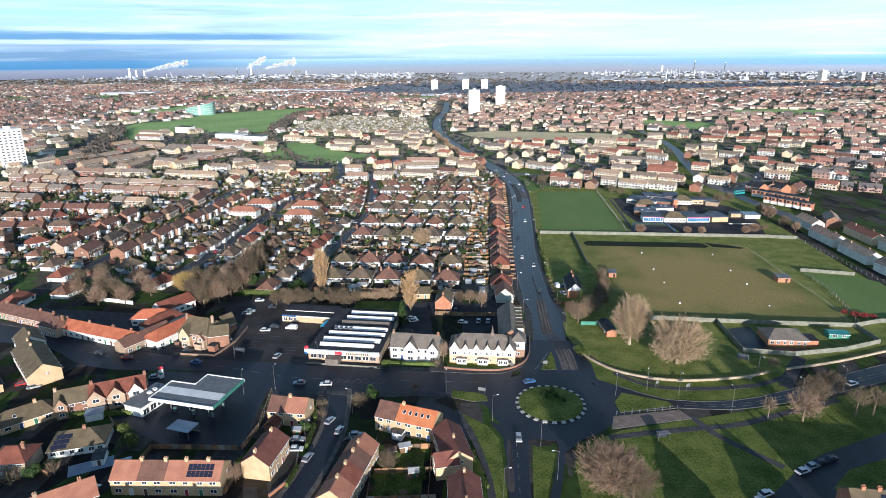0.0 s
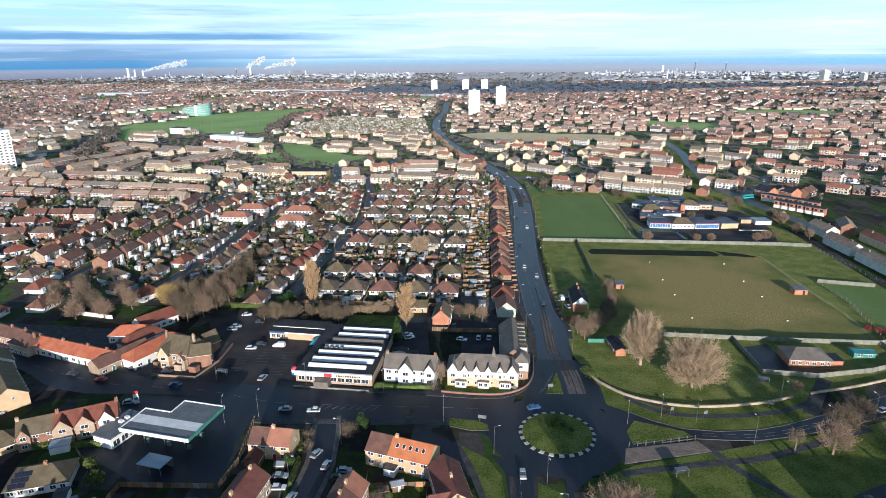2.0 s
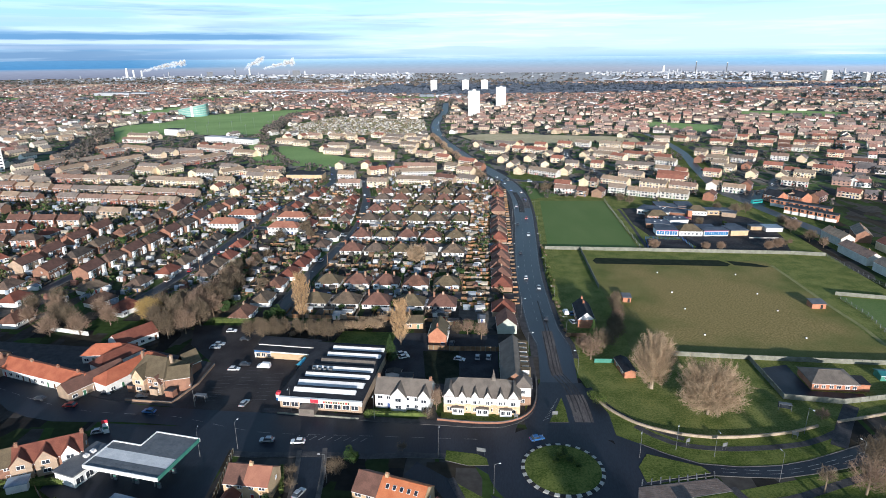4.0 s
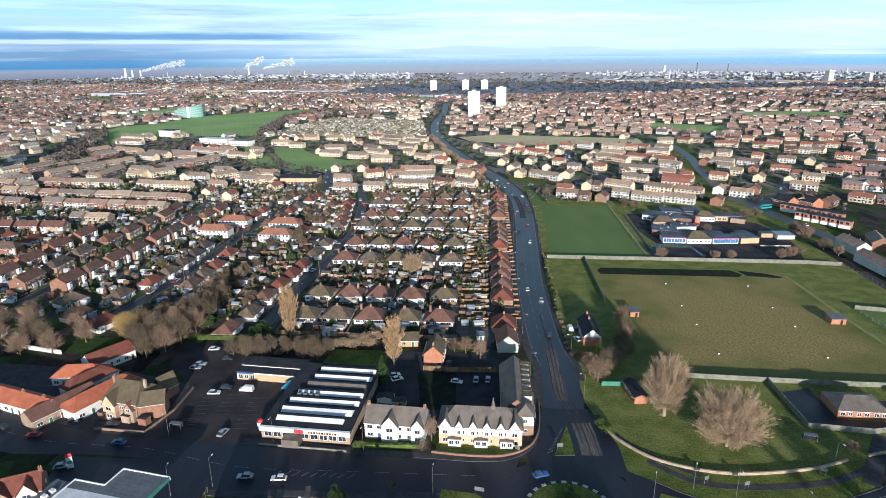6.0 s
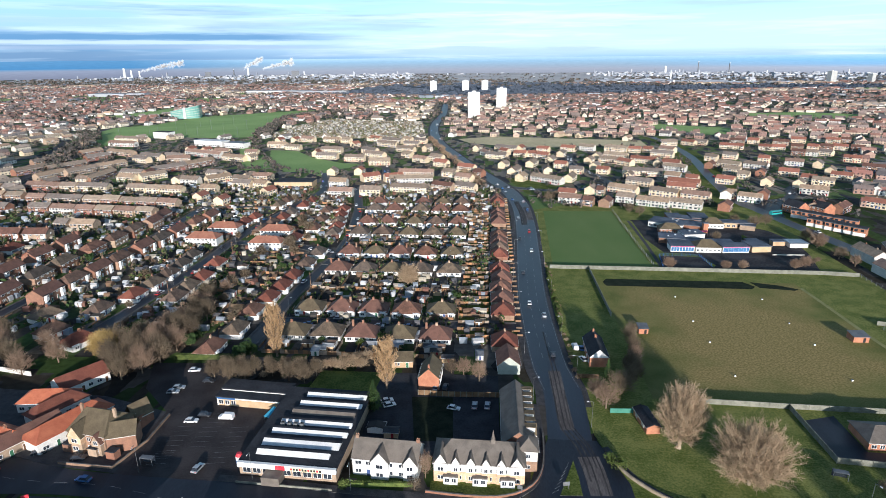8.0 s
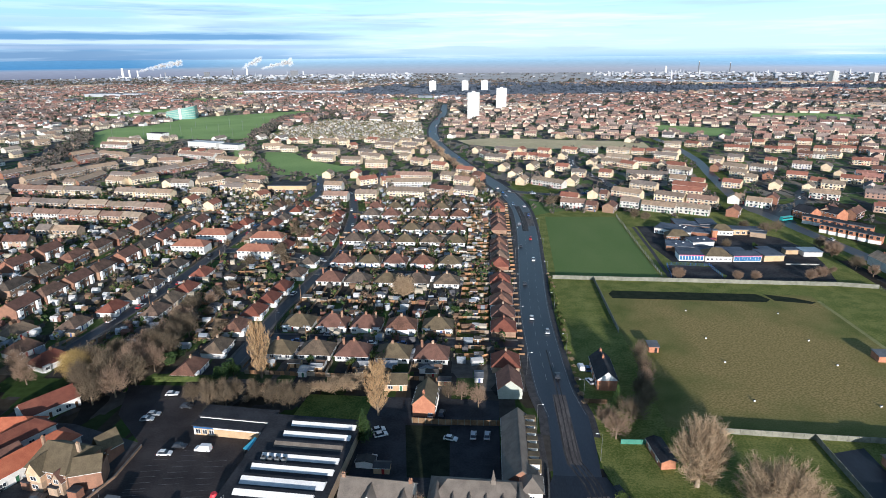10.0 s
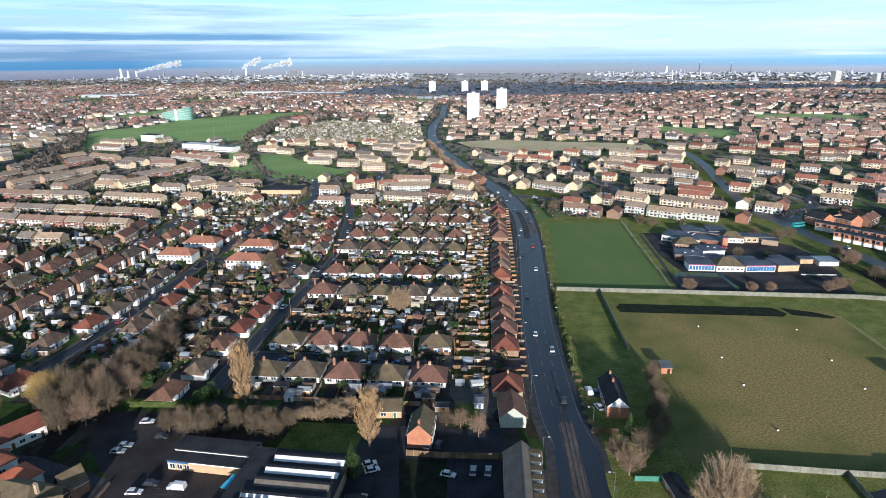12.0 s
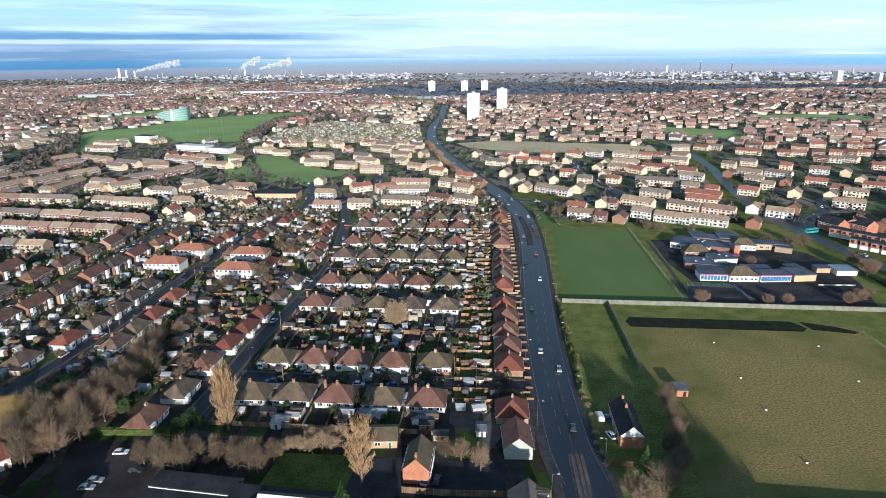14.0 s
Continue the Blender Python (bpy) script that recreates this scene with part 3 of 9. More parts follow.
# grass
GRASS_AREAS = {
    "verge_field": [(33.8, 228), (30.6, 300), (30.2, 342), (32, 407), (34, 476), (33, 528), (200, 528), (196, 420), (194.5, 300), (176, 226), (155, 222), (108, 204), (70, 195.5), (49, 198.5), (39.5, 208)],
    "park": [(26, 60), (26, 148), (34, 159), (42.5, 164), (66, 171.5), (82, 176.5), (112, 185), (142, 198), (200, 218), (240, 200), (240, 60)],
    "verge_south": [(-7, 170), (1.2, 164), (5, 157), (6.6, 132), (5.2, 100), (2.8, 100), (3.4, 131.5), (-1.4, 153.5), (-8, 169)],
    "verge_split": [(14.6, 155), (21, 151), (17, 132), (16, 100), (14.4, 100), (13.4, 132)],
    "verge_east": [(47, 191.5), (61, 183.5), (83, 184), (105, 192.5), (110, 202), (97, 199.5), (68, 194), (50, 197)],
    "verge_bend": [(34, 226), (39.5, 207.8), (40.2, 193), (46, 190.4), (62, 182), (84, 182.6), (106, 191), (112, 206), (60, 200), (40, 214)],
    "back_plots": [(-30, 129), (-16, 129), (-17, 152), (-31, 152)],
    "apartment_lawn": [(-14, 199), (-4, 198), (6, 198.6), (13, 203), (16.5, 212), (17.5, 226), (14.6, 226), (13, 204), (-14, 204)],
    "big_green": [(-643, 962), (-640, 1069), (-596, 1119), (-590, 1256), (-471, 1375), (-395, 1428), (-327, 1359), (-366, 1310), (-390, 1212), (-365, 1047), (-346, 947), (-399, 934), (-486, 945), (-518, 927), (-515, 847), (-552, 877)],
    "small_green": [(-277, 815), (-239, 807), (-207, 757), (-160, 718), (-140, 715), (-147, 690), (-165, 672), (-161, 636), (-183, 661), (-208, 665), (-236, 706), (-258, 760)],
    "right_green": [(278, 1134), (338, 1094), (382, 1071), (350, 955), (318, 978), (257, 1056)],
    "green_corner": [(33, 512), (33, 560), (60, 546), (60, 530)],
    "rear_lawn": [(-60, 262), (-37, 262), (-38, 247), (-62, 246)],
    "right_verge": [(178, 534), (236, 548), (244, 568), (180, 566)],
    "strip_green": [(-807, 1247), (-778, 1329), (-759, 1498), (-667, 1327), (-700, 1280), (-762, 1215)],
    "beck_green": [(-354, 901), (-337, 918), (-282, 798), (-232, 688), (-253, 670), (-279, 724)],
    "far_strip": [(501, 1332), (626, 1353), (712, 1305), (659, 1213), (562, 1223), (485, 1244)],
    "court_lawn": [(33, 566), (52, 560), (62, 600), (30, 640), (16, 640), (26, 600)],
}
for k, pts in GRASS_AREAS.items():
    structure("grass_" + k, slab(pts, 0, 0.06 if k in ("apartment_lawn", "rear_lawn") else 0.012 if k == "verge_bend" else 0.026 if k == "green_corner" else 0.02, MEADOW if k in ("big_green", "small_green", "right_green", "strip_green", "beck_green", "far_strip") else LAWN if "green" in k else ROUGH if k == "verge_field" else GRASS), "short green winter grass")
structure("grass_right_road", ribbon(RIGHT_ROAD, -14, 14, 0, 0.019, GRASS), "grass verges beside the distributor road")
structure("grass_brown_field", slab([(-44, 927), (11, 957), (101, 935), (207, 915), (203, 860), (133, 864), (90, 845), (23, 857), (-26, 885)], 0, 0.02, STRAW), "dry straw coloured open field")
# lighter copies of the garden ground, coloured as sunlit
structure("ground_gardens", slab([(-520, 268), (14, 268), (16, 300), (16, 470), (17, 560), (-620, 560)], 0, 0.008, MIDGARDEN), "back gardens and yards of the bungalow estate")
structure("ground_estates", slab([(-700, 560), (700, 560), (2700, 2800), (-2700, 2800)], 0, 0.01, FARGARDEN), "gardens and yards of the far estates, sunlight put into the colour")
structure("ground_plain", slab([(-2900, 2800), (2900, 2800)] + [(4666 * math.sin(radians(a)), 60 + 4666 * math.cos(radians(a))) for a in range(37, -38, -2)], 0, 0.01, PLAIN), "open land and works yards near the coast, haze put into the pale grey")
structure("ground_cloud_shade", slab([(-560, 2060), (-120, 1900), (420, 2000), (900, 2250), (1500, 2350), (1500, 2560), (700, 2640), (0, 2900), (-420, 2760)], 0, 0.02, SHADEBELT), "added belt before the plain, cloud shade and haze put into its blue colour")
structure("road_left_far", ribbon(smooth([(-430, 560), (-490, 686), (-558, 800), (-622, 931), (-640, 1040), (-669, 1155), (-700, 1300)], 14), -4.5, 4.5, 0, 0.05, PAVE), "pale asphalt road past the woods")
# flat blue slab for a garden pool cover
structure("patio", slab([(-117.5, 136.6), (-107.5, 142.4), (-104.8, 138), (-114.6, 132)], 0, 0.05, BLUESHEET), "flat blue grey pool cover in a garden")
structure("grass_school_verge", slab([(94.5, 385.5), (104, 385.5), (105, 404), (99.5, 440), (101, 484), (95.5, 484)], 0, 0.042, ROUGH), "rough grass beside the school")
structure("path_school", ribbon([(95.6, 386), (97.6, 430), (98.4, 484)], -1.0, 1.0, 0, 0.055, PAVE), "grey footpath along the pitch fence")
structure("grass_side_gardens", slab([(-11.5, 290), (0.5, 290), (0.5, 545), (-11.5, 545)], 0, 0.015, GRASS), "narrow green back gardens")
structure("allotment_ground", slab([(-333, 947), (-331, 1070), (-308, 1221), (-121, 1162), (-97, 980), (-105, 926), (-231, 936)], 0, 0.03, STRAW), "dry allotment plots beside the main road")
structure("grass_football_pitch", slab([(36.6, 384), (90.6, 382.5), (92, 511), (41.5, 509)], 0, 0.032, LAWN), "mown green football pitch")
structure("grass_sports_field", slab([(57, 250), (156.4, 248), (156.6, 300), (155.4, 364), (57, 364)], 0, 0.035, FIELD), "worn olive sports field")
structure("dark_strip", slab([(60.5, 355.6), (131, 354.6), (134, 358), (130, 364.6), (62, 365.6), (59.5, 361)], 0, 0.045, DARKGROUND), "long dark strip of ground behind the pitch")
structure("dark_strip_end", slab([(135.5, 356.5), (151, 353.6), (153.6, 355.4), (146, 360.5), (133.5, 364.6)], 0, 0.045, DARKGROUND), "dark strip of ground behind the pitch")
structure("grass_bowling_green", slab([(165, 251), (168, 289), (167, 313), (191, 308.5), (198, 300), (196, 262), (176, 249)], 0, 0.034, LAWN), "small fenced green")
s = ribbon(smooth([(155.4, 357), (156.2, 335), (157.1, 300), (158.6, 278), (157, 251)], 6), -0.9, 0.9, 0, 0.05, PALETURF)
structure("path_field", s, "pale trodden path along the field edge")

# paths
for i, (k, line, w) in enumerate((("park", [(38, 160), (52, 163.5), (68.7, 167), (80, 169.5), (95, 176), (118, 186)], 1.2), ("cross", [(66, 173), (69.5, 165), (72.6, 161), (84, 149)], 1.2), ("verge", [(47, 200), (56, 192), (72, 190), (95, 194), (108, 201)], 1.1),
                   ("slip", [(-9, 172), (-2.5, 156), (2.6, 132), (3, 100)], 1.0), ("gate", [(104, 193), (112, 205), (120, 216)], 2.2), ("field_edge", [(36, 222), (42, 208), (51, 199.5), (60, 194)], 1.0))):
    structure("path_" + k, ribbon(smooth(line, 5), -w, w, 0, 0.056 + 0.005 * i, PAVE), "grey tarmac footpath")

# pavements with kerbs
s = ribbon(MAIN[5:], -9.4, -6.6, 0, 0.14, PAVE, side=KERB)
structure("pavement_main_west", s, "grey footway beside the main road")
structure("pavement_main_east", ribbon(MAIN[5:], 6.6, 8.6, 0, 0.14, PAVE, side=KERB), "grey footway beside the field")
structure("pavement_west_north", ribbon(west_n[15:40], 0, 2.6, 0, 0.14, PAVE, side=KERB, shape=ribbon(west_n[1:10], 0, 2.6, 0, 0.14, PAVE, side=KERB)), "grey footway in front of the shops")
structure("pavement_west_south", ribbon(west_s[2:10], -2.4, 0, 0, 0.14, PAVE, side=KERB), "grey footway by the houses")
structure("pavement_corner", ribbon(smooth([(-4, 196.3), (6, 196.8), (13.5, 202), (17, 210), (18.5, 226), (18, 244)], 4), -2.4, 0, 0, 0.146, PAVE, side=KERB), "curved footway round the corner")
structure("pavement_east_north", ribbon(east_n[1:], -0.25, 0, 0, 0.13, KERB), "kerb line")
structure("pavement_east_south", ribbon(east_s[1:], 0, 0.25, 0, 0.13, KERB), "kerb line")

# island of the roundabout
isl = thing("roundabout_island", "round grass island ringed with black and white chevron blocks", "roundabout", pose(RC[0], RC[1], 0))
s = Shape()
n = 48
rings = [(10.6, 0.3), (7, 0.62), (3, 0.8)]
for (r0, z0), (r1, z1) in zip(rings, rings[1:]):
    for k in range(n):
        a, b = 2 * math.pi * k / n, 2 * math.pi * (k + 1) / n
        s.face([(r0 * math.cos(a), r0 * math.sin(a), z0), (r0 * math.cos(b), r0 * math.sin(b), z0), (r1 * math.cos(b), r1 * math.sin(b), z1), (r1 * math.cos(a), r1 * math.sin(a), z1)], GRASS)
s.face([(3 * math.cos(2 * math.pi * k / n), 3 * math.sin(2 * math.pi * k / n), 0.8) for k in range(n)], GRASS)
part("lawn", s, isl)
blk = [Shape(), Shape()]
for q, mt in zip(blk, (BLOCKPAINT, DARK)):
    a = math.pi / n * 0.94
    lo = [(10.6 * math.cos(t), 10.6 * math.sin(t)) for t in (-a, a)] + [(11.7 * math.cos(t), 11.7 * math.sin(t)) for t in (a, -a)]
    sk = 0.22
    q.solid([(x, y, 0) for x, y in lo] + [(lo[0][0], lo[0][1] + sk, 0.36), (lo[1][0], lo[1][1] + sk, 0.36), (lo[2][0] - .1, lo[2][1] + sk, 0.24), (lo[3][0] - .1, lo[3][1] + sk, 0.24)],
            [(0, 1, 5, 4), (1, 2, 6, 5), (2, 3, 7, 6), (3, 0, 4, 7), (4, 5, 6, 7)], mt)
bm = [q.mesh("chevron_block") for q in blk]
for k in range(n):
    part("chevron_block", bm[k % 2], isl).matrix_basis = pose(0, 0, 0, 0, 0, 360 * k / n)

# small traffic islands
structure("verge_triangle", slab([(-11, 184), (-2, 182.8), (0.8, 181), (1.4, 178), (-4, 177.4), (-11, 179.4)], 0, 0.16, GRASS, side=KERB), "grassed traffic island")
structure("verge_north_island", slab([(20.5, 200.3), (26.5, 200.6), (26.4, 208), (25.8, 215)], 0, 0.16, GRASS, side=KERB), "grassed splitter island")
structure("splitter_apron", slab([(41.4, 171.5), (63.5, 176.6), (66, 171.6), (39.5, 164.3)], 0, 0.13, KERB, side=KERB), "brick paved splitter island")
apron = bpy.data.objects["splitter_apron"]
for k in range(8):
    u0, u1 = k / 8 + 0.012, (k + 1) / 8 - 0.012
    ln, rn = (Vector((41.4, 171.3)), Vector((39.9, 164.6))), (Vector((63.3, 176.4)), Vector((65.8, 171.8)))
    for j in range(6):
        a, b = [(ln[0].lerp(ln[1], u), rn[0].lerp(rn[1], u)) for u in (u0, u1)]
        v0, v1 = (j + 0.01) / 6, (j + 0.99) / 6
        part("paving_slab", slab([tuple(p.lerp(q, v)) for (p, q), v in ((a, v0), (a, v1), (b, v1), (b, v0))], 0.1, 0.145 + 0.004 * ((j + k) % 3), BRICKPAVE), apron)
structure("verge_splitter", slab([(43.4, 180), (47, 186), (61, 181.2), (62.6, 178.6), (44, 173.6)], 0, 0.15, GRASS, side=KERB), "grass strip with a kerb")

# worn patches and paint on the roads
s = Shape()
WEAR = smooth([(31.5, 201), (31, 212), (29.4, 222), (25.9, 231), (25.6, 248), (25.4, 267), (24.4, 300)], 5)
ribbon(WEAR[0:4], -3.0, 3.0, 0.03, 0.052, TAR3, s)
ribbon(smooth([(25.4, 267), (25.6, 250), (26.0, 230)], 5), -2.3, 2.1, 0.03, 0.052, TAR3, s)
ribbon([(29.6, 522), (30.4, 483)], -2.6, 2.8, 0.03, 0.052, TAR3, s)
for k, (a, b, i, j) in enumerate(((-2.0, -1.5, 1, 12), (-0.5, 0.0, 0, 24), (0.9, 1.3, 2, 14), (1.9, 2.3, 0, 10))):
    ribbon(WEAR[i:j], a, b, 0.03, 0.056 + 0.004 * (k % 2), TAR2, s)
ribbon(smooth([(25, 470), (25, 500), (22, 540)], 8), -1.5, 2.5, 0.03, 0.055, TAR2, s)
ribbon([(9.8, 157), (9.9, 134)], 1.2, 2.8, 0.03, 0.056, TAR2, s)
structure("road_patches", s, "worn pale surfacing on the main road")
s = Shape()
dashes(MAIN[8:], -1.6, 4, 5, 0.16, 0.07, s)
dashes(MAIN[8:], 2.2, 4, 5, 0.16, 0.07, s)
dashes(MAIN[6:], 6.1, 500, 1, 0.14, 0.07, s)
dashes(MAIN[6:], -6.1, 500, 1, 0.14, 0.07, s)
ce = smooth([(66, 180), (84, 180.6), (107, 189), (145, 205.5)], 6)
dashes(ce, -0.7, 4, 2.2, 0.2, 0.07, s)
dashes(ce, 0.7, 4, 2.2, 0.2, 0.07, s)
cw = smooth([(-2, 190), (-35, 189.6), (-70, 189.5), (-100, 196), (-140, 199), (-200, 220)], 8)
dashes(cw, 0.0, 4, 4, 0.16, 0.07, s)
for k in range(9):
    x = -58 + k * 2.6
    s.face([(x, 186.6, 0.072), (x + 0.3, 186.6, 0.072), (x + 2.0, 188.6, 0.072), (x + 1.7, 188.6, 0.072)], PAINT)
for k in range(9):
    u = k / 8
    x, y = 42.2 + u * 20.5, 172.4 + u * 4.7
    s.face([(x, y - 0.5, 0.165), (x + 0.4, y - 0.4, 0.165), (x + 1.2, y + 2.3, 0.165), (x + 0.8, y + 2.2, 0.165)], PAINT)
for k in range(8):
    y = 201 + k * 1.7
    s.face([(18.6 + k * 0.75, y, 0.075), (20.4 + k * 0.6, y + 1.4, 0.075), (20.4 + k * 0.6, y + 1.7, 0.075), (18.6 + k * 0.75, y + 0.3, 0.075)], PAINT)
for k in range(11):
    for x0, x1, y in ((-96, -90.6, 221), (-88, -82.6, 226), (-79, -73.6, 219), (-96, -90.6, 205)):
        yy = y - 12 + k * 2.5
        if yy < y + 6 and yy > 203:
            s.face([(x0, yy, 0.06), (x1, yy + 0.8, 0.06), (x1, yy + 0.92, 0.06), (x0, yy + 0.12, 0.06)], FADED)
dashes([(9.9, 156), (10, 120)], 0.0, 2, 3, 0.14, 0.072, s)
structure("road_markings", s, "white painted lines, dashes and bays")


# ---- houses ----
WINDOWS = {}


def window_mesh(w, h):
    key = (round(w, 2), round(h, 2))
    if key not in WINDOWS:
        s = Shape()
        f = 0.09
        gx, gz = (-w / 2, -w / 2 + f, -f / 2, f / 2, w / 2 - f, w / 2), (0.0, f, h - f, h)
        v = [(a, -0.1, b) for b in gz for a in gx] + [(a, -0.03, b) for b in gz for a in gx] + [(a, 0.03, b) for a, b in ((gx[0], 0), (gx[5], 0), (gx[5], h), (gx[0], h))]
        fr, pn = [(0, 48, 49, 5), (5, 49, 50, 23), (23, 50, 51, 18), (18, 51, 48, 0)], []
        for j in range(3):
            for i in range(5):
                q = [j * 6 + i, j * 6 + i + 1, j * 6 + i + 7, j * 6 + i + 6]
                if j == 1 and i in (1, 3):
                    pn.append(tuple(k + 24 for k in q))
                    fr += [(q[k], q[(k + 1) % 4], q[(k + 1) % 4] + 24, q[k] + 24) for k in range(4)]
                else:
                    fr.append(tuple(q))
        s.solid(v, fr + pn, WHITE)
        s.mats.append(GLASS)
        s.m[-2:] = [1, 1]
        WINDOWS[key] = s.mesh("window")
    return WINDOWS[key]


def door_mesh():
    if "door" not in WINDOWS:
        s = Shape()
        s.box(-0.46, 0.46, -0.06, 0.03, 0.05, 2.05, DOOR)
        s.box(-0.56, -0.46, -0.1, 0.03, 0.0, 2.15, WHITE)
        s.box(0.46, 0.56, -0.1, 0.03, 0.0, 2.15, WHITE)
        s.box(-0.46, 0.46, -0.1, 0.03, 2.05, 2.15, WHITE)
        WINDOWS["door"] = s.mesh("door")
    return WINDOWS["door"]


def chimney_shape(z0, z1, mat=None):
    s = Shape()
    s.box(-0.46, 0.46, -0.32, 0.32, z0, z1 - 0.15, mat or BRICK)
    s.box(-0.53, 0.53, -0.39, 0.39, z1 - 0.15, z1, mat or BRICK)
    for x in (-0.28, 0.28):
        s.tube((x * 0.8, 0, z1), (x * 0.8, 0, z1 + 0.38), 0.12, 0.1, POT, 6)
    return s


def wall_shape(L, W, eaves, ridge, gable, mat, lower=None, split=0.0, base=0.0):
    """Four walls; gable ends run up to the ridge. lower: another material up to the height split."""
    s = Shape()
    x, y = L / 2, W / 2
    if lower:
        s.box(-x - 0.02, x + 0.02, -y - 0.02, y + 0.02, base, split, lower)
        s.box(-x, x, -y, y, split, eaves, mat)
    else:
        s.box(-x, x, -y, y, base, eaves, mat)
    if gable:
        s.solid([(-x, -y, eaves), (-x, y, eaves), (-x, 0, ridge - 0.1), (x, -y, eaves), (x, y, eaves), (x, 0, ridge - 0.1)], [(0, 2, 1), (3, 4, 5), (0, 3, 5, 2), (1, 2, 5, 4)], mat)
    return s


def roof_shape(L, W, eaves, ridge, hip, mat, over=0.4, left=None):
    """A pitched roof; hip: how far the ridge stops short of each end (0: gables). left: another hip for the near end."""
    s = Shape()
    k = (ridge - eaves) / (W / 2)
    y = W / 2 + over
    zl = eaves - over * k
    hl, hr = (hip if left is None else left), hip
    x0, x1 = -L / 2 - (over if hl else 0.25), L / 2 + (over if hr else 0.25)
    r0, r1 = (-L / 2 + hl if hl else x0), (L / 2 - hr if hr else x1)
    if r1 < r0:
        r0 = r1 = (r0 + r1) / 2
    t = 0.16
    low = [(x0, -y, zl), (x1, -y, zl), (x1, y, zl), (x0, y, zl)]
    v = [(a, b, c - t) for a, b, c in low] + low + [(r0, 0, ridge), (r1, 0, ridge), (r0, 0, ridge - t), (r1, 0, ridge - t)]
    f = [(4, 5, 9, 8), (6, 7, 8, 9), (0, 1, 5, 4), (2, 3, 7, 6), (1, 0, 10, 11), (3, 2, 11, 10)]
    f += [(7, 4, 8), (3, 0, 4, 7), (0, 3, 10)] if hl else [(0, 4, 8, 10), (7, 3, 10, 8)]
    f += [(5, 6, 9), (1, 2, 6, 5), (2, 1, 11)] if hr else [(5, 1, 11, 9), (2, 6, 9, 11)]
    s.solid(v, f, mat)
    # ridge tiles and pale gutters
    s.box(r0, r1, -0.14, 0.14, ridge - 0.03, ridge + 0.08, mat)
    for yy in (-y, y):
        s.box(x0, x1, yy - 0.06, yy + 0.06, zl - t - 0.02, zl - t + 0.09, WHITE)
    return s


def house(name, label, x, y, rot, L, W, eaves, ridge, wall, roof, hip=0.0, units=2, storeys=2, chimneys=(0,), lower=None, split=0.0, group="", left=None, bays=(), category="house", doors=True, ends=True, back=True, roof_parts=None, roof_label="", lean=False, front=True, joined=False):
    """A house with its ridge along local x and its front at local -y."""
    h = thing(name, label, category, pose(x, y, 0, 0, 0, rot), group)
    part("wall", wall_shape(L, W, eaves, ridge, not hip, wall, lower, split), h)
    if roof_parts:
        a = -L / 2
        for frac, mt, lb in roof_parts:
            b = a + L * frac
            r = part("roof", roof_shape(b - a - 0.5, W, eaves, ridge, 0, mt), h, lb)
            r.matrix_basis = pose((a + b) / 2, 0, 0)
            a = b
    else:
        part("roof", roof_shape(L, W, eaves, ridge, hip, roof, left=left), h, roof_label)
    for cx in chimneys:
        c = part("chimney", chimney_shape(eaves + (ridge - eaves) * 0.55, ridge + 0.9, wall if wall in (BRICK, BUFF, REDBRICK) else BRICK), h)
        c.matrix_basis = pose(cx * L, 0.0, 0)
    u = L / units
    panes = Shape()

    def opening(nm, me, parent, m):
        if joined:
            panes.join(me, m)
        else:
            part(nm, me, parent).matrix_basis = m
    for i in range(units):
        cx = -L / 2 + u * (i + 0.5)
        flip = -1 if i % 2 else 1
        for side in ((-1,) if front else ()) + ((1,) if back else ()):
            for st in range(storeys):
                z = 0.85 + st * 2.65
                if z + 1.2 > eaves:
                    continue
                for k, (dx, w) in enumerate(((-0.22 * u, min(1.8, u * 0.3)), (0.24 * u, min(1.4, u * 0.26)))):
                    if st == 0 and side == -1 and k == 1 and doors:
                        opening("door", door_mesh(), h, pose(cx + flip * dx, -W / 2 - 0.05, 0))
                        continue
                    if ((i, k) in bays and side == -1) or (lean and k == 1):
                        continue
                    opening("window", window_mesh(w, 1.25), h, pose(cx + flip * dx, side * (W / 2 + 0.05), z, 0, 0, 0 if side == -1 else 180))
    for i, k in bays if front else ():
        cx = -L / 2 + u * (i + 0.5) + (-1 if i % 2 else 1) * (-0.22 * u if k == 0 else 0.24 * u)
        s = Shape()
        top = 2.55 if storeys == 1 else eaves - 0.15
        pl = [(-1.5, 0), (-1.05, -0.8), (1.05, -0.8), (1.5, 0)]
        pl2 = [(a, b - W / 2) for a, b in pl]
        slab(pl2, 0, top, WHITE, s)
        ot = [(a * 1.08, b * 1.12 - W / 2) for a, b in pl]
        slab(ot, top, top + 0.14, FELT if storeys == 2 else WHITE, s)
        b = part("bay", s, h)
        b.matrix_basis = pose(cx, 0, 0)
        for st in range(storeys):
            if joined:
                panes.join(window_mesh(1.7, 1.15), pose(cx, -W / 2 - 0.85, 0.95 + st * 2.65))
            else:
                part("window", window_mesh(1.7, 1.15), b).matrix_basis = pose(0, -W / 2 - 0.85, 0.95 + st * 2.65)
    if ends and not hip and storeys > 1:
        opening("window", window_mesh(0.8, 1.0), h, pose(L / 2 + 0.05, 0.8, 3.6, 0, 0, 90))
    if panes.f:
        tagged(part("glazing", panes, h), kind="stuff")
    return h


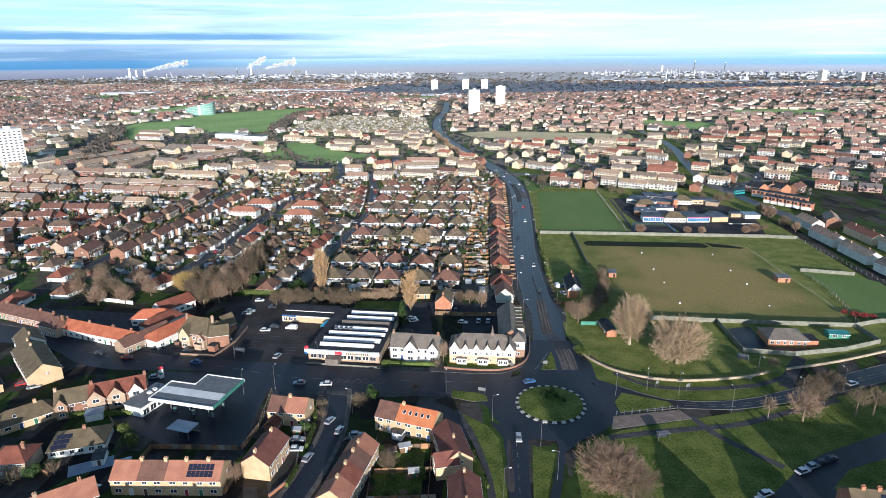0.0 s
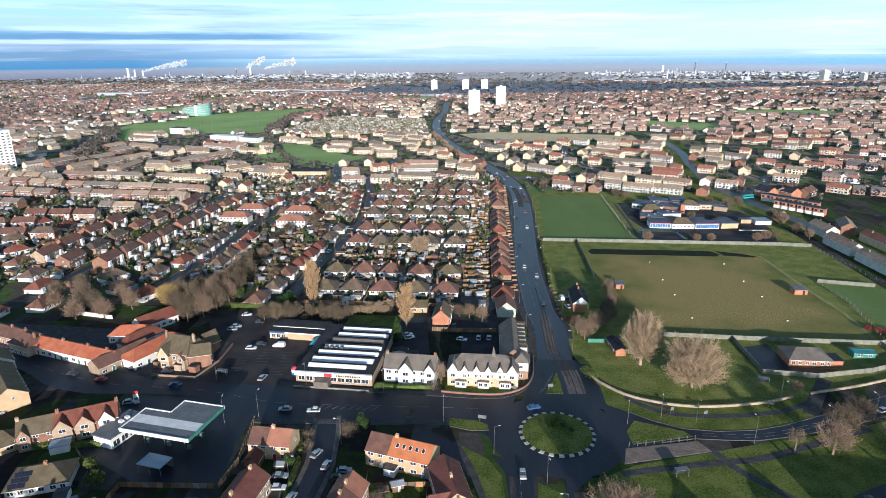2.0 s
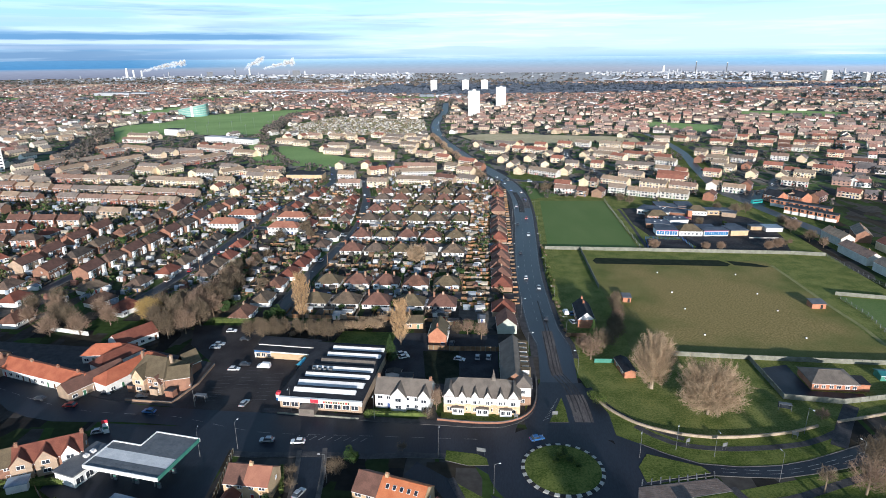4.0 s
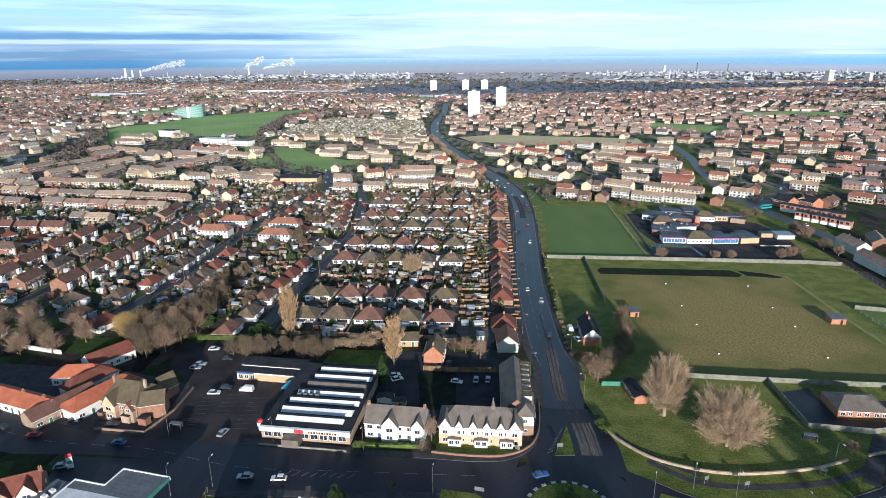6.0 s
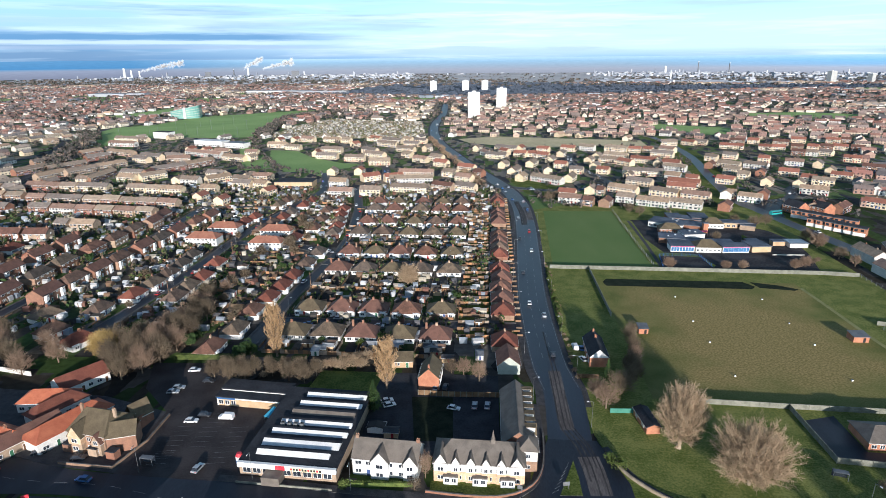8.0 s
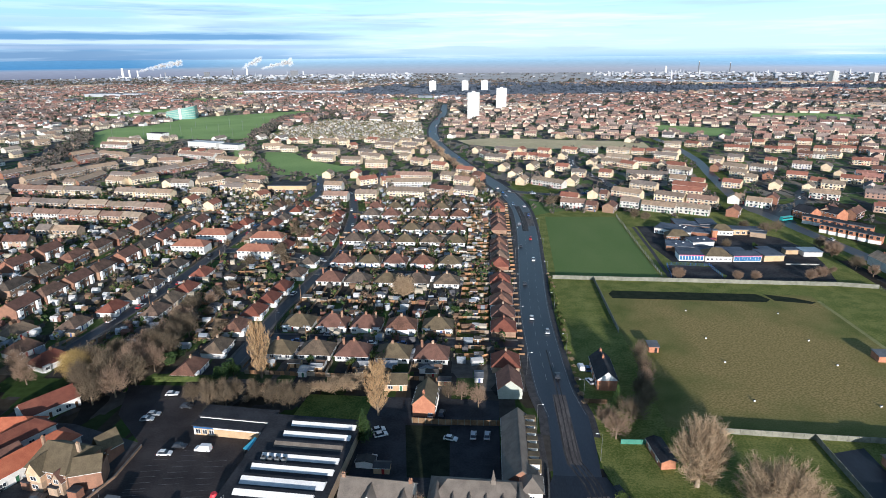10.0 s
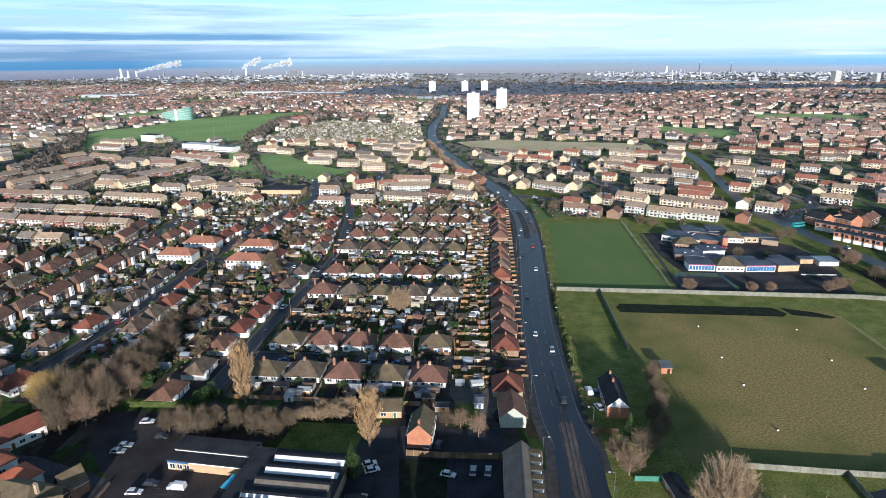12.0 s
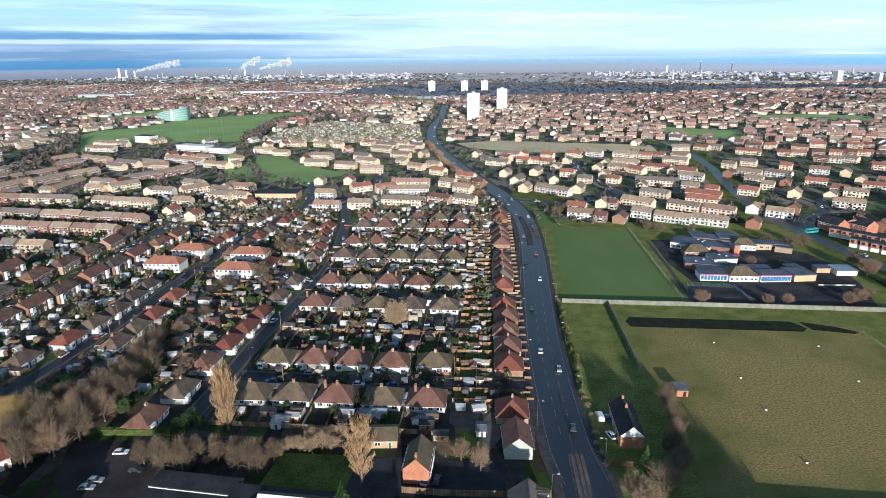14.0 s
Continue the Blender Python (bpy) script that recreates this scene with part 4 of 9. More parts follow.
def gable_front(h, x, W, width, eaves, ridge, proud, wall, roof, lower=None, split=0.0, win=True, label=""):
    """A cross wing on the front of a house: its own wall and roof, ridge towards local -y."""
    run = W / 2 + proud
    s = wall_shape(run, width, eaves, ridge, True, wall, lower, split)
    g = part("gable_wall", s, h, label)
    g.matrix_basis = pose(x, -(run / 2), 0, 0, 0, 90)
    r = part("gable_roof", roof_shape(run, width, eaves, ridge, 0, roof, over=0.3), h)
    r.matrix_basis = pose(x, -(run / 2), 0.03, 0, 0, 90)
    if win:
        for z in ((0.9, 3.5) if eaves > 4 else (0.9,)):
            p = part("window", window_mesh(min(2.0, width * 0.45), 1.3), h)
            p.matrix_basis = pose(x, -run - 0.05, z)
    return g


def roof_window(h, x, f, W, eaves, ridge, mat=None, w=0.8, l=1.1, frame=True):
    """A skylight or panel flush on the front slope, f of the way up."""
    s = Shape()
    if frame:
        s.box(-w / 2 - 0.08, w / 2 + 0.08, -l / 2 - 0.08, l / 2 + 0.08, 0, 0.07, WHITE)
    s.box(-w / 2, w / 2, -l / 2, l / 2, 0.0, 0.1, mat or GLASS)
    p = part("roof_window" if frame else "solar_panel", s, h)
    k = math.degrees(math.atan2(ridge - eaves, W / 2))
    p.matrix_basis = pose(x, -W / 2 * (1 - f), eaves + (ridge - eaves) * f + 0.03, k)
    return p


# houses south of the wide road
SOUTH_ROWS = ((-18, 104, -6, 30), (-78, 100, 3, 36), (-122, 94, 8, 30), (-160, 100, 10, 28), (-150, 128, 12, 20))
a = house("terraced_house", "cream terrace with pink and brown tiled roofs and solar panels", -83.5, 131, 3, 29.5, 8, 5.1, 8, BUFF, PINKROOF, units=4, chimneys=(-0.25, -0.03, 0.16, 0.36),
          roof_parts=[(0.25, PINKROOF, ""), (0.25, BROWNROOF, "mottled brown tiled roof"), (0.5, PINKROOF, "")])
for i in range(6):
    for j in range(2):
        roof_window(a, 6.2 + i * 1.15, 0.28 + j * 0.36, 8, 5.1, 8, SOLAR, 1.05, 1.6, False)
house("detached_house", "cream gabled house with a dark red tiled roof", -61.2, 141, 84, 12.8, 8.2, 5.2, 8.2, BUFF, MAROON, units=2, chimneys=(-0.42, 0.35))
a = house("semi_detached_house", "buff house with half brown half pink roof", -61.3, 164, -3.7, 12.4, 8, 5.1, 8, BUFF, PINKROOF, units=2, chimneys=(0.02,), roof_parts=[(0.45, BROWNROOF, "brown tiled half roof"), (0.55, PINKROOF, "")])
s = Shape()
s.box(-2.2, 2.2, -2, 2, 0, 2.4, BRICK)
p = part("extension", s, a)
p.matrix_basis = pose(-3.6, -6, 0)
part("extension_roof", roof_shape(4.4, 4, 2.4, 3.9, 0, REDROOF), a).matrix_basis = pose(-3.6, -6, 0, 0, 0, 90)
a = house("semi_detached_house", "cream house with half brown half orange roof and rooflights", -23, 161, -16.4, 19.4, 8.4, 5.2, 8.2, BUFF, BRIGHTORANGE, units=3, chimneys=(-0.08,),
          roof_parts=[(0.36, BROWNROOF, "older brown tiled part"), (0.64, BRIGHTORANGE, "bright orange tiled part")])
for i in range(5):
    roof_window(a, -0.6 + i * 1.95, 0.55, 8.4, 5.2, 8.2)
s = Shape()
s.box(-1.6, 1.6, -1.4, 1.4, 0, 2.3, WHITE)
s.box(-1.7, 1.7, -1.5, 1.5, 2.3, 2.45, GLASS)
part("conservatory", s, a, "white framed glazed conservatory").matrix_basis = pose(-1.2, -5.5, 0)
a = house("semi_detached_house", "maroon tiled house with a buff brick gable end", -8.8, 147.5, -73, 15.5, 8, 5.1, 8, BUFF, MAROON, units=2, chimneys=(0.1,))
gable_front(a, 6.2, 8, 5, 4.6, 7.2, 2.6, BUFF, MAROON)
house("terraced_house", "maroon tiled terrace with small buff chimneys", -4.2, 125.5, -84.5, 15, 8, 5.1, 8, BUFF, MAROON, units=2, chimneys=(-0.4, 0.3))
a = house("terraced_house", "terrace with orange, brown and red tiled roofs stepping up the street", -35.8, 134.5, 81.2, 25, 8, 5.1, 8, BUFF, REDROOF, units=4, chimneys=(-0.3, -0.08, 0.14, 0.3),
          roof_parts=[(0.25, PINKROOF, ""), (0.25, REDROOF, ""), (0.25, BROWNROOF, "brown tiled roof with skylights"), (0.25, PINKROOF, "")])
a = house("terraced_house", "brick row with two front gables and a white rendered end", -127, 168.5, 28.6, 27, 7.6, 5.0, 8.2, BRICK, BROWNROOF, units=4, chimneys=(-0.48, -0.1, 0.49), roof_parts=[(0.36, OLIVEROOF, "brown tiled roof"), (0.64, REDROOF, "")])
for x in (-1.6, 4.3):
    gable_front(a, x, 7.6, 5.2, 4.9, 7.8, 0.9, BRICK, REDROOF, label="brick gable with white bargeboards")
gable_front(a, -11.5, 7.6, 3.4, 4.8, 7.2, 0.8, BRICK, OLIVEROOF)
gable_front(a, 10.2, 7.6, 4.4, 5.0, 7.8, 0.9, RENDER, REDROOF, label="white rendered gable")
a = house("bungalow", "buff bungalow with a brown tiled roof and a skylight", -146, 157.5, 46, 15, 8.5, 2.8, 5.6, BUFF, OLIVEROOF, hip=2.5, units=2, storeys=1, chimneys=(0.2,))
roof_window(a, -3, 0.45, 8.5, 2.8, 5.6)
a = house("bungalow", "hipped bungalow with solar panels and pale walls", -120, 146.5, 20, 15, 10, 2.8, 5.6, RENDER, OLIVEROOF, hip=4.5, units=3, storeys=1, chimneys=(0.1,), doors=False)
for i in range(4):
    for j in range(3):
        roof_window(a, -6.2 + i * 1.05 + j * 0.6, 0.12 + j * 0.27, 10, 2.8, 5.6, SOLAR, 0.98, 1.35, False)
house("semi_detached_house", "hipped red tiled house with white bay windows", -131.5, 135, 10, 10, 8.5, 4.9, 7.4, BRICK, REDROOF, hip=3.4, units=2, chimneys=(0.3,))
house("semi_detached_house", "pink tiled brick house seen end on", -106, 118.5, 40, 16, 8, 5.1, 8, BRICK, PINKROOF, units=2, chimneys=(-0.3, 0.3))
house("semi_detached_house", "brick house with a red tiled roof beside a dark garden", -132, 112, 15, 14, 8, 5.1, 8, BRICK, REDROOF, units=2, chimneys=(0.0,))
house("large_house", "cream gabled block with a mossy brown roof", -166, 189, -42, 28, 10.5, 4.8, 8.2, BUFF, OLIVEROOF, units=4, chimneys=(-0.4, -0.2))
house("detached_house", "white house with a brown roof beside the cream block", -181, 205, -42, 12, 9, 4.8, 8.0, RENDER, OLIVEROOF, units=2, chimneys=(0.3,))
house("garage_block", "low pale block with a flat ridge roof", -176, 176, -40, 16, 8, 3, 4.2, BUFF, FELT, units=2, storeys=1, chimneys=())
a = house("terraced_house", "brown brick terrace with a pale roof and solar panels", 105.5, 130.5, -2, 31, 8.5, 5.2, 8.2, REDBRICK, OLIVEROOF, units=5, chimneys=(-0.4, -0.28, -0.1, 0.2, 0.4))
for i in range(5):
    for j in range(2):
        roof_window(a, -8.2 + i * 1.2, 0.25 + j * 0.38, 8.5, 5.2, 8.2, SOLAR, 1.1, 1.6, False)
for x, yy in ((80, 119), (58, 112)):
    house("terraced_house", "brown brick terrace beside the park", x, yy, 70, 10, 9, 5.2, 8.6, REDBRICK, OLIVEROOF, units=2, chimneys=(0.3,))

# unseen terraces added to the south, placed to shade the gardens
for x, y, r, L in SOUTH_ROWS:
    house("terraced_house", "unseen buff terrace with a red brown roof, added to shade the gardens", x, y, r, L, 8, 5.1, 8.2, BUFF, MAROON, units=4, chimneys=(-0.3, 0.2), group="southern terraces", joined=True)

# the corner apartments
a = house("apartment_house", "white and brick apartments with steep gablets and a ridge spire", -0.8, 209.3, -1.5, 24.6, 10.6, 6.2, 9.8, RENDER, SLATE, hip=4.4, units=6, storeys=2, chimneys=(), lower=CREAMBRICK, split=3.3, doors=False, category="apartments", left=4.4)
for k in range(6):
    gable_front(a, -10.4 + k * 4.1, 10.6, (3.4, 2.3, 2.4, 2.3, 2.4, 3.4)[k], 6.2, (8.9, 8.1, 8.2, 8.1, 8.2, 8.9)[k], 0.35, RENDER, SLATE, CREAMBRICK, 3.3)
for x in (-7.6, 0.3, 7.8):
    s = Shape()
    s.box(-1.9, 1.9, -1.3, 0.5, 0, 2.5, WHITE)
    s.box(-2.1, 2.1, -1.5, 0.5, 2.5, 2.7, SLATE, 0.25)
    b = part("bay", s, a)
    b.matrix_basis = pose(x, -5.5, 0)
    for dx in (-0.9, 0.9):
        part("window", window_mesh(1.3, 1.4), b).matrix_basis = pose(dx, -1.34, 0.8)
s = Shape()
s.box(-0.7, 0.7, -0.7, 0.7, 9.2, 10.6, SLATE, 0.12)
s.tube((0, 0, 10.6), (0, 0, 13.2), 0.55, 0.03, SLATE, 8)
part("spire", s, a, "small slate spire on the ridge").matrix_basis = pose(3.6, 0, 0)
b = house("apartment_house", "long apartment wing with a row of dormers and a mossy ridge", 10.2, 229.2, 90, 29, 9.2, 5.6, 9.2, BRICK, SLATE, units=7, storeys=2, chimneys=(), category="apartments", doors=False)
for k in range(7):
    s = Shape()
    s.box(-0.85, 0.85, -1.3, 1.4, 6.0, 7.7, RENDER)
    s.box(-1.05, 1.05, -1.6, 1.5, 7.7, 7.85, OLIVEROOF)
    part("dormer", s, b).matrix_basis = pose(-9 + k * 3.5, -3.6, 0)
for k in range(2):
    gable_front(b, -8 + k * 20, 9.2, 3.6, 5.4, 7.8, 0.6, BRICK, OLIVEROOF)
c = thing("corner_turret", "white corner block with a hipped grey roof", "apartments", pose(12.6, 212.5, 0, 0, 0, -1))
s = Shape()
s.box(-2.6, 2.6, -3, 3, 0, 3.4, BRICK)
s.box(-2.58, 2.58, -2.98, 2.98, 3.4, 7.2, RENDER)
part("wall", s, c)
part("roof", roof_shape(6, 5.2, 7.2, 9.4, 2.4, SLATE), c).matrix_basis = pose(0, 0, 0, 0, 0, 90)
for z in (1.0, 4.4):
    part("window", window_mesh(1.3, 1.3), c).matrix_basis = pose(0, -3.05, z)

# white rendered pair beside them
a = house("large_house", "white rendered house with two front gables and a brown roof", -26.4, 209, -4.4, 18.4, 8.6, 5.7, 9.2, RENDER, SLATE, units=3, chimneys=(-0.47, 0.47), storeys=2)
gable_front(a, -1.2, 8.6, 5.0, 5.6, 8.6, 1.2, RENDER, SLATE)
gable_front(a, 7.2, 8.6, 3.8, 5.6, 8.2, 1.0, RENDER, SLATE)
house("detached_house", "orange brick house with a steep gable", -19, 256.5, 88, 11, 7.2, 4.8, 8.2, REDBRICK, OLIVEROOF, units=2, chimneys=(-0.42,))
house("detached_house", "pale green rendered gable house by the main road", 8.6, 268.8, 93, 11, 8.0, 4.0, 7.2, PALEGREEN, BROWNROOF, units=2, chimneys=())
house("outbuilding", "yellow brick outbuilding with a dark roof", -31, 270, 5, 8, 8, 2.8, 4.6, BUFF, OLIVEROOF, units=1, storeys=1, chimneys=())
a = house("cottage", "dark roofed brick cottage with a white gable end", 42.3, 279.2, 90, 17, 6.8, 4.4, 7.4, REDBRICK, FELT, units=2, chimneys=(0.1, 0.4))
s = Shape()
s.solid([(-8.6, -3.4, 3.9), (-8.6, 3.4, 3.9), (-8.6, 3.4, 4.4), (-8.6, 0, 7.3), (-8.6, -3.4, 4.4), (-8.5, -3.4, 3.9), (-8.5, 3.4, 3.9)], [(4, 3, 2, 1, 0), (0, 1, 6, 5)], WHITE)
part("gable_boarding", s, a, "white painted gable boarding")
a = house("brick_store", "small brick store with a black roof", 51, 235, 98, 11, 4.2, 2.7, 3.5, REDBRICK, FELT, units=1, storeys=1, chimneys=(), doors=False)
# sports pavilion
a = house("sports_pavilion", "red brick pavilion with a hipped grey roof", 119.6, 230.6, -2, 15, 11, 2.9, 5.2, REDBRICK, SLATE, hip=4.0, units=3, storeys=1, chimneys=(), doors=False, category="pavilion")
s = Shape()
s.box(-2.2, 2.2, -3, 3, 0, 2.6, REDBRICK)
s.box(-2.4, 2.4, -3.2, 3.2, 2.6, 2.8, FELT)
part("annexe", s, a).matrix_basis = pose(9.2, -2.0, 0)
house("green_hut", "green metal hut on the grass", 142.8, 235, -3, 7.6, 4.6, 2.3, 2.8, GREENMETAL, TEALSHEET, units=1, storeys=1, chimneys=(), doors=False, category="hut")
for nm, lb, x, y, w, d in (("field_shelter", "small brick shelter with a blue grey roof", 150.2, 299.8, 6, 5), ("field_kiosk", "small orange brick kiosk with a blue roof", 65.6, 302.5, 3.8, 4.5)):
    h = thing(nm, lb, "shelter", pose(x, y, 0))
    s = Shape()
    s.box(-w / 2, w / 2, -d / 2, d / 2, -0.3, 2.5, REDBRICK)
    part("wall", s, h)
    s = Shape()
    s.solid([(-w / 2 - .3, -d / 2 - .4, 2.45), (w / 2 + .3, -d / 2 - .4, 2.45), (w / 2 + .3, d / 2 + .3, 2.9), (-w / 2 - .3, d / 2 + .3, 2.9),
             (-w / 2 - .3, -d / 2 - .4, 2.6), (w / 2 + .3, -d / 2 - .4, 2.6), (w / 2 + .3, d / 2 + .3, 3.05), (-w / 2 - .3, d / 2 + .3, 3.05)],
            [(3, 2, 1, 0), (4, 5, 6, 7), (0, 1, 5, 4), (1, 2, 6, 5), (2, 3, 7, 6), (3, 0, 4, 7)], SHEET)
    part("roof", s, h)
    s = Shape()
    s.box(-0.5, 0.5, -0.05, 0.05, 0, 2.0, DARK)
    part("door", s, h).matrix_basis = pose(w * 0.2, -d / 2, 0)

# the pub with its red roofed wings
a = house("pub", "brick and timber pub with a steep mossy roof and front gable", -115.5, 216.5, -10, 13, 12, 6.2, 10.6, BRICK, OLIVEROOF, hip=2.2, units=3, chimneys=(-0.45, 0.45), category="pub")
gable_front(a, -2.6, 12, 4.6, 5.6, 9.0, 1.6, CREAMBRICK, OLIVEROOF, BRICK, 3.0, label="timbered brick gable")
gable_front(a, 4.4, 12, 3.2, 4.4, 6.8, 1.2, BRICK, BROWNROOF, label="small brick gable")
s = Shape()
s.box(-4, 4, -3.6, 3.6, 0, 5.4, BRICK)
part("side_wing", s, a).matrix_basis = pose(8.4, -0.6, 0, 0, 0, 30)
part("side_roof", roof_shape(8, 7.2, 5.4, 8.2, 0, OLIVEROOF), a).matrix_basis = pose(8.4, -0.6, 0, 0, 0, 30)
s = Shape()
s.box(-1.5, 1.5, -1.2, 1.2, 0, 2.6, BRICK)
s.box(-1.7, 1.7, -1.4, 1.4, 2.6, 2.8, FELT, 0.3)
for x in (-5.6, 3.4, 9.6):
    part("porch", s.mesh("porch"), a).matrix_basis = pose(x, -6.8, 0)
s = Shape()
s.box(-2.6, 2.6, -3, 3, 0, 4.4, BRICK)
part("rear_block", s, a).matrix_basis = pose(5, 9.8, 0)
part("rear_roof", roof_shape(6, 5.2, 4.4, 8.0, 0, OLIVEROOF), a).matrix_basis = pose(5, 9.8, 0, 0, 0, 70)
W_ = (("white walled hall with a bright red tiled roof", -128.6, 220, 66, 24, 8.5, 4, 6.6, RENDER, ORANGEROOF, 4.0, 0),
      ("brick wing with a weathered red roof", -138.2, 213, 64, 21, 7, 3.6, 6, BRICK, BROWNROOF, 0, 0),
      ("white wing under a red hipped roof", -139, 229, 64, 17, 7.5, 3.6, 6.2, RENDER, REDROOF, 3.4, 0),
      ("white wing with an orange hipped roof", -145, 233.5, 8, 17, 8, 3.6, 6.2, RENDER, ORANGEROOF, 3.8, 0),
      ("rear hall with a red tiled roof and vents", -143, 246.5, 58, 16, 9, 3.6, 6.4, RENDER, REDROOF, 0, 0))
for lb, x, y, r, L, W, e, rg, wm_, rm, hp, ch in W_:
    house("pub_wing", lb, x, y, r, L, W, e, rg, wm_, rm, hip=hp, units=3, storeys=1, chimneys=(), category="building", group="pub wings")
for x, y in ((-160, 217), (-201, 231.5)):
    far = x < -190
    house("shop_row", "low row of shops with orange tiles and pale walls" if not far else "low brick row with brown tiles", x, y, -16.5 if not far else -19, 44 if not far else 38, 8, 3.6, 6.0, RENDER if not far else BRICK, ORANGEROOF if not far else BROWNROOF, units=7, storeys=1, chimneys=(-0.4, -0.1, 0.2, 0.42), category="shops", group="shop rows")
house("semi_detached_house", "brick house with brown tiles behind the shops", -181, 221, -20, 11, 9, 4.6, 7.4, BRICK, BROWNROOF, hip=3, units=2, chimneys=(0.4,))

# car showroom with a row of roof lights
sh = thing("car_showroom", "flat roofed showroom with rows of white roof lights", "showroom", pose(-52, 222, 0, 0, 0, -3.5))
s = Shape()
s.box(-14.2, 13.6, -19.5, 20, 0, 4.0, BRICK)
part("wall", s, sh)
s = Shape()
s.box(-14.5, 13.9, -19.9, 20.3, 4.0, 4.35, FELT)
part("roof", s, sh, "black felt flat roof")
for k, (y, x0, x1) in enumerate(((15.8, -7, 13), (10.6, -7.5, 12.8), (5.5, -8.3, 12), (0, -9.6, 12.6), (-4.8, -10.5, 12.6), (-10, -11, 12), (-15, -10.8, 10.5))):
    s = Shape()
    d = 1.1 if k != 5 else 1.8
    s.solid([(x0, y - d, 4.35), (x1, y - d, 4.35), (x1, y + d, 4.35), (x0, y + d, 4.35), (x0, y + 0.5, 5.3), (x1, y + 0.5, 5.3)], [(0, 1, 5, 4), (2, 3, 4, 5), (0, 4, 3), (1, 2, 5)], PALESHEET if k != 2 else SLATE)
    s.box(x0, x1, y + 0.4, y + 1.4, 5.22, 5.34, FELT)
    part("roof_light", s, sh)
for k in range(4):
    s = Shape()
    s.box(-0.6, 0.6, -0.5, 0.5, 4.3, 5.6, STEEL)
    s.tube((0, 0, 5.6), (0, 0, 5.8), 0.35, 0.3, DARK, 8)
    part("vent_unit", s, sh).matrix_basis = pose(-8.4 + k * 2.0, -1.9, 0)
s = Shape()
s.box(-14.4, 13.8, -20.3, -19.4, 3.0, 4.5, WHITE)
part("fascia", s, sh, "white fascia board")
for x0, x1, mt, lb in ((-3.4, -0.6, RED, "red sign panel"), (0.4, 10.5, CREAM, "pale yellow sign band")):
    s = Shape()
    s.box(x0, x1, -20.42, -20.2, 3.1, 4.4, mt)
    part("sign", s, sh, lb)
for k in range(9):
    part("window", window_mesh(2.4, 1.7), sh).matrix_basis = pose(-12 + k * 2.9, -19.6, 0.9)
for k in range(11):
    s = Shape()
    s.box(1.0 + k * 0.82, 1.55 + k * 0.82, -20.5, -20.4, 3.4, 4.05, DARK if k % 3 else RED)
    part("sign_bar", s, sh)
s = Shape()
s.box(-13.8, 13.4, -23.2, -22.9, 0, 0.6, CONCRETE)
part("front_wall", s, sh, "low pale concrete boundary wall")
s = Shape()
s.box(-6.3, -1.2, -23.4, -19.4, 0, 2.6, SLATE)
part("porch", s, sh)
sw = thing("workshop_wing", "low workshop wing with a black flat roof and blue signs", "workshop", pose(-76, 241, 0, 0, 0, -5))
s = Shape()
s.box(-12.5, 11, -1, 5, 0, 3.7, RENDER)
s.box(-12.5, 11, -5, -1, 0, 3.2, RENDER)
part("wall", s, sw)
s = Shape()
s.box(-12.9, 11.2, -1.0, 5.4, 3.7, 4.1, FELT)
s.box(-12.9, 11.2, -5.4, -1.2, 3.2, 3.5, FELT)
part("roof", s, sw)
s = Shape()
s.box(-12.0, 9, -5.08, -4.9, 0.1, 2.5, BUFF)
part("brick_panel", s, sw)
s = Shape()
s.box(-12.4, -6, -5.2, -5.0, 2.5, 3.2, CARPAINT["blue"])
part("sign", s, sw, "blue sign board")
for k in range(3):
    part("window", window_mesh(1.6, 1.6), sw).matrix_basis = pose(-11 + k * 2.2, -5.1, 0.6)
s = Shape()
s.solid([(-2, -2.5, 2.4), (2, -2.5, 2.4), (2, 2.5, 3.0), (-2, 2.5, 3.0), (-2, -2.5, 2.52), (2, -2.5, 2.52), (2, 2.5, 3.12), (-2, 2.5, 3.12)], [(3, 2, 1, 0), (4, 5, 6, 7), (0, 1, 5, 4), (1, 2, 6, 5), (2, 3, 7, 6), (3, 0, 4, 7)], BLUE)
aw = thing("awning", "turquoise fabric awning on posts", "awning", pose(-66.8, 229.5, 0, 0, 0, -20))
part("canvas", s, aw)
for x in (-1.8, 1.8):
    for y in (-2.3, 2.3):
        q = Shape()
        q.tube((x, y, 0), (x, y, 2.5), 0.06, 0.06, STEEL, 6)
        part("post", q, aw)

# filling station
FSM = pose(-94.6, 168.5, 0, 0, 0, -10)
fs = thing("petrol_station_canopy", "white edged canopy with a grey ribbed roof and green trim", "canopy", FSM)
for k in range(13):
    y0, y1 = -7.5 + k * 17.5 / 13, -7.5 + (k + 1) * 17.5 / 13
    s = Shape()
    s.box(-11.6 if y1 < 3.5 else -2.4, 11.4, y0, y1 - 0.1, 5.9, 6.25, PALESHEET if 3 <= k <= 5 else SHEET)
    part("roof_sheet", s, fs, "pale roof sheet" if 3 <= k <= 5 else "")
for x0, x1, y0, y1, mt in ((-11.9, 11.7, -7.8, -7.5, WHITE), (-2.7, 11.7, 9.9, 10.2, WHITE), (-11.9, -2.7, 3.3, 3.6, WHITE), (-11.9, -11.6, -7.5, 3.3, WHITE), (-2.7, -2.4, 3.6, 9.9, WHITE), (11.4, 11.7, -7.5, 9.9, GREENMETAL)):
    s = Shape()
    s.box(x0, x1, y0, y1, 5.4, 6.5, mt)
    part("fascia", s, fs)
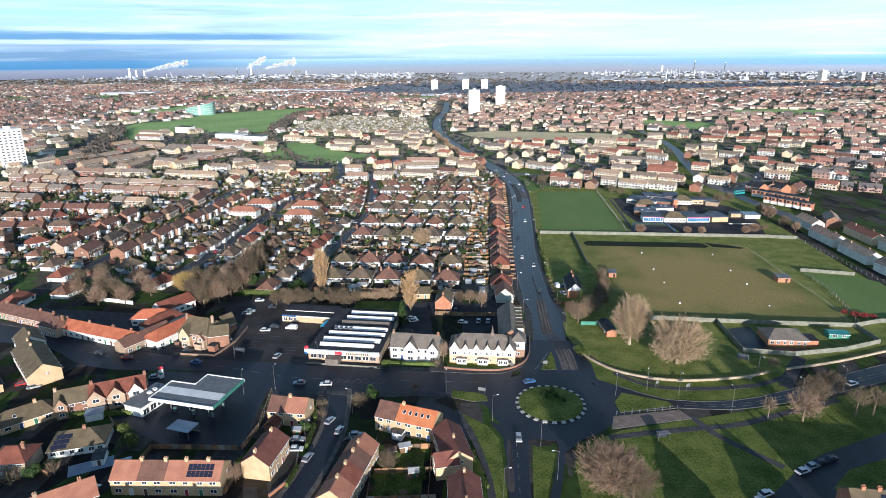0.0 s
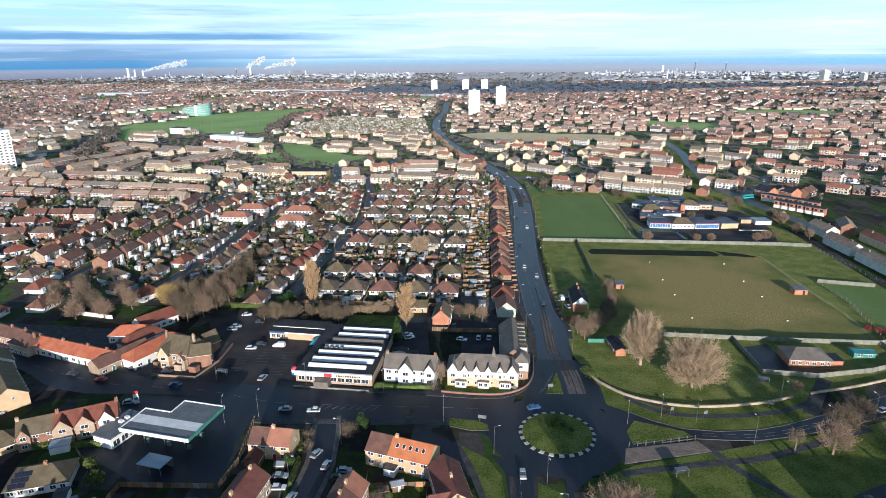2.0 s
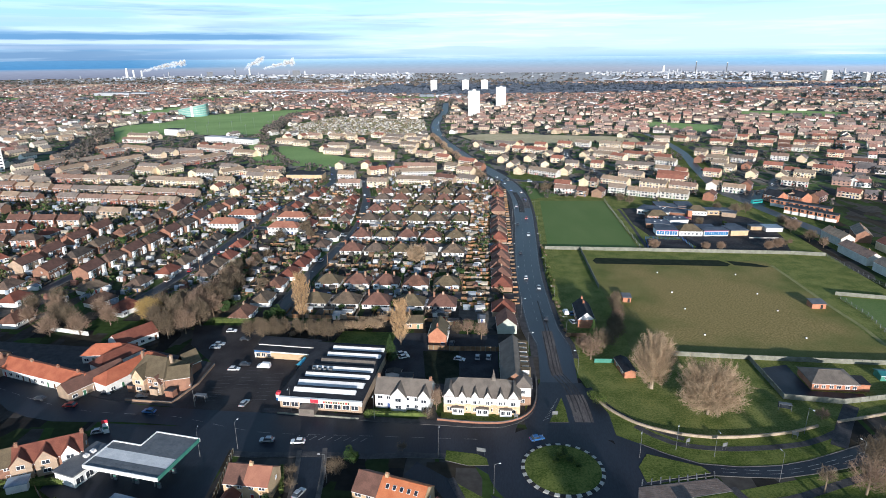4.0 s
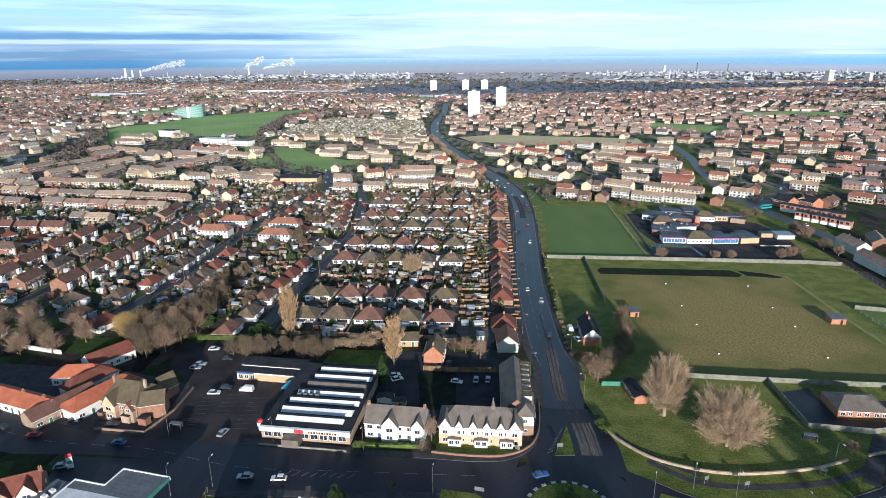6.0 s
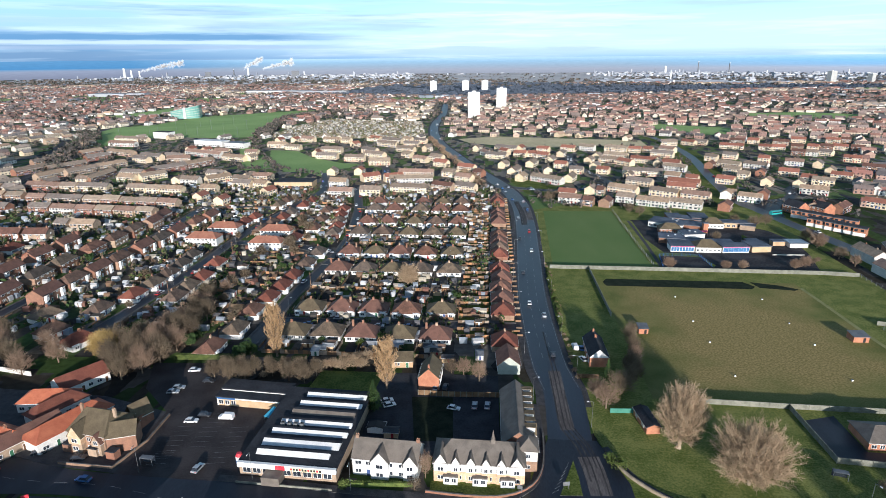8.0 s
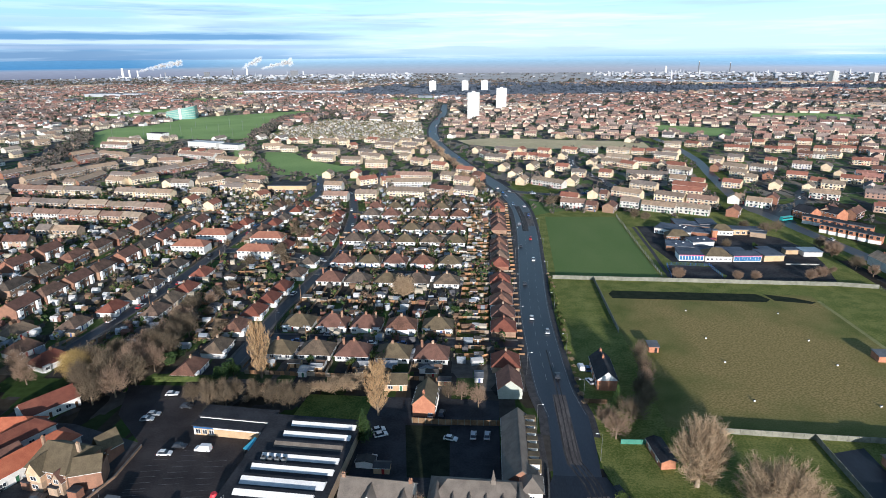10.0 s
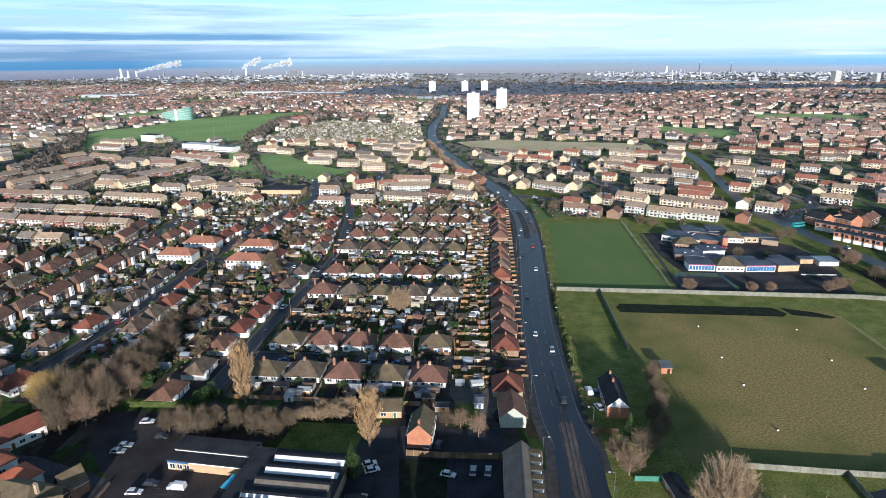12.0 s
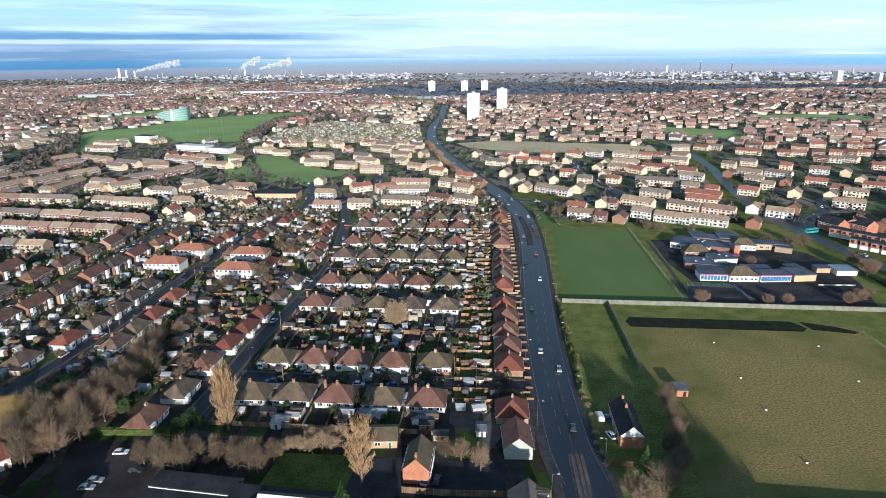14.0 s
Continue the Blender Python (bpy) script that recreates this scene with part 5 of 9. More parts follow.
for x in (-7, 0, 7):
    for y in (-4, 2):
        s = Shape()
        s.tube((x, y, 0), (x, y, 5.9), 0.18, 0.18, STEEL, 8)
        part("column", s, fs)
        q = thing("fuel_pump", "green and grey fuel pump under the canopy", "pump", FSM @ pose(x + 1.4, y, 0), "fuel pumps")
        s = Shape()
        s.box(-0.5, 0.5, -0.3, 0.3, 0.0, 1.7, SHEET, 0.04)
        part("body", s, q)
        s = Shape()
        s.box(-0.45, 0.45, -0.34, 0.34, 1.25, 1.6, GREENMETAL)
        part("display", s, q)
ks = thing("petrol_station_shop", "white flat roofed kiosk shop", "shop", pose(-111, 168.5, 0, 0, 0, -16))
s = Shape()
s.box(-3.8, 3.2, -6.5, 7, 0, 3.6, WHITE)
part("wall", s, ks)
s = Shape()
s.box(-4.1, 3.5, -6.9, 7.3, 3.6, 4.0, SHEET)
part("roof", s, ks)
for k in range(4):
    part("window", window_mesh(2.4, 2.0), ks).matrix_basis = pose(3.25, -4.8 + k * 3, 0.5, 0, 0, 90)
for y in (1, 3.2):
    s = Shape()
    s.box(-0.7, 0.7, -0.6, 0.6, 4.0, 4.7, WHITE, 0.08)
    part("air_unit", s, ks).matrix_basis = pose(-0.6, y, 0)
cw_ = thing("car_wash_cover", "low grey sheet roofed car wash cover", "shelter", pose(-92, 153.6, 0, 0, 0, -12))
s = Shape()
s.box(-3.9, 3.9, -2.6, 2.6, 2.8, 3.05, BLUESHEET)
part("roof", s, cw_, "blue grey sheet roof")
s = Shape()
s.box(-3.8, 3.8, 2.3, 2.5, 0, 2.8, SHEET)
part("back_panel", s, cw_)
for x in (-3.7, 0, 3.7):
    s = Shape()
    s.tube((x, -2.4, 0), (x, -2.4, 2.8), 0.09, 0.09, STEEL, 6)
    part("post", s, cw_)
s_ = thing("totem_sign", "tall white and green price totem with a red top", "sign", pose(-116.5, 186, 0, 0, 0, 30) @ Matrix.Diagonal((0.7, 0.7, 0.7, 1)))
s = Shape()
s.box(-1.1, 1.1, -0.2, 0.2, 0, 5.2, WHITE)
part("body", s, s_)
s = Shape()
s.box(-1.2, 1.2, -0.24, 0.24, 5.2, 6.6, RED)
part("head", s, s_)
s = Shape()
s.box(-1.0, 1.0, -0.23, 0.23, 2.2, 3.4, GREENMETAL)
part("panel", s, s_)
s_ = thing("advert_kiosk", "round red, white and blue advertising drum", "sign", pose(-69.5, 208.5, 0))
for nm, z0, z1, mt in (("base", 0, 1.0, CARPAINT["blue"]), ("drum", 1.0, 2.2, WHITE), ("cap", 2.2, 3.0, RED)):
    s = Shape()
    s.tube((0, 0, z0), (0, 0, z1), 1.1, 1.1 if nm != "cap" else 0.7, mt, 16)
    part(nm, s, s_)

for x, y, r, L, W in ((-125, 160.5, 25, 5, 4), (-101, 136.5, 32, 4.4, 3)):
    h = thing("garage", "flat roofed garage with a blue grey sheet roof", "garage", pose(x, y, 0, 0, 0, r), "garages")
    s = Shape()
    s.box(-L / 2, L / 2, -W / 2, W / 2, 0, 2.3, RENDER)
    part("wall", s, h)
    s = Shape()
    s.box(-L / 2 - .2, L / 2 + .2, -W / 2 - .2, W / 2 + .2, 2.3, 2.48, BLUESHEET)
    part("roof", s, h)

# school with low flat blocks
def flat_block(name, label, x, y, rot, L, W, hgt, wall, roof, win=True, category="school"):
    h = thing(name, label, category, pose(x, y, 0, 0, 0, rot), "school blocks")
    s = Shape()
    s.box(-L / 2, L / 2, -W / 2, W / 2, 0, hgt, wall)
    part("wall", s, h)
    s = Shape()
    s.box(-L / 2 - .3, L / 2 + .3, -W / 2 - .3, W / 2 + .3, hgt, hgt + 0.35, roof)
    part("roof", s, h)
    s = Shape()
    s.box(-L / 2 - .34, L / 2 + .34, -W / 2 - .36, -W / 2 - .28, hgt - 0.05, hgt + 0.36, WHITE if roof in (PALESHEET,) else SHEET)
    part("fascia", s, h)
    if win:
        for k in range(max(1, int(L / 3))):
            part("window", window_mesh(2.2, 1.5), h).matrix_basis = pose(-L / 2 + (k + 0.5) * L / max(1, int(L / 3)), -W / 2 - 0.06, 0.8)
    return h


SCHOOLROOF = surface("blue_grey_felt", (0.055, 0.07, 0.10), (0.13, 0.15, 0.19), 0.12, 0.7, fine=1.2, vary=0.25)
MAGENTA = surface("magenta_fascia", (0.42, 0.05, 0.16), (0.52, 0.09, 0.22), 0.8, 0.5)
for x, y, L, W, hg, wl_, rf, rot in ((115, 418, 13.4, 9, 3.4, WHITE, SCHOOLROOF, -2), (145, 418, 15.4, 9, 3.4, WHITE, SCHOOLROOF, 4), (159.5, 421, 11.5, 12, 3.4, BUFF, SCHOOLROOF, 8), (114.5, 436, 15, 12, 3.2, BRICK, SCHOOLROOF, -12), (128, 441, 13, 10, 4.4, RENDER, SCHOOLROOF, 8), (121, 428, 22, 9, 3.0, BRICK, SCHOOLROOF, 0),
                                (122, 471, 22, 15, 3.6, RENDER, SCHOOLROOF, -30), (138, 466, 16, 12, 3.2, BRICK, SCHOOLROOF, -20), (140, 481, 20, 11, 3.4, BRICK, SCHOOLROOF, -20), (166, 472, 20, 9, 3.4, BUFF, SCHOOLROOF, -4), (141, 428, 14, 7, 2.8, RENDER, SCHOOLROOF, 0), (186, 429.5, 10.5, 9, 2.6, RENDER, BLUESHEET, 2), (176, 431, 7, 5, 2.6, BUFF, SCHOOLROOF, 2), (129, 450, 11, 7, 2.7, BRICK, SCHOOLROOF, 2), (129.5, 485, 9, 14, 3.8, BRICK, SCHOOLROOF, -3), (146, 485, 11, 15, 4.0, BRICK, SCHOOLROOF, -4), (173, 467, 9, 10, 3.1, BRICK, SCHOOLROOF, -25), (161.5, 430, 7, 9, 2.6, BRICK, SCHOOLROOF, 5), (126, 425, 14, 7, 2.6, BRICK, SCHOOLROOF, 0), (141.5, 456, 3, 3, 6.5, REDBRICK, SCHOOLROOF, 0)):
    h = flat_block("school_block", "low school block with a dark blue grey flat roof" if L > 4 else "square red brick school boiler tower", x, y, rot, L, W, hg, wl_, rf, y > 464 and wl_ in (BUFF, RENDER))
    if y == 418:
        s = Shape()
        s.box(-L / 2, L / 2, -W / 2 - 0.5, -W / 2 - 0.38, 3.25, 3.7, MAGENTA)
        part("stripe", s, h, "magenta fascia over the windows")
        for k in range(int(L / 1.5)):
            s = Shape()
            x0 = -L / 2 + 0.3 + k * (L - 0.5) / int(L / 1.5)
            s.box(x0, x0 + 1.36, -W / 2 - 0.1, -W / 2 + 0.02, 0.6, 2.95, BLUEPANE)
            part("pane", s, h, "blue glazed window")
# rooflights and plant on the flat roofs
for x, y, z in ((126, 474, 4), (129, 472, 4), (127, 469, 4), (117, 437, 3.6), (112, 434, 3.6), (127, 442, 4.8), (130, 440, 4.8)):
    p = thing("roof_light", "small white domed roof light on the school roof", "roof light", pose(x, y, z - 0.06), "school roof lights")
    s = Shape()
    s.box(-0.7, 0.7, -0.7, 0.7, 0, 0.3, SHEET)
    part("kerb", s, p)
    s = Shape()
    s.box(-0.6, 0.6, -0.6, 0.6, 0.3, 0.55, PALESHEET, 0.25)
    part("dome", s, p)
c = thing("entrance_canopy", "bright magenta canopy over the school entrance", "canopy", pose(138, 449.6, 0, 0, 0, 3))
s = Shape()
s.box(-3, 3, -1.2, 1.2, 2.5, 2.9, MAGENTA)
part("roof", s, c)
for x in (-2.8, 2.8):
    s = Shape()
    s.box(x - 0.1, x + 0.1, -1.1, -0.9, 0, 2.5, STEEL)
    part("post", s, c)
structure("games_court", slab([(99.3, 406), (122, 402.5), (122.6, 386), (95.5, 384.5)], 0, 0.046, YARD), "fenced blue grey games court")
structure("grass_school_lawn", slab([(99, 412), (121, 410), (126, 390), (123.4, 386), (122.6, 403.6), (99.4, 407)], 0, 0.05, GRASS), "green lawn strip between the court and the school")
house("school_hall", "hipped tiled school hall with pale walls", 129.5, 418.5, 0, 14.4, 11, 3.4, 6.6, RENDER, OLIVEROOF, hip=4.5, units=3, storeys=1, chimneys=(), doors=False, category="school")
house("school_hall", "hipped tiled school hall with pale walls", 151, 471, -6, 13, 9, 3.4, 6.4, RENDER, OLIVEROOF, hip=4, units=3, storeys=1, chimneys=(), doors=False, category="school")
house("school_hall", "mossy tiled school hall with low eaves", 119, 456, -4, 14, 9, 3.4, 6.4, BRICK, OLIVEROOF, hip=4, units=3, storeys=1, chimneys=(), doors=False, category="school")

# brick houses and flat roofed maisonettes beside the junction
for x, y in ((225, 514), (242, 512)):
    house("gable_house", "orange brick house with a dark tiled roof and plain gable", x, y, 113, 14, 10.5, 5.4, 8.8, REDBRICK, FELT, units=2, storeys=2, chimneys=(), doors=False)
for (x0, y0), (x1, y1) in (((217.5, 499), (245, 468)), ((218, 476), (239, 449))):
    for k in range(6):
        u = (k + 0.5) / 6
        h = flat_block("maisonette", "red brick flat roofed maisonette with a white lower storey", x0 + (x1 - x0) * u, y0 + (y1 - y0) * u + 3, -40, 7.0, 7, 5.2 - 0.06 * (k % 2), REDBRICK, FELT, False, "house")
        s = Shape()
        s.box(-3.4, 3.4, -3.62, -3.52, 0.1, 2.3, RENDER)
        part("lower_wall", s, h, "white rendered lower storey")
        for xw in (-2.0, 1.4):
            s = Shape()
            s.box(xw - 0.9, xw + 0.9, -3.58, -3.45, 3.0, 4.6, GLASS)
            part("window", s, h)
bus_ = thing("bus", "turquoise single deck bus waiting at the junction", "bus", pose(208, 506.3, 0.06, 0, 0, 24), "vehicles")
s = Shape()
s.box(-4.8, 4.8, -1.25, 1.25, 0.35, 2.9, TEALBUS, 0.15)
part("body", s, bus_)
for sy in (-1, 1):
    s = Shape()
    s.box(-4.4, 4.4, sy * 1.23 - 0.04, sy * 1.23 + 0.04, 1.45, 2.45, GLASS)
    part("side_glazing", s, bus_)
s = Shape()
s.box(4.7, 4.78, -1.1, 1.1, 1.2, 2.6, GLASS)
part("windscreen", s, bus_)
for sx in (-3.0, 3.0):
    for sy in (-1, 1):
        s = Shape()
        s.box(sx - 0.45, sx + 0.45, sy * 1.2 - 0.14, sy * 1.2 + 0.14, 0.0, 0.9, DARK, 0.3)
        part("wheel", s, bus_)

# tower blocks
def tower(x, y, rot, a, b, hgt, floors, label, wall=None):
    wall = wall or RENDER
    t = thing("tower_block", label, "tower block", pose(x, y, 0, 0, 0, rot), "tower blocks")
    s = Shape()
    s.box(-a / 2, a / 2, -b / 2, b / 2, 0, hgt, wall)
    part("wall", s, t)
    s = Shape()
    s.box(-a / 2 - .2, a / 2 + .2, -b / 2 - .2, b / 2 + .2, hgt, hgt + 0.8, WHITE)
    s.box(-3, 3, -3, 3, hgt + 0.8, hgt + 3.4, RENDER)
    part("parapet", s, t)
    for side in range(3):
        w = a if side == 0 else b
        n = int(w / 4)
        s = Shape()
        for f in range(floors):
            z = 1.2 + f * (hgt - 1) / floors
            for k in range(n):
                x0 = -w / 2 + (k + 0.25) * w / n
                s.box(x0, x0 + w / n * 0.5, -0.05, 0.05, z, z + 1.3, GLASS if side == 1 else TINT)
        p = tagged(part("window_bank", s, t, "rows of windows, dark glass on one side and pale grey on two"), kind="stuff")
        p.matrix_basis = (pose(0, -b / 2, 0), pose(a / 2, 0, 0, 0, 0, 90), pose(-a / 2, 0, 0, 0, 0, -90))[side]
    return t


tower(-30, 1245, 0, 22, 20, 47, 15, "white high rise block above the estate")
tower(26, 1465, 0, 22, 20, 44, 14, "white high rise block beyond the bend")
tower(-520, 622, -44, 24, 22, 40, 13, "white high rise block with blue grey end windows")
for x, y in ((-194, 2195), (-85, 2222), (-18, 2215)):
    tower(x, y, 0, 22, 20, 34, 10, "distant white high rise block")

for x, y, w, hgt in ((1389, 2725, 28, 46), (1533, 2705, 19, 36)):
    tower(x, y, 20, w, 22, hgt, 16, "distant pale concrete high rise block near the works", PALECONC)

# curved teal building on the green
g = thing("leisure_building", "curved teal glass building with a sloping roof on the green", "building", pose(-604, 1247, 0, 0, 0, 12))
prof = [(-28 * math.cos(math.pi * k / 14), -4 - 13 * math.sin(math.pi * k / 14)) for k in range(15)] + [(28, 14), (-28, 10)]


def slope(x):
    return 19.0 + 0.2 * x


s = Shape()
for (x0, y0), (x1, y1) in zip(prof, prof[1:] + prof[:1]):
    s.face([(x0, y0, 0), (x1, y1, 0), (x1, y1, slope(x1)), (x0, y0, slope(x0))], GREENGLASS)
part("wall", s, g)
s = Shape()
s.face([(x * 1.02, y * 1.03, slope(x) + 0.5) for x, y in prof], SHEET)
for (x0, y0), (x1, y1) in zip(prof, prof[1:] + prof[:1]):
    s.face([(x0 * 1.02, y0 * 1.03, slope(x0) - 0.3), (x1 * 1.02, y1 * 1.03, slope(x1) - 0.3), (x1 * 1.02, y1 * 1.03, slope(x1) + 0.5), (x0 * 1.02, y0 * 1.03, slope(x0) + 0.5)], PALEGREEN)
part("roof", s, g)
for k in range(4):
    s = Shape()
    for (x0, y0), (x1, y1) in zip(prof[:14], prof[1:15]):
        s.face([(x * 1.006, y * 1.02, z + 0.035 * (k + 1) * x) for x, y, z in ((x0, y0, 3.4 + k * 3.7), (x1, y1, 3.4 + k * 3.7), (x1, y1, 4.2 + k * 3.7), (x0, y0, 4.2 + k * 3.7))], PALEGREEN)
    part("band", s, g, "pale green floor band")
s = Shape()
s.box(0, 4.5, -18.5, -12, 0, 21, RENDER)
part("stair_tower", s, g, "white stair tower")
flat_block("club_house", "long white low building beside the green", -372, 855, -17, 46, 16, 7, RENDER, PALESHEET, True, "building")
flat_block("club_house", "white and blue block beside the green", -330, 839, -17, 30, 14, 6.5, RENDER, SHEET, True, "building")
flat_block("sports_hall", "pale tower like hall beside the green", -482, 936, -14, 26, 16, 9, RENDER, FELT, False, "building")
flat_block("community_hall", "cream flat roofed hall with a dark roof", -174, 593, 2, 34, 18, 5.5, BUFF, FELT, True, "building")
for k in range(14):
    x, y = -545 + k * 15, 925 + (k % 4) * 55
    p = thing("floodlight_mast", "thin floodlight mast on the playing field", "mast", pose(x, y, 0), "floodlights")
    s = Shape()
    s.tube((0, 0, 0), (0, 0, 16), 0.18, 0.1, STEEL, 6)
    part("pole", s, p)
    s = Shape()
    s.box(-0.8, 0.8, -0.2, 0.2, 15.6, 16.2, STEEL)
    part("lamp_head", s, p)


# ---- housing estates ----
PROTO = {}
rng = random.Random(11)
KINDS = {
    "bungalow": [dict(name="bungalow", label=lb, L=12.6, W=10.2, eaves=2.6, ridge=rd + 0.5, wall=RENDER, roof=rf, hip=5.0, units=2, storeys=1, chimneys=ch, bays=((0, 0), (1, 0)), group="bungalow pairs", category="bungalow")
                 for lb, rd, rf, ch in (("white bungalow pair with a hipped brown tiled roof", 5.8, ROOF, (0.0,)), ("white bungalow pair with mossy hipped tiles", 5.6, OLIVEROOF, (0.03,)), ("white bungalow pair with hipped red brown tiles", 5.9, BROWNROOF, (-0.03, 0.3)))],
    "chalet": [dict(name="chalet_bungalow", label=lb, L=9.6, W=10, eaves=3.0, ridge=6.9, wall=wl2, roof=rf, hip=3.4, units=2, storeys=1, chimneys=(0.0,), group="roadside bungalows", category="bungalow", joined=True)
               for lb, wl2, rf in (("brick bungalow with a hipped red tiled roof facing the main road", BRICK, REDROOF), ("rendered bungalow with brown hipped tiles facing the main road", RENDER, ROOF), ("brick bungalow with dark brown hipped tiles facing the main road", BRICK, BROWNROOF))],
    "semi": [dict(name="semi_detached_house", label=lb, L=15.4, W=8.6, eaves=5.0, ridge=7.9, wall=BRICK, roof=rf, hip=hp, units=2, chimneys=ch, bays=((0, 0), (1, 0)), group="brick semis", category="house", joined=True)
             for lb, rf, hp, ch in (("brick semi pair with white two storey bays and hipped brown roof", ROOF, 3.0, (0.0,)), ("brick semi pair with white bays and gabled red brown roof", BROWNROOF, 0, (-0.42, 0.42)))],
    "small": [dict(name="bungalow", label=lb, L=11.6, W=8.6, eaves=2.7, ridge=5.7, wall=RENDER, roof=rf, hip=3.2, units=2, storeys=1, chimneys=(0.1,), bays=((0, 0),), group="street bungalows", category="bungalow", joined=True)
              for lb, rf in (("white walled bungalow with hipped brown tiles along the street", ROOF), ("white walled bungalow with a hipped red tiled roof", REDROOF))],
    "white": [dict(name="flats", label="long white rendered two storey flats with a hipped red roof", L=20, W=10, eaves=5.2, ridge=8.0, wall=RENDER, roof=PINKROOF, hip=4.0, units=4, chimneys=(0.0,), back=False, group="white flats", category="flats", joined=True)],
}


def settle(kind, x, y, rot, pick=None):
    """Puts a house of a kind down: built once per variant, then copied."""
    v = rng.randrange(len(KINDS[kind])) if pick is None else pick
    m = pose(x, y, 0, 0, 0, rot)
    # windows and doors only on the side that faces the camera's path
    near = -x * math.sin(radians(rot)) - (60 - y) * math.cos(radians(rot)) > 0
    if (kind, v, near) in PROTO:
        return copy_thing(PROTO[kind, v, near], m)
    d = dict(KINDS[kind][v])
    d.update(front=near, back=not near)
    PROTO[kind, v, near] = house(d.pop("name"), d.pop("label"), x, y, rot, **d)
    return PROTO[kind, v, near]


def along(y, shifts):
    """How far a street's houses stand off the straight line at y."""
    return float(np.interp(y, [a for a, _ in shifts], [b for _, b in shifts]))


DIAG_OFF = ((300, -1), (342, -3.5), (377, -7.5), (423, -11), (455, -11.5), (490, -8), (530, -3))
INNER_OFF = ((280, -4.5), (330, -2.5), (370, 1.5), (400, 4.5), (440, 4.5), (470, 2), (500, 1.5))
COLS = (-80, -65.3, -50.4, -35, -20)
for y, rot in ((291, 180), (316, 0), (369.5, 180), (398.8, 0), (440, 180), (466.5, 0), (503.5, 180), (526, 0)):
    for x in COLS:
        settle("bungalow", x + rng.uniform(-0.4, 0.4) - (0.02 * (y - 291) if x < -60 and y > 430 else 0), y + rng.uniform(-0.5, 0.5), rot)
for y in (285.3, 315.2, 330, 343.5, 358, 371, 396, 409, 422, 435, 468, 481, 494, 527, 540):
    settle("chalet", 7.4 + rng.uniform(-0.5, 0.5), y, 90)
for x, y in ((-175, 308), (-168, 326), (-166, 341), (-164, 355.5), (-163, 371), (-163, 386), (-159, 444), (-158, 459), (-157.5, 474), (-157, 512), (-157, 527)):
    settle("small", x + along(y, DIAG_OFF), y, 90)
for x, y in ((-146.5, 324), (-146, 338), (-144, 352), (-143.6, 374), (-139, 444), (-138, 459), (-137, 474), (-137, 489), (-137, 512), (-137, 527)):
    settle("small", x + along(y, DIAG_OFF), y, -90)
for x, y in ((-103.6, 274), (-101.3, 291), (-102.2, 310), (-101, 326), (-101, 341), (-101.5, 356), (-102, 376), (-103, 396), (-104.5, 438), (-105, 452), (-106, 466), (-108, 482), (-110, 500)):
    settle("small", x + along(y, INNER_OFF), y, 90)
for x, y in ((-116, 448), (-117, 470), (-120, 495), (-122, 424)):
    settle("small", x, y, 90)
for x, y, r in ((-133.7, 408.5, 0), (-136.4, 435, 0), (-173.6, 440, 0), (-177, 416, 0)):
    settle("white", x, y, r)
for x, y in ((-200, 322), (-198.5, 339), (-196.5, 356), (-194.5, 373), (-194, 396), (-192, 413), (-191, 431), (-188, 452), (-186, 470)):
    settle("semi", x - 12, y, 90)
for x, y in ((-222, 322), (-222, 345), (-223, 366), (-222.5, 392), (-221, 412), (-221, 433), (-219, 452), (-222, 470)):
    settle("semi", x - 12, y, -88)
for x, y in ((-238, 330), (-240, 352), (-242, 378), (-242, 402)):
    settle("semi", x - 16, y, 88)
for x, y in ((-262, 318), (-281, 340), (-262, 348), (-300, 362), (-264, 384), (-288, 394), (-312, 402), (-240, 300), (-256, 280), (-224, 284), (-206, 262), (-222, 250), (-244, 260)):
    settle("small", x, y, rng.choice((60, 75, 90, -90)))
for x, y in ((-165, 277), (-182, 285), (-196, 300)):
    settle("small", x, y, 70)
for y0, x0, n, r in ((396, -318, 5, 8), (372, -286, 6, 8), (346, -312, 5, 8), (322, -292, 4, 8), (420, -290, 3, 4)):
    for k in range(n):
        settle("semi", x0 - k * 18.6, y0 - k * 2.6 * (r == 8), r)
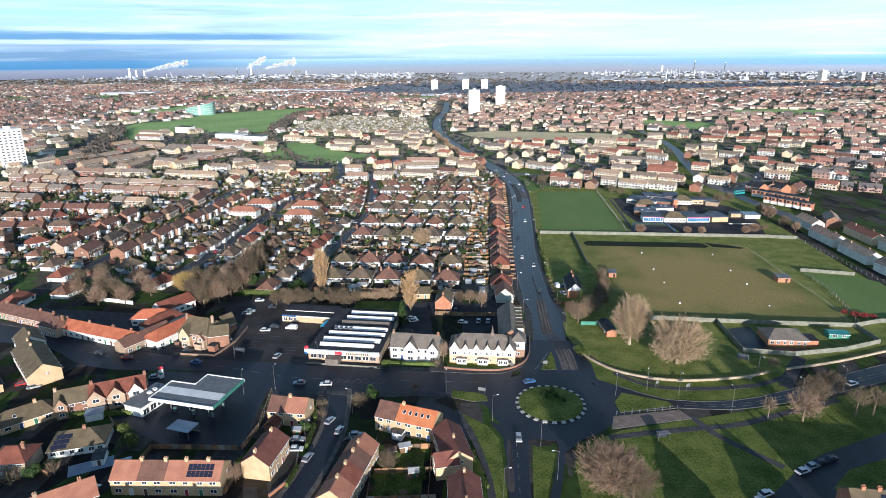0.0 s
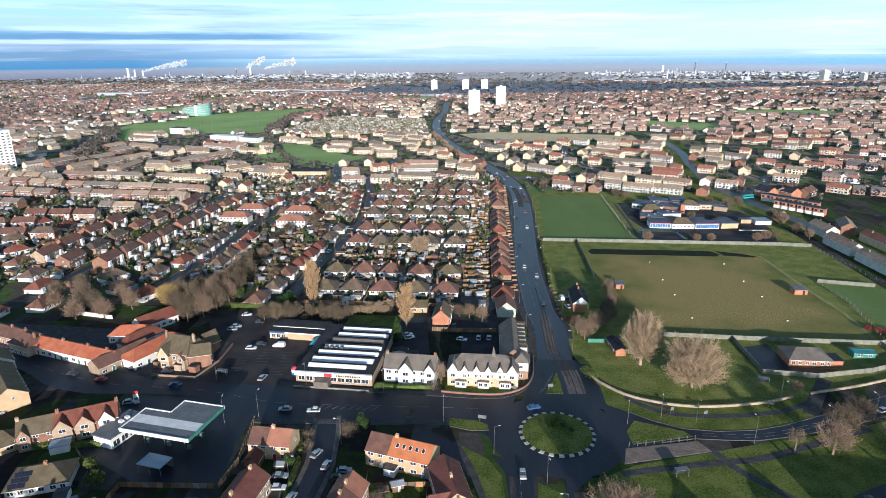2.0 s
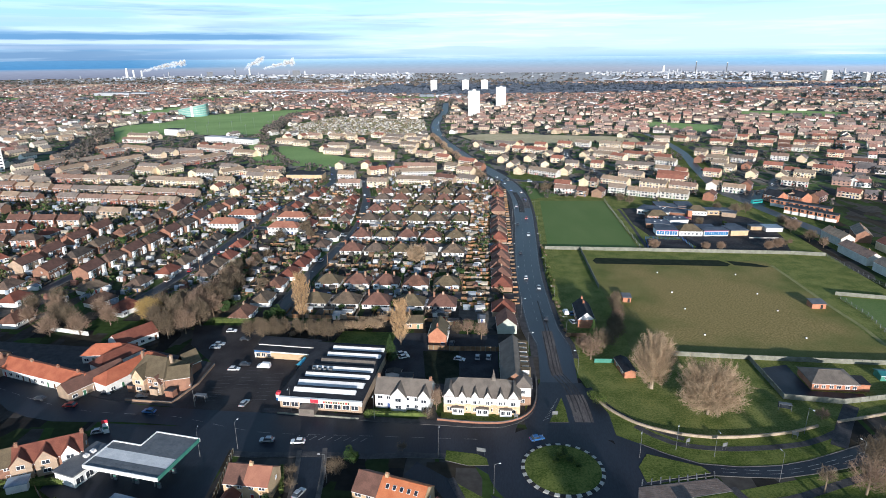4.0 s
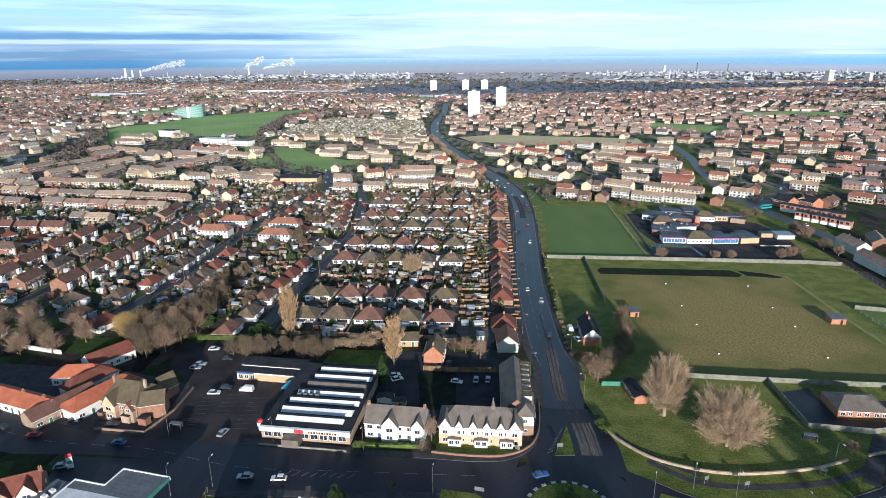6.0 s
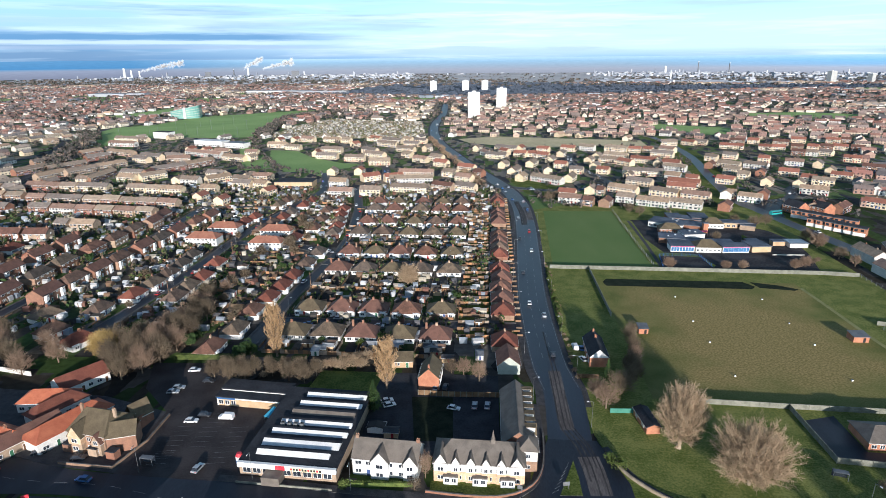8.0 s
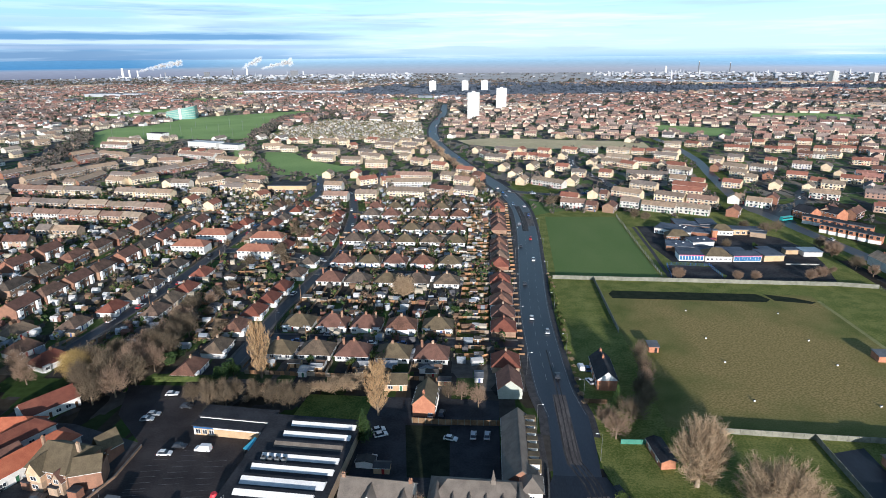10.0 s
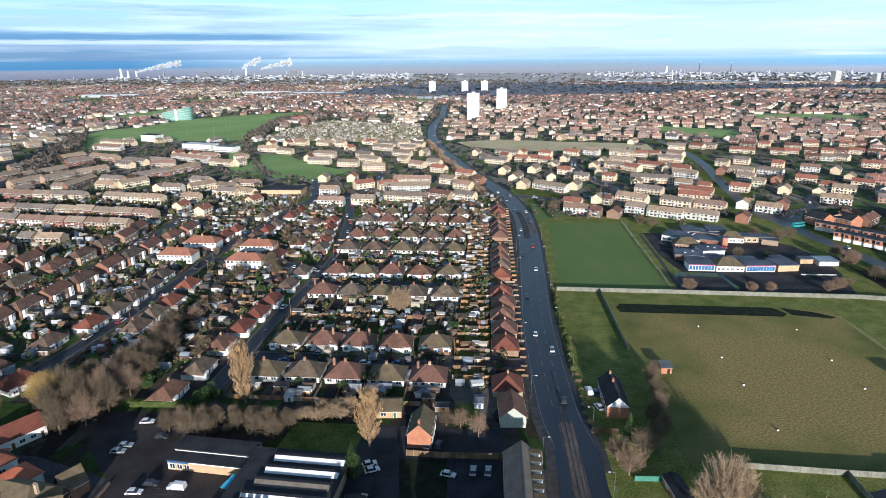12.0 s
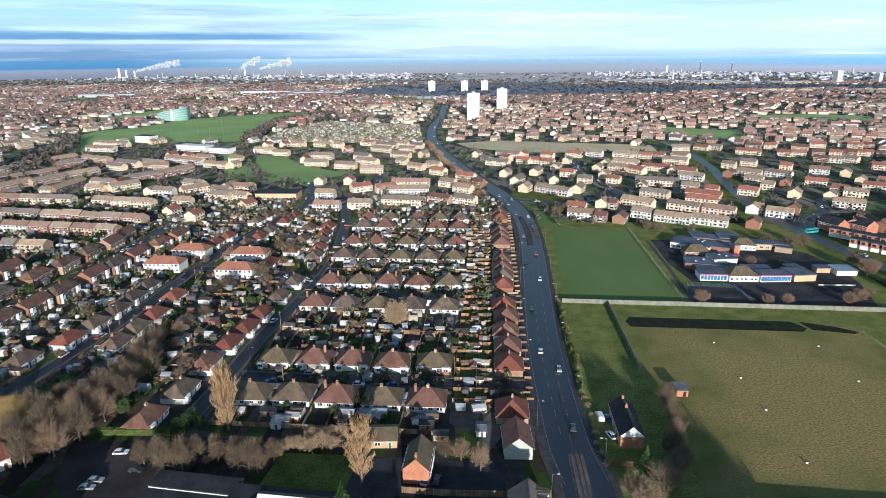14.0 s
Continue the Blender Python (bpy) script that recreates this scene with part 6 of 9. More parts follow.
# two storey terraces of the estates beyond the bungalows: place, turn, length, kind
ROWS = {
    "main_east": [(65, 538, -12, 18, "W"), (78, 530, -24, 8, "B"), (109, 542, -26, 14, "W"), (127, 530, -27, 24, "W"), (150, 524, -27, 23, "W"), (114, 576, -38, 25, "C"), (87, 573, 64, 12, "C"), (94, 568, -28, 6, "B"), (135, 608, -36, 23, "C"), (149, 657, -17, 37, "C"), (132, 640, 64, 12, "C"), (65, 558, -22, 14, "R"), (91, 528, 64, 12, "B"), (54, 619, -40, 33, "W"), (31, 627, 64, 12, "C")],
    "bend_east": [(26, 663, 69, 20, "C"), (46, 706, 67, 18, "C"), (58, 666, 92, 16, "C"), (75, 695, -25, 13, "R"), (68, 732, 68, 16, "C"), (84, 773, 68, 14, "C"), (16, 695, 65, 12, "C"), (9, 756, -27, 26, "C"), (-14, 813, 65, 12, "C"), (19, 786, -51, 14, "R"), (-3, 777, -68, 20, "W"), (22, 814, -30, 30, "C"), (76, 627, 68, 18, "C"), (87, 665, -20, 13, "C")],
    "red_court": [(37, 769, -24, 15, "R"), (51, 769, -26, 11, "R"), (62, 757, -29, 14, "R"), (66, 806, -29, 15, "R"), (97, 814, -28, 18, "R"), (121, 821, -32, 19, "W"), (155, 815, -30, 28, "C"), (175, 806, -25, 14, "R"), (190, 804, -33, 11, "R"), (143, 757, -31, 27, "C"), (130, 729, -31, 20, "C"), (145, 715, -53, 18, "R"), (167, 730, -33, 27, "R"), (113, 666, -27, 12, "R"), (122, 754, 61, 12, "C"), (109, 727, 61, 12, "C"), (109, 689, 61, 12, "C"), (39, 813, 61, 12, "R")],
    "right_rows": [(187, 683, -32, 22, "W"), (178, 710, 60, 12, "C"), (190, 707, -32, 18, "R"), (171, 634, -30, 14, "W"), (185, 623, -32, 11, "R"), (172, 604, -29, 27, "R"), (164, 584, -22, 23, "R"), (145, 565, -34, 23, "C"), (166, 552, -33, 22, "C"), (177, 519, 60, 12, "B"), (193, 560, 60, 12, "W"), (197, 560, -26, 6, "C"), (206, 547, -32, 17, "W"), (221, 559, 60, 12, "B"), (238, 642, -34, 10, "C"), (260, 658, 60, 12, "B")],
    "right_back": [(246, 701, -37, 22, "C"), (238, 670, -37, 15, "C"), (272, 698, -46, 23, "W"), (296, 737, -34, 11, "R"), (247, 613, 54, 12, "C"), (213, 619, -34, 15, "R"), (227, 699, 54, 12, "B"), (244, 746, -39, 13, "C"), (269, 760, -37, 15, "C"), (285, 657, -27, 17, "R"), (289, 627, -39, 12, "R"), (271, 606, 54, 12, "C"), (296, 616, -34, 17, "C"), (269, 577, -28, 21, "W"), (318, 717, -30, 17, "W"), (336, 705, 54, 12, "C"), (330, 670, 54, 12, "C"), (325, 641, -37, 17, "R")],
    "right_far": [(355, 787, -38, 14, "B"), (367, 783, -32, 13, "W"), (384, 784, -51, 14, "C"), (348, 822, -27, 15, "R"), (372, 827, -28, 13, "B"), (391, 828, -35, 12, "R"), (407, 829, -35, 13, "B"), (424, 830, -32, 16, "R"), (439, 822, -34, 13, "B"), (447, 891, -34, 16, "R"), (465, 895, -30, 12, "B"), (299, 837, -27, 27, "R"), (324, 885, -33, 17, "B"), (344, 884, -37, 13, "R"), (335, 827, -34, 14, "R"), (373, 872, -32, 18, "B"), (405, 894, -28, 17, "R"), (389, 741, -33, 16, "R")],
    "road_side": [(209, 372, 93, 26, "W"), (210, 340, 93, 26, "W"), (211, 308, 94, 24, "W"), (213, 278, 94, 24, "P"), (234, 378, 93, 28, "R"), (236, 345, 93, 28, "W"), (238, 310, 94, 26, "P"), (232, 412, 70, 20, "P"), (214, 404, 93, 20, "W")],
    "right_edge": [(243, 520, 49, 18, "B"), (258, 516, 44, 18, "B"), (232, 867, -19, 20, "C"), (258, 871, -50, 18, "R"), (274, 874, -33, 16, "C"), (198, 771, -33, 25, "C"), (214, 808, -50, 20, "C"), (178, 728, -37, 6, "C"), (291, 531, -45, 15, "R"), (326, 589, -42, 21, "C"), (382, 685, -37, 25, "B")],
    "left_pairs": [(-368, 523, -8, 17, "P"), (-351, 522, -8, 17, "P"), (-334, 520, -8, 17, "P"), (-316, 518, -8, 16, "P"), (-300, 517, -8, 16, "P"), (-282, 513, -10, 17, "P"), (-266, 511, -8, 16, "P"), (-249, 509, -10, 17, "P"), (-301, 486, -8, 16, "P"), (-285, 485, -8, 15, "P"), (-268, 483, -9, 17, "P"), (-253, 482, -9, 17, "P"), (-320, 488, -6, 20, "W"), (-340, 490, -7, 18, "P"), (-371, 567, -7, 16, "C"), (-349, 567, -5, 31, "C"), (-397, 570, -8, 35, "P"), (-290, 445, -6, 10, "P"), (-275, 445, -1, 17, "P")],
    "left_long": [(-305, 562, -7, 18, "C"), (-289, 561, -7, 13, "C"), (-272, 559, -8, 20, "C"), (-241, 563, -7, 15, "C"), (-354, 637, -10, 25, "C"), (-336, 634, 82, 12, "B"), (-289, 603, 82, 12, "C"), (-276, 600, -7, 18, "W"), (-254, 609, 52, 24, "C"), (-266, 633, -14, 20, "C"), (-230, 608, -12, 18, "C"), (-220, 585, -11, 18, "C"), (-325, 621, 59, 26, "C"), (-343, 609, -13, 19, "C"), (-381, 600, -2, 11, "C"), (-235, 534, 82, 12, "R"), (-212, 522, 82, 12, "R")],
    "left_diag": [(-497, 703, 69, 28, "P"), (-448, 671, 71, 43, "P"), (-416, 647, 73, 34, "P"), (-405, 681, 65, 33, "P"), (-378, 621, 93, 46, "P"), (-331, 663, 58, 37, "P"), (-314, 696, 64, 35, "P"), (-350, 722, 17, 25, "P"), (-472, 648, 73, 34, "P"), (-430, 622, 78, 33, "P"), (-498, 732, -20, 20, "C"), (-486, 769, 72, 29, "P"), (-455, 733, 65, 27, "P"), (-446, 768, -23, 46, "P"), (-392, 719, -22, 23, "C"), (-406, 589, 60, 13, "P")],
    "school_side": [(-492, 847, -12, 43, "W"), (-507, 894, -15, 58, "C"), (-391, 738, -21, 33, "C"), (-364, 741, -20, 29, "C"), (-372, 796, 70, 12, "R"), (-350, 792, 70, 12, "R"), (-339, 762, -25, 60, "W"), (-323, 777, -20, 23, "C"), (-290, 734, -21, 32, "C"), (-612, 870, 66, 17, "P"), (-541, 847, 86, 19, "P")],
    "beck_side": [(-275, 837, -9, 27, "C"), (-248, 819, -11, 20, "C"), (-186, 749, -10, 26, "C"), (-192, 794, -11, 27, "C"), (-150, 733, -10, 23, "C"), (-204, 769, 86, 12, "R"), (-155, 652, 86, 12, "C"), (-135, 595, -5, 16, "W"), (-123, 555, -3, 20, "W"), (-99, 561, -4, 18, "C"), (-67, 574, -7, 34, "C"), (-71, 612, 5, 40, "W"), (-70, 644, -2, 34, "C"), (-118, 710, 2, 23, "C"), (-128, 654, 86, 12, "R"), (-111, 622, 38, 18, "R"), (-89, 621, 27, 18, "R")],
    "centre": [(-94, 760, -31, 13, "C"), (-102, 806, -26, 25, "C"), (-100, 852, -24, 22, "C"), (-76, 810, 60, 12, "C"), (-75, 728, -30, 18, "C"), (-58, 738, -31, 17, "C"), (-50, 702, -34, 17, "R"), (-39, 583, -27, 20, "B"), (-19, 580, -27, 19, "C"), (-37, 645, -29, 15, "C"), (-22, 675, -31, 19, "R"), (-22, 621, -30, 17, "C"), (-9, 645, -34, 10, "B"), (-132, 759, -30, 28, "C"), (-132, 851, -29, 30, "C"), (-174, 845, 60, 12, "R"), (-144, 791, -31, 22, "C")],
    "centre_far": [(-288, 884, 69, 12, "R"), (-268, 891, 69, 12, "R"), (-251, 895, -23, 21, "C"), (-216, 891, -21, 27, "C"), (-194, 884, -21, 13, "C"), (-159, 905, -20, 17, "R"), (-131, 882, -20, 29, "C"), (-111, 895, -22, 13, "C"), (-92, 883, -24, 18, "C"), (-271, 736, 69, 12, "C"), (-284, 772, -10, 16, "C"), (-228, 621, 69, 12, "C"), (-214, 619, -2, 19, "C"), (-206, 587, -22, 21, "C"), (-186, 556, 69, 12, "R")],
}
CREAMWALL = surface("cream_wall", (0.60, 0.47, 0.31), (0.72, 0.60, 0.43), 0.4, 0.9, fine=3.0, vary=0.14)
WEATHERED = surface("weathered_render", (0.52, 0.50, 0.46), (0.68, 0.66, 0.61), 0.35, 0.88, fine=2.5, vary=0.12)
BUFFROOF = surface("buff_brown_tiles", (0.72, 0.72, 0.72), (1.15, 1.12, 1.1), 0.4, 0.88, bump=0.3, fine=3.0, vary=0.2, ramp=[(0.33, 0.265, 0.20), (0.27, 0.215, 0.17), (0.24, 0.205, 0.18), (0.37, 0.275, 0.195), (0.30, 0.20, 0.155)])
TILERED = surface("red_estate_tiles", (0.25, 0.105, 0.075), (0.34, 0.145, 0.10), 0.4, 0.88, bump=0.3, fine=3.0, vary=0.2)
ROW_KINDS = {
    "W": (WEATHERED, BUFFROOF, PALEGREEN, "white rendered terrace with a weathered grey brown roof"),
    "C": (CREAMWALL, BUFFROOF, RENDER, "cream brick terrace with a sunlit brown tiled roof"),
    "B": (BRICK, BROWNROOF, RENDER, "brown brick house with a dark tiled roof"),
    "R": (CREAMWALL, TILERED, RENDER, "cream brick terrace with a red tiled roof"),
    "P": (BRICK, BUFFROOF, RENDER, "pale brown brick terrace with a weathered tiled roof"),
}
rr = random.Random(4)
ROW_MESHES = {}


def row_openings(L, W, panel, both):
    """The small windows, doors and spandrel panels of one terrace, too small to tell apart."""
    q = Shape()
    n = max(2, round(L / 5.2))
    for side in (-1, 1) if both else (-1,):
        y = side * (W / 2)
        for k in range(n):
            c = -L / 2 + (k + 0.5) * L / n
            fl = 1 if k % 2 else -1
            for dx, w, z, h in ((-1.1 * fl, 1.9, 0.9, 1.3), (-1.1 * fl, 1.7, 3.3, 1.2), (1.5 * fl, 1.0, 3.4, 1.0), (1.4 * fl, 0.95, 0.1, 2.0)):
                q.box(c + dx - w / 2 - 0.1, c + dx + w / 2 + 0.1, min(y, y + side * 0.05), max(y, y + side * 0.05), z - 0.1, z + h + 0.1, WHITE)
                q.box(c + dx - w / 2, c + dx + w / 2, min(y, y + side * 0.09), max(y, y + side * 0.09), z, z + h, DOOR if z < 0.5 else GLASS)
            if k % 3 == 1:
                q.box(c - 1.1 * fl - 1.1, c - 1.1 * fl + 1.1, min(y, y + side * 0.04), max(y, y + side * 0.04), 2.35, 3.15, panel)
            if side < 0 and k % 2:
                q.box(c + 1.4 * fl - 1.1, c + 1.4 * fl + 1.1, y - 1.1, y, 2.15, 2.3, FELT)
    return q.mesh("glazing")


def row_house(x, y, rot, L, kind):
    wall, roof, panel, label = ROW_KINDS[kind]
    W = 8.4
    v = rr.randrange(3)
    key = (L, kind, v)
    if key not in ROW_MESHES:
        e, rg = 4.9 + 0.12 * v, 7.4 + 0.25 * v
        ROW_MESHES[key] = (wall_shape(L, W, e, rg, True, wall).mesh("wall"), roof_shape(L, W, e, rg, 0, roof, 0.35).mesh("roof"), row_openings(L, W, panel, v == 1), chimney_shape(rg - 0.9, rg + 0.8, BRICK).mesh("chimney"))
    wm_, rm_, om_, cm_ = ROW_MESHES[key]
    h = thing("terraced_house", label, "house", pose(x, y, 0, 0, 0, rot), "estate terraces")
    part("wall", wm_, h)
    part("roof", rm_, h)
    tagged(part("glazing", om_, h), kind="stuff")
    n = 1 if L < 18 else 2 if L < 34 else 3
    for k in range(n):
        part("chimney", cm_, h).matrix_basis = pose(-L / 2 + (k + 0.5) * L / n + rr.uniform(-1, 1), rr.choice((0.0, 0.0, 1.2)), -0.3)
    return h


for group in ROWS.values():
    for x, y, rot, L, k in group:
        row_house(x, y, rot, L, k)
for y, x0, n in ((452, -372, 4), (491, -374, 4), (530, -392, 4), (560, -420, 4)):
    for k in range(n):
        row_house(x0 - k * 18.6, y + k * 2.6, -8, 16, "P")


# ---- the town beyond: joined rows of houses, woods and sheds ----
def inside(x, y, poly):
    r = False
    for (x0, y0), (x1, y1) in zip(poly, poly[1:] + poly[:1]):
        if (y0 > y) != (y1 > y) and x < (x1 - x0) * (y - y0) / (y1 - y0) + x0:
            r = not r
    return r


KEEP_OPEN = [GRASS_AREAS[k] for k in ("big_green", "small_green", "right_green", "strip_green", "far_strip")]
BUILT = [(-332, 480), (-505, 700), (-650, 870), (-520, 905), (-90, 912), (-50, 935), (215, 905), (490, 905), (365, 700), (240, 500), (30, 480)]
KEEP_OPEN += [BUILT, [(-44, 927), (11, 957), (101, 935), (207, 915), (203, 860), (133, 864), (90, 845), (23, 857), (-26, 885)], [(-400, 200), (320, 200), (320, 505), (-470, 545)]]
KEEP_OPEN += [[(-660, 1200), (-560, 1200), (-560, 1290), (-660, 1290)], [(-560, 2060), (-120, 1900), (420, 2000), (900, 2250), (1500, 2350), (1500, 2560), (700, 2640), (0, 2900), (-420, 2760)]]
ALLOTMENTS = [(-333, 947), (-331, 1070), (-308, 1221), (-121, 1162), (-97, 980), (-105, 926), (-231, 936)]
KEEP_OPEN.append(ALLOTMENTS)
KEEP_LINES = [MAIN, RIGHT_ROAD]


def free(x, y, margin=16):
    if any(inside(x, y, p) for p in KEEP_OPEN):
        return False
    return all((x - a) ** 2 + (y - b) ** 2 > (margin + 6) ** 2 for ln in KEEP_LINES for a, b in ln)


# house colours, paled to carry the haze of the distance
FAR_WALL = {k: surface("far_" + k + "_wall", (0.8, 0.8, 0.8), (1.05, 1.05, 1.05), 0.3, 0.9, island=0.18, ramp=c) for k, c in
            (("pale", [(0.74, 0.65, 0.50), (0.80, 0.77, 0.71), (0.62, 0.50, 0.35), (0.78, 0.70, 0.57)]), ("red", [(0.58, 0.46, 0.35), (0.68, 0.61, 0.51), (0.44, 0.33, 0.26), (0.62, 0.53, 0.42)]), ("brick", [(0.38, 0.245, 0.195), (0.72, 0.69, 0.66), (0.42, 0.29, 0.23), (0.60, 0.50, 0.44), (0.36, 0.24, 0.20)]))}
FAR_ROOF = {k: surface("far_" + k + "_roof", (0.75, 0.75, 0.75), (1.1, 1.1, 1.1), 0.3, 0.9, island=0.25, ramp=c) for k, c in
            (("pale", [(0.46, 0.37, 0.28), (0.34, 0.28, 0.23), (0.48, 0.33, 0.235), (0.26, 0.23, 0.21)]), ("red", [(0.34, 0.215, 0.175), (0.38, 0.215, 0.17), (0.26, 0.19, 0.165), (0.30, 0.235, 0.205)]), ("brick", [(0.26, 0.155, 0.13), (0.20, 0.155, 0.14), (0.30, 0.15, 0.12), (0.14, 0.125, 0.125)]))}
FAR = {k: (Shape(), Shape(), Shape()) for k in FAR_WALL}


def far_house(key, x, y, rot, L, W, e, r, detail):
    ws, rs, gs = FAR[key]
    c, sn = math.cos(rot), math.sin(rot)

    def at(u, v, z):
        return (x + c * u - sn * v, y + sn * u + c * v, z)
    a, b = L / 2, W / 2
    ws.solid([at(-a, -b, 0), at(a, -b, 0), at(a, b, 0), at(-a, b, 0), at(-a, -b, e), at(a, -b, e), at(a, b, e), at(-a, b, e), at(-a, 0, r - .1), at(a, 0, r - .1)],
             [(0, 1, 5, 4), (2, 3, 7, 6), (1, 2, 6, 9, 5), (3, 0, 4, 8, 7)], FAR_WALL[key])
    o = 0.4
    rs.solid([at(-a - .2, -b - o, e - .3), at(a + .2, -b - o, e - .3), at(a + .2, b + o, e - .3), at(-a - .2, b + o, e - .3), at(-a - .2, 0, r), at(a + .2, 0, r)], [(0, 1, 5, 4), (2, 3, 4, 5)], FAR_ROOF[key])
    if detail:
        n = max(2, int(L / 3.2))
        for k in range(n):
            u = -a + (k + 0.5) * L / n
            for z in (0.9, 3.4):
                gs.face([at(u - .6, -b - .04, z), at(u + .6, -b - .04, z), at(u + .6, -b - .04, z + 1.2), at(u - .6, -b - .04, z + 1.2)], GLASS)
        if rng.random() < 0.7:
            u = rng.uniform(-a, a) * 0.7
            rs.solid([at(u + i, j, z) for z in (r - .5, r + 1.1) for i, j in ((-.5, -.4), (.5, -.4), (.5, .4), (-.5, .4))], [(0, 1, 5, 4), (1, 2, 6, 5), (2, 3, 7, 6), (3, 0, 4, 7), (4, 5, 6, 7)], FAR_ROOF[key])


BLOCK = 150
TREE_SPOTS = []
PARKS = []
y = 500.0
while y < 2750:
    x = -0.86 * y - 200
    while x < 0.80 * y + 260:
        left = x < -40
        if y < 1000:
            ang = rng.choice((68, 72, 65, -18, 75) if left else (-30, -26, -34, 60))
        else:
            ang = rng.choice((-20, -14, -26, -8, -30, 4, 62)) if not left else rng.choice((0, -8, -14, 8, -20, 15, 70))
        key = "pale" if (y < 950 or (-500 < x < 150 and y < 1500)) and rng.random() < 0.86 else "brick"
        if x < (-420 if y > 880 else -720) or x > 60:
            key = "brick" if rng.random() < 0.75 else "pale"
        if -130 < x < 330 and 900 < y < 1300:
            ang, key = rng.choice((-12, -10, -14)), "red"
        elif x >= 300 and y < 1400:
            ang, key = rng.choice((-20, -16, -24, -12)), "red" if rng.random() < 0.7 else "brick"
        ca, sa = math.cos(radians(ang)), math.sin(radians(ang))
        gap = rng.uniform(34, 48)
        gap = gap * 0.95 if x < 60 and y < 1000 else gap
        park = (y > 900 or x < 0) and y > 640 and rng.random() < 0.06
        if park:
            PARKS.append((x, y))
        v = -BLOCK / 2
        while v < BLOCK / 2:
            u = -BLOCK / 2 + rng.uniform(0, 8)
            while u < BLOCK / 2:
                L = rng.uniform(9, 24) if key == "pale" else rng.uniform(8, 17)
                hx, hy = x + BLOCK / 2 + ca * (u + L / 2) - sa * v, y + BLOCK / 2 + sa * (u + L / 2) + ca * v
                if not park and free(hx, hy) and rng.random() < 0.9:
                    far_house(key, hx, hy, radians(ang + (90 if rng.random() < 0.07 else 0)), L, rng.uniform(8, 9.6), rng.uniform(3.9, 4.5), rng.uniform(6.6, 7.6), hy < 1150)
                elif free(hx, hy) and rng.random() < (0.5 if park else 0.3):
                    TREE_SPOTS.append((hx, hy))
                if free(hx, hy, 4):
                    for _ in range(rng.choice((0, 0, 1, 1))):
                        TREE_SPOTS.append((hx + rng.uniform(-L, L) * 0.6, hy - rng.uniform(8, 22)))
                u += L + rng.choice((3, 4, 6, 10, 16, 22))
            v += gap * rng.choice((0.75, 1.0, 1.15))
        x += BLOCK + 6
    y += BLOCK + 4
s = Shape()
for x, y in PARKS:
    slab([(x + 8, y + 6), (x + BLOCK - 10, y + 2), (x + BLOCK, y + BLOCK - 12), (x, y + BLOCK - 4)], 0, 0.016, MEADOW, s)
structure("grass_far_parks", s, "small greens between the far estates")
for k, (ws, rs, gs) in FAR.items():
    stuff("far_house_walls", ws, {"pale": "cream house walls of the far estates", "red": "pinkish brick walls of the far terraces", "brick": "brick house walls of the far estates"}[k], "houses")
    stuff("far_house_roofs", rs, {"pale": "brown tiled roofs of the far estates", "red": "pinkish red tiled roofs of the far terraces", "brick": "dark red tiled roofs of the far estates"}[k], "houses")
    stuff("far_house_windows", gs, "small dark windows of the far estates", "windows")


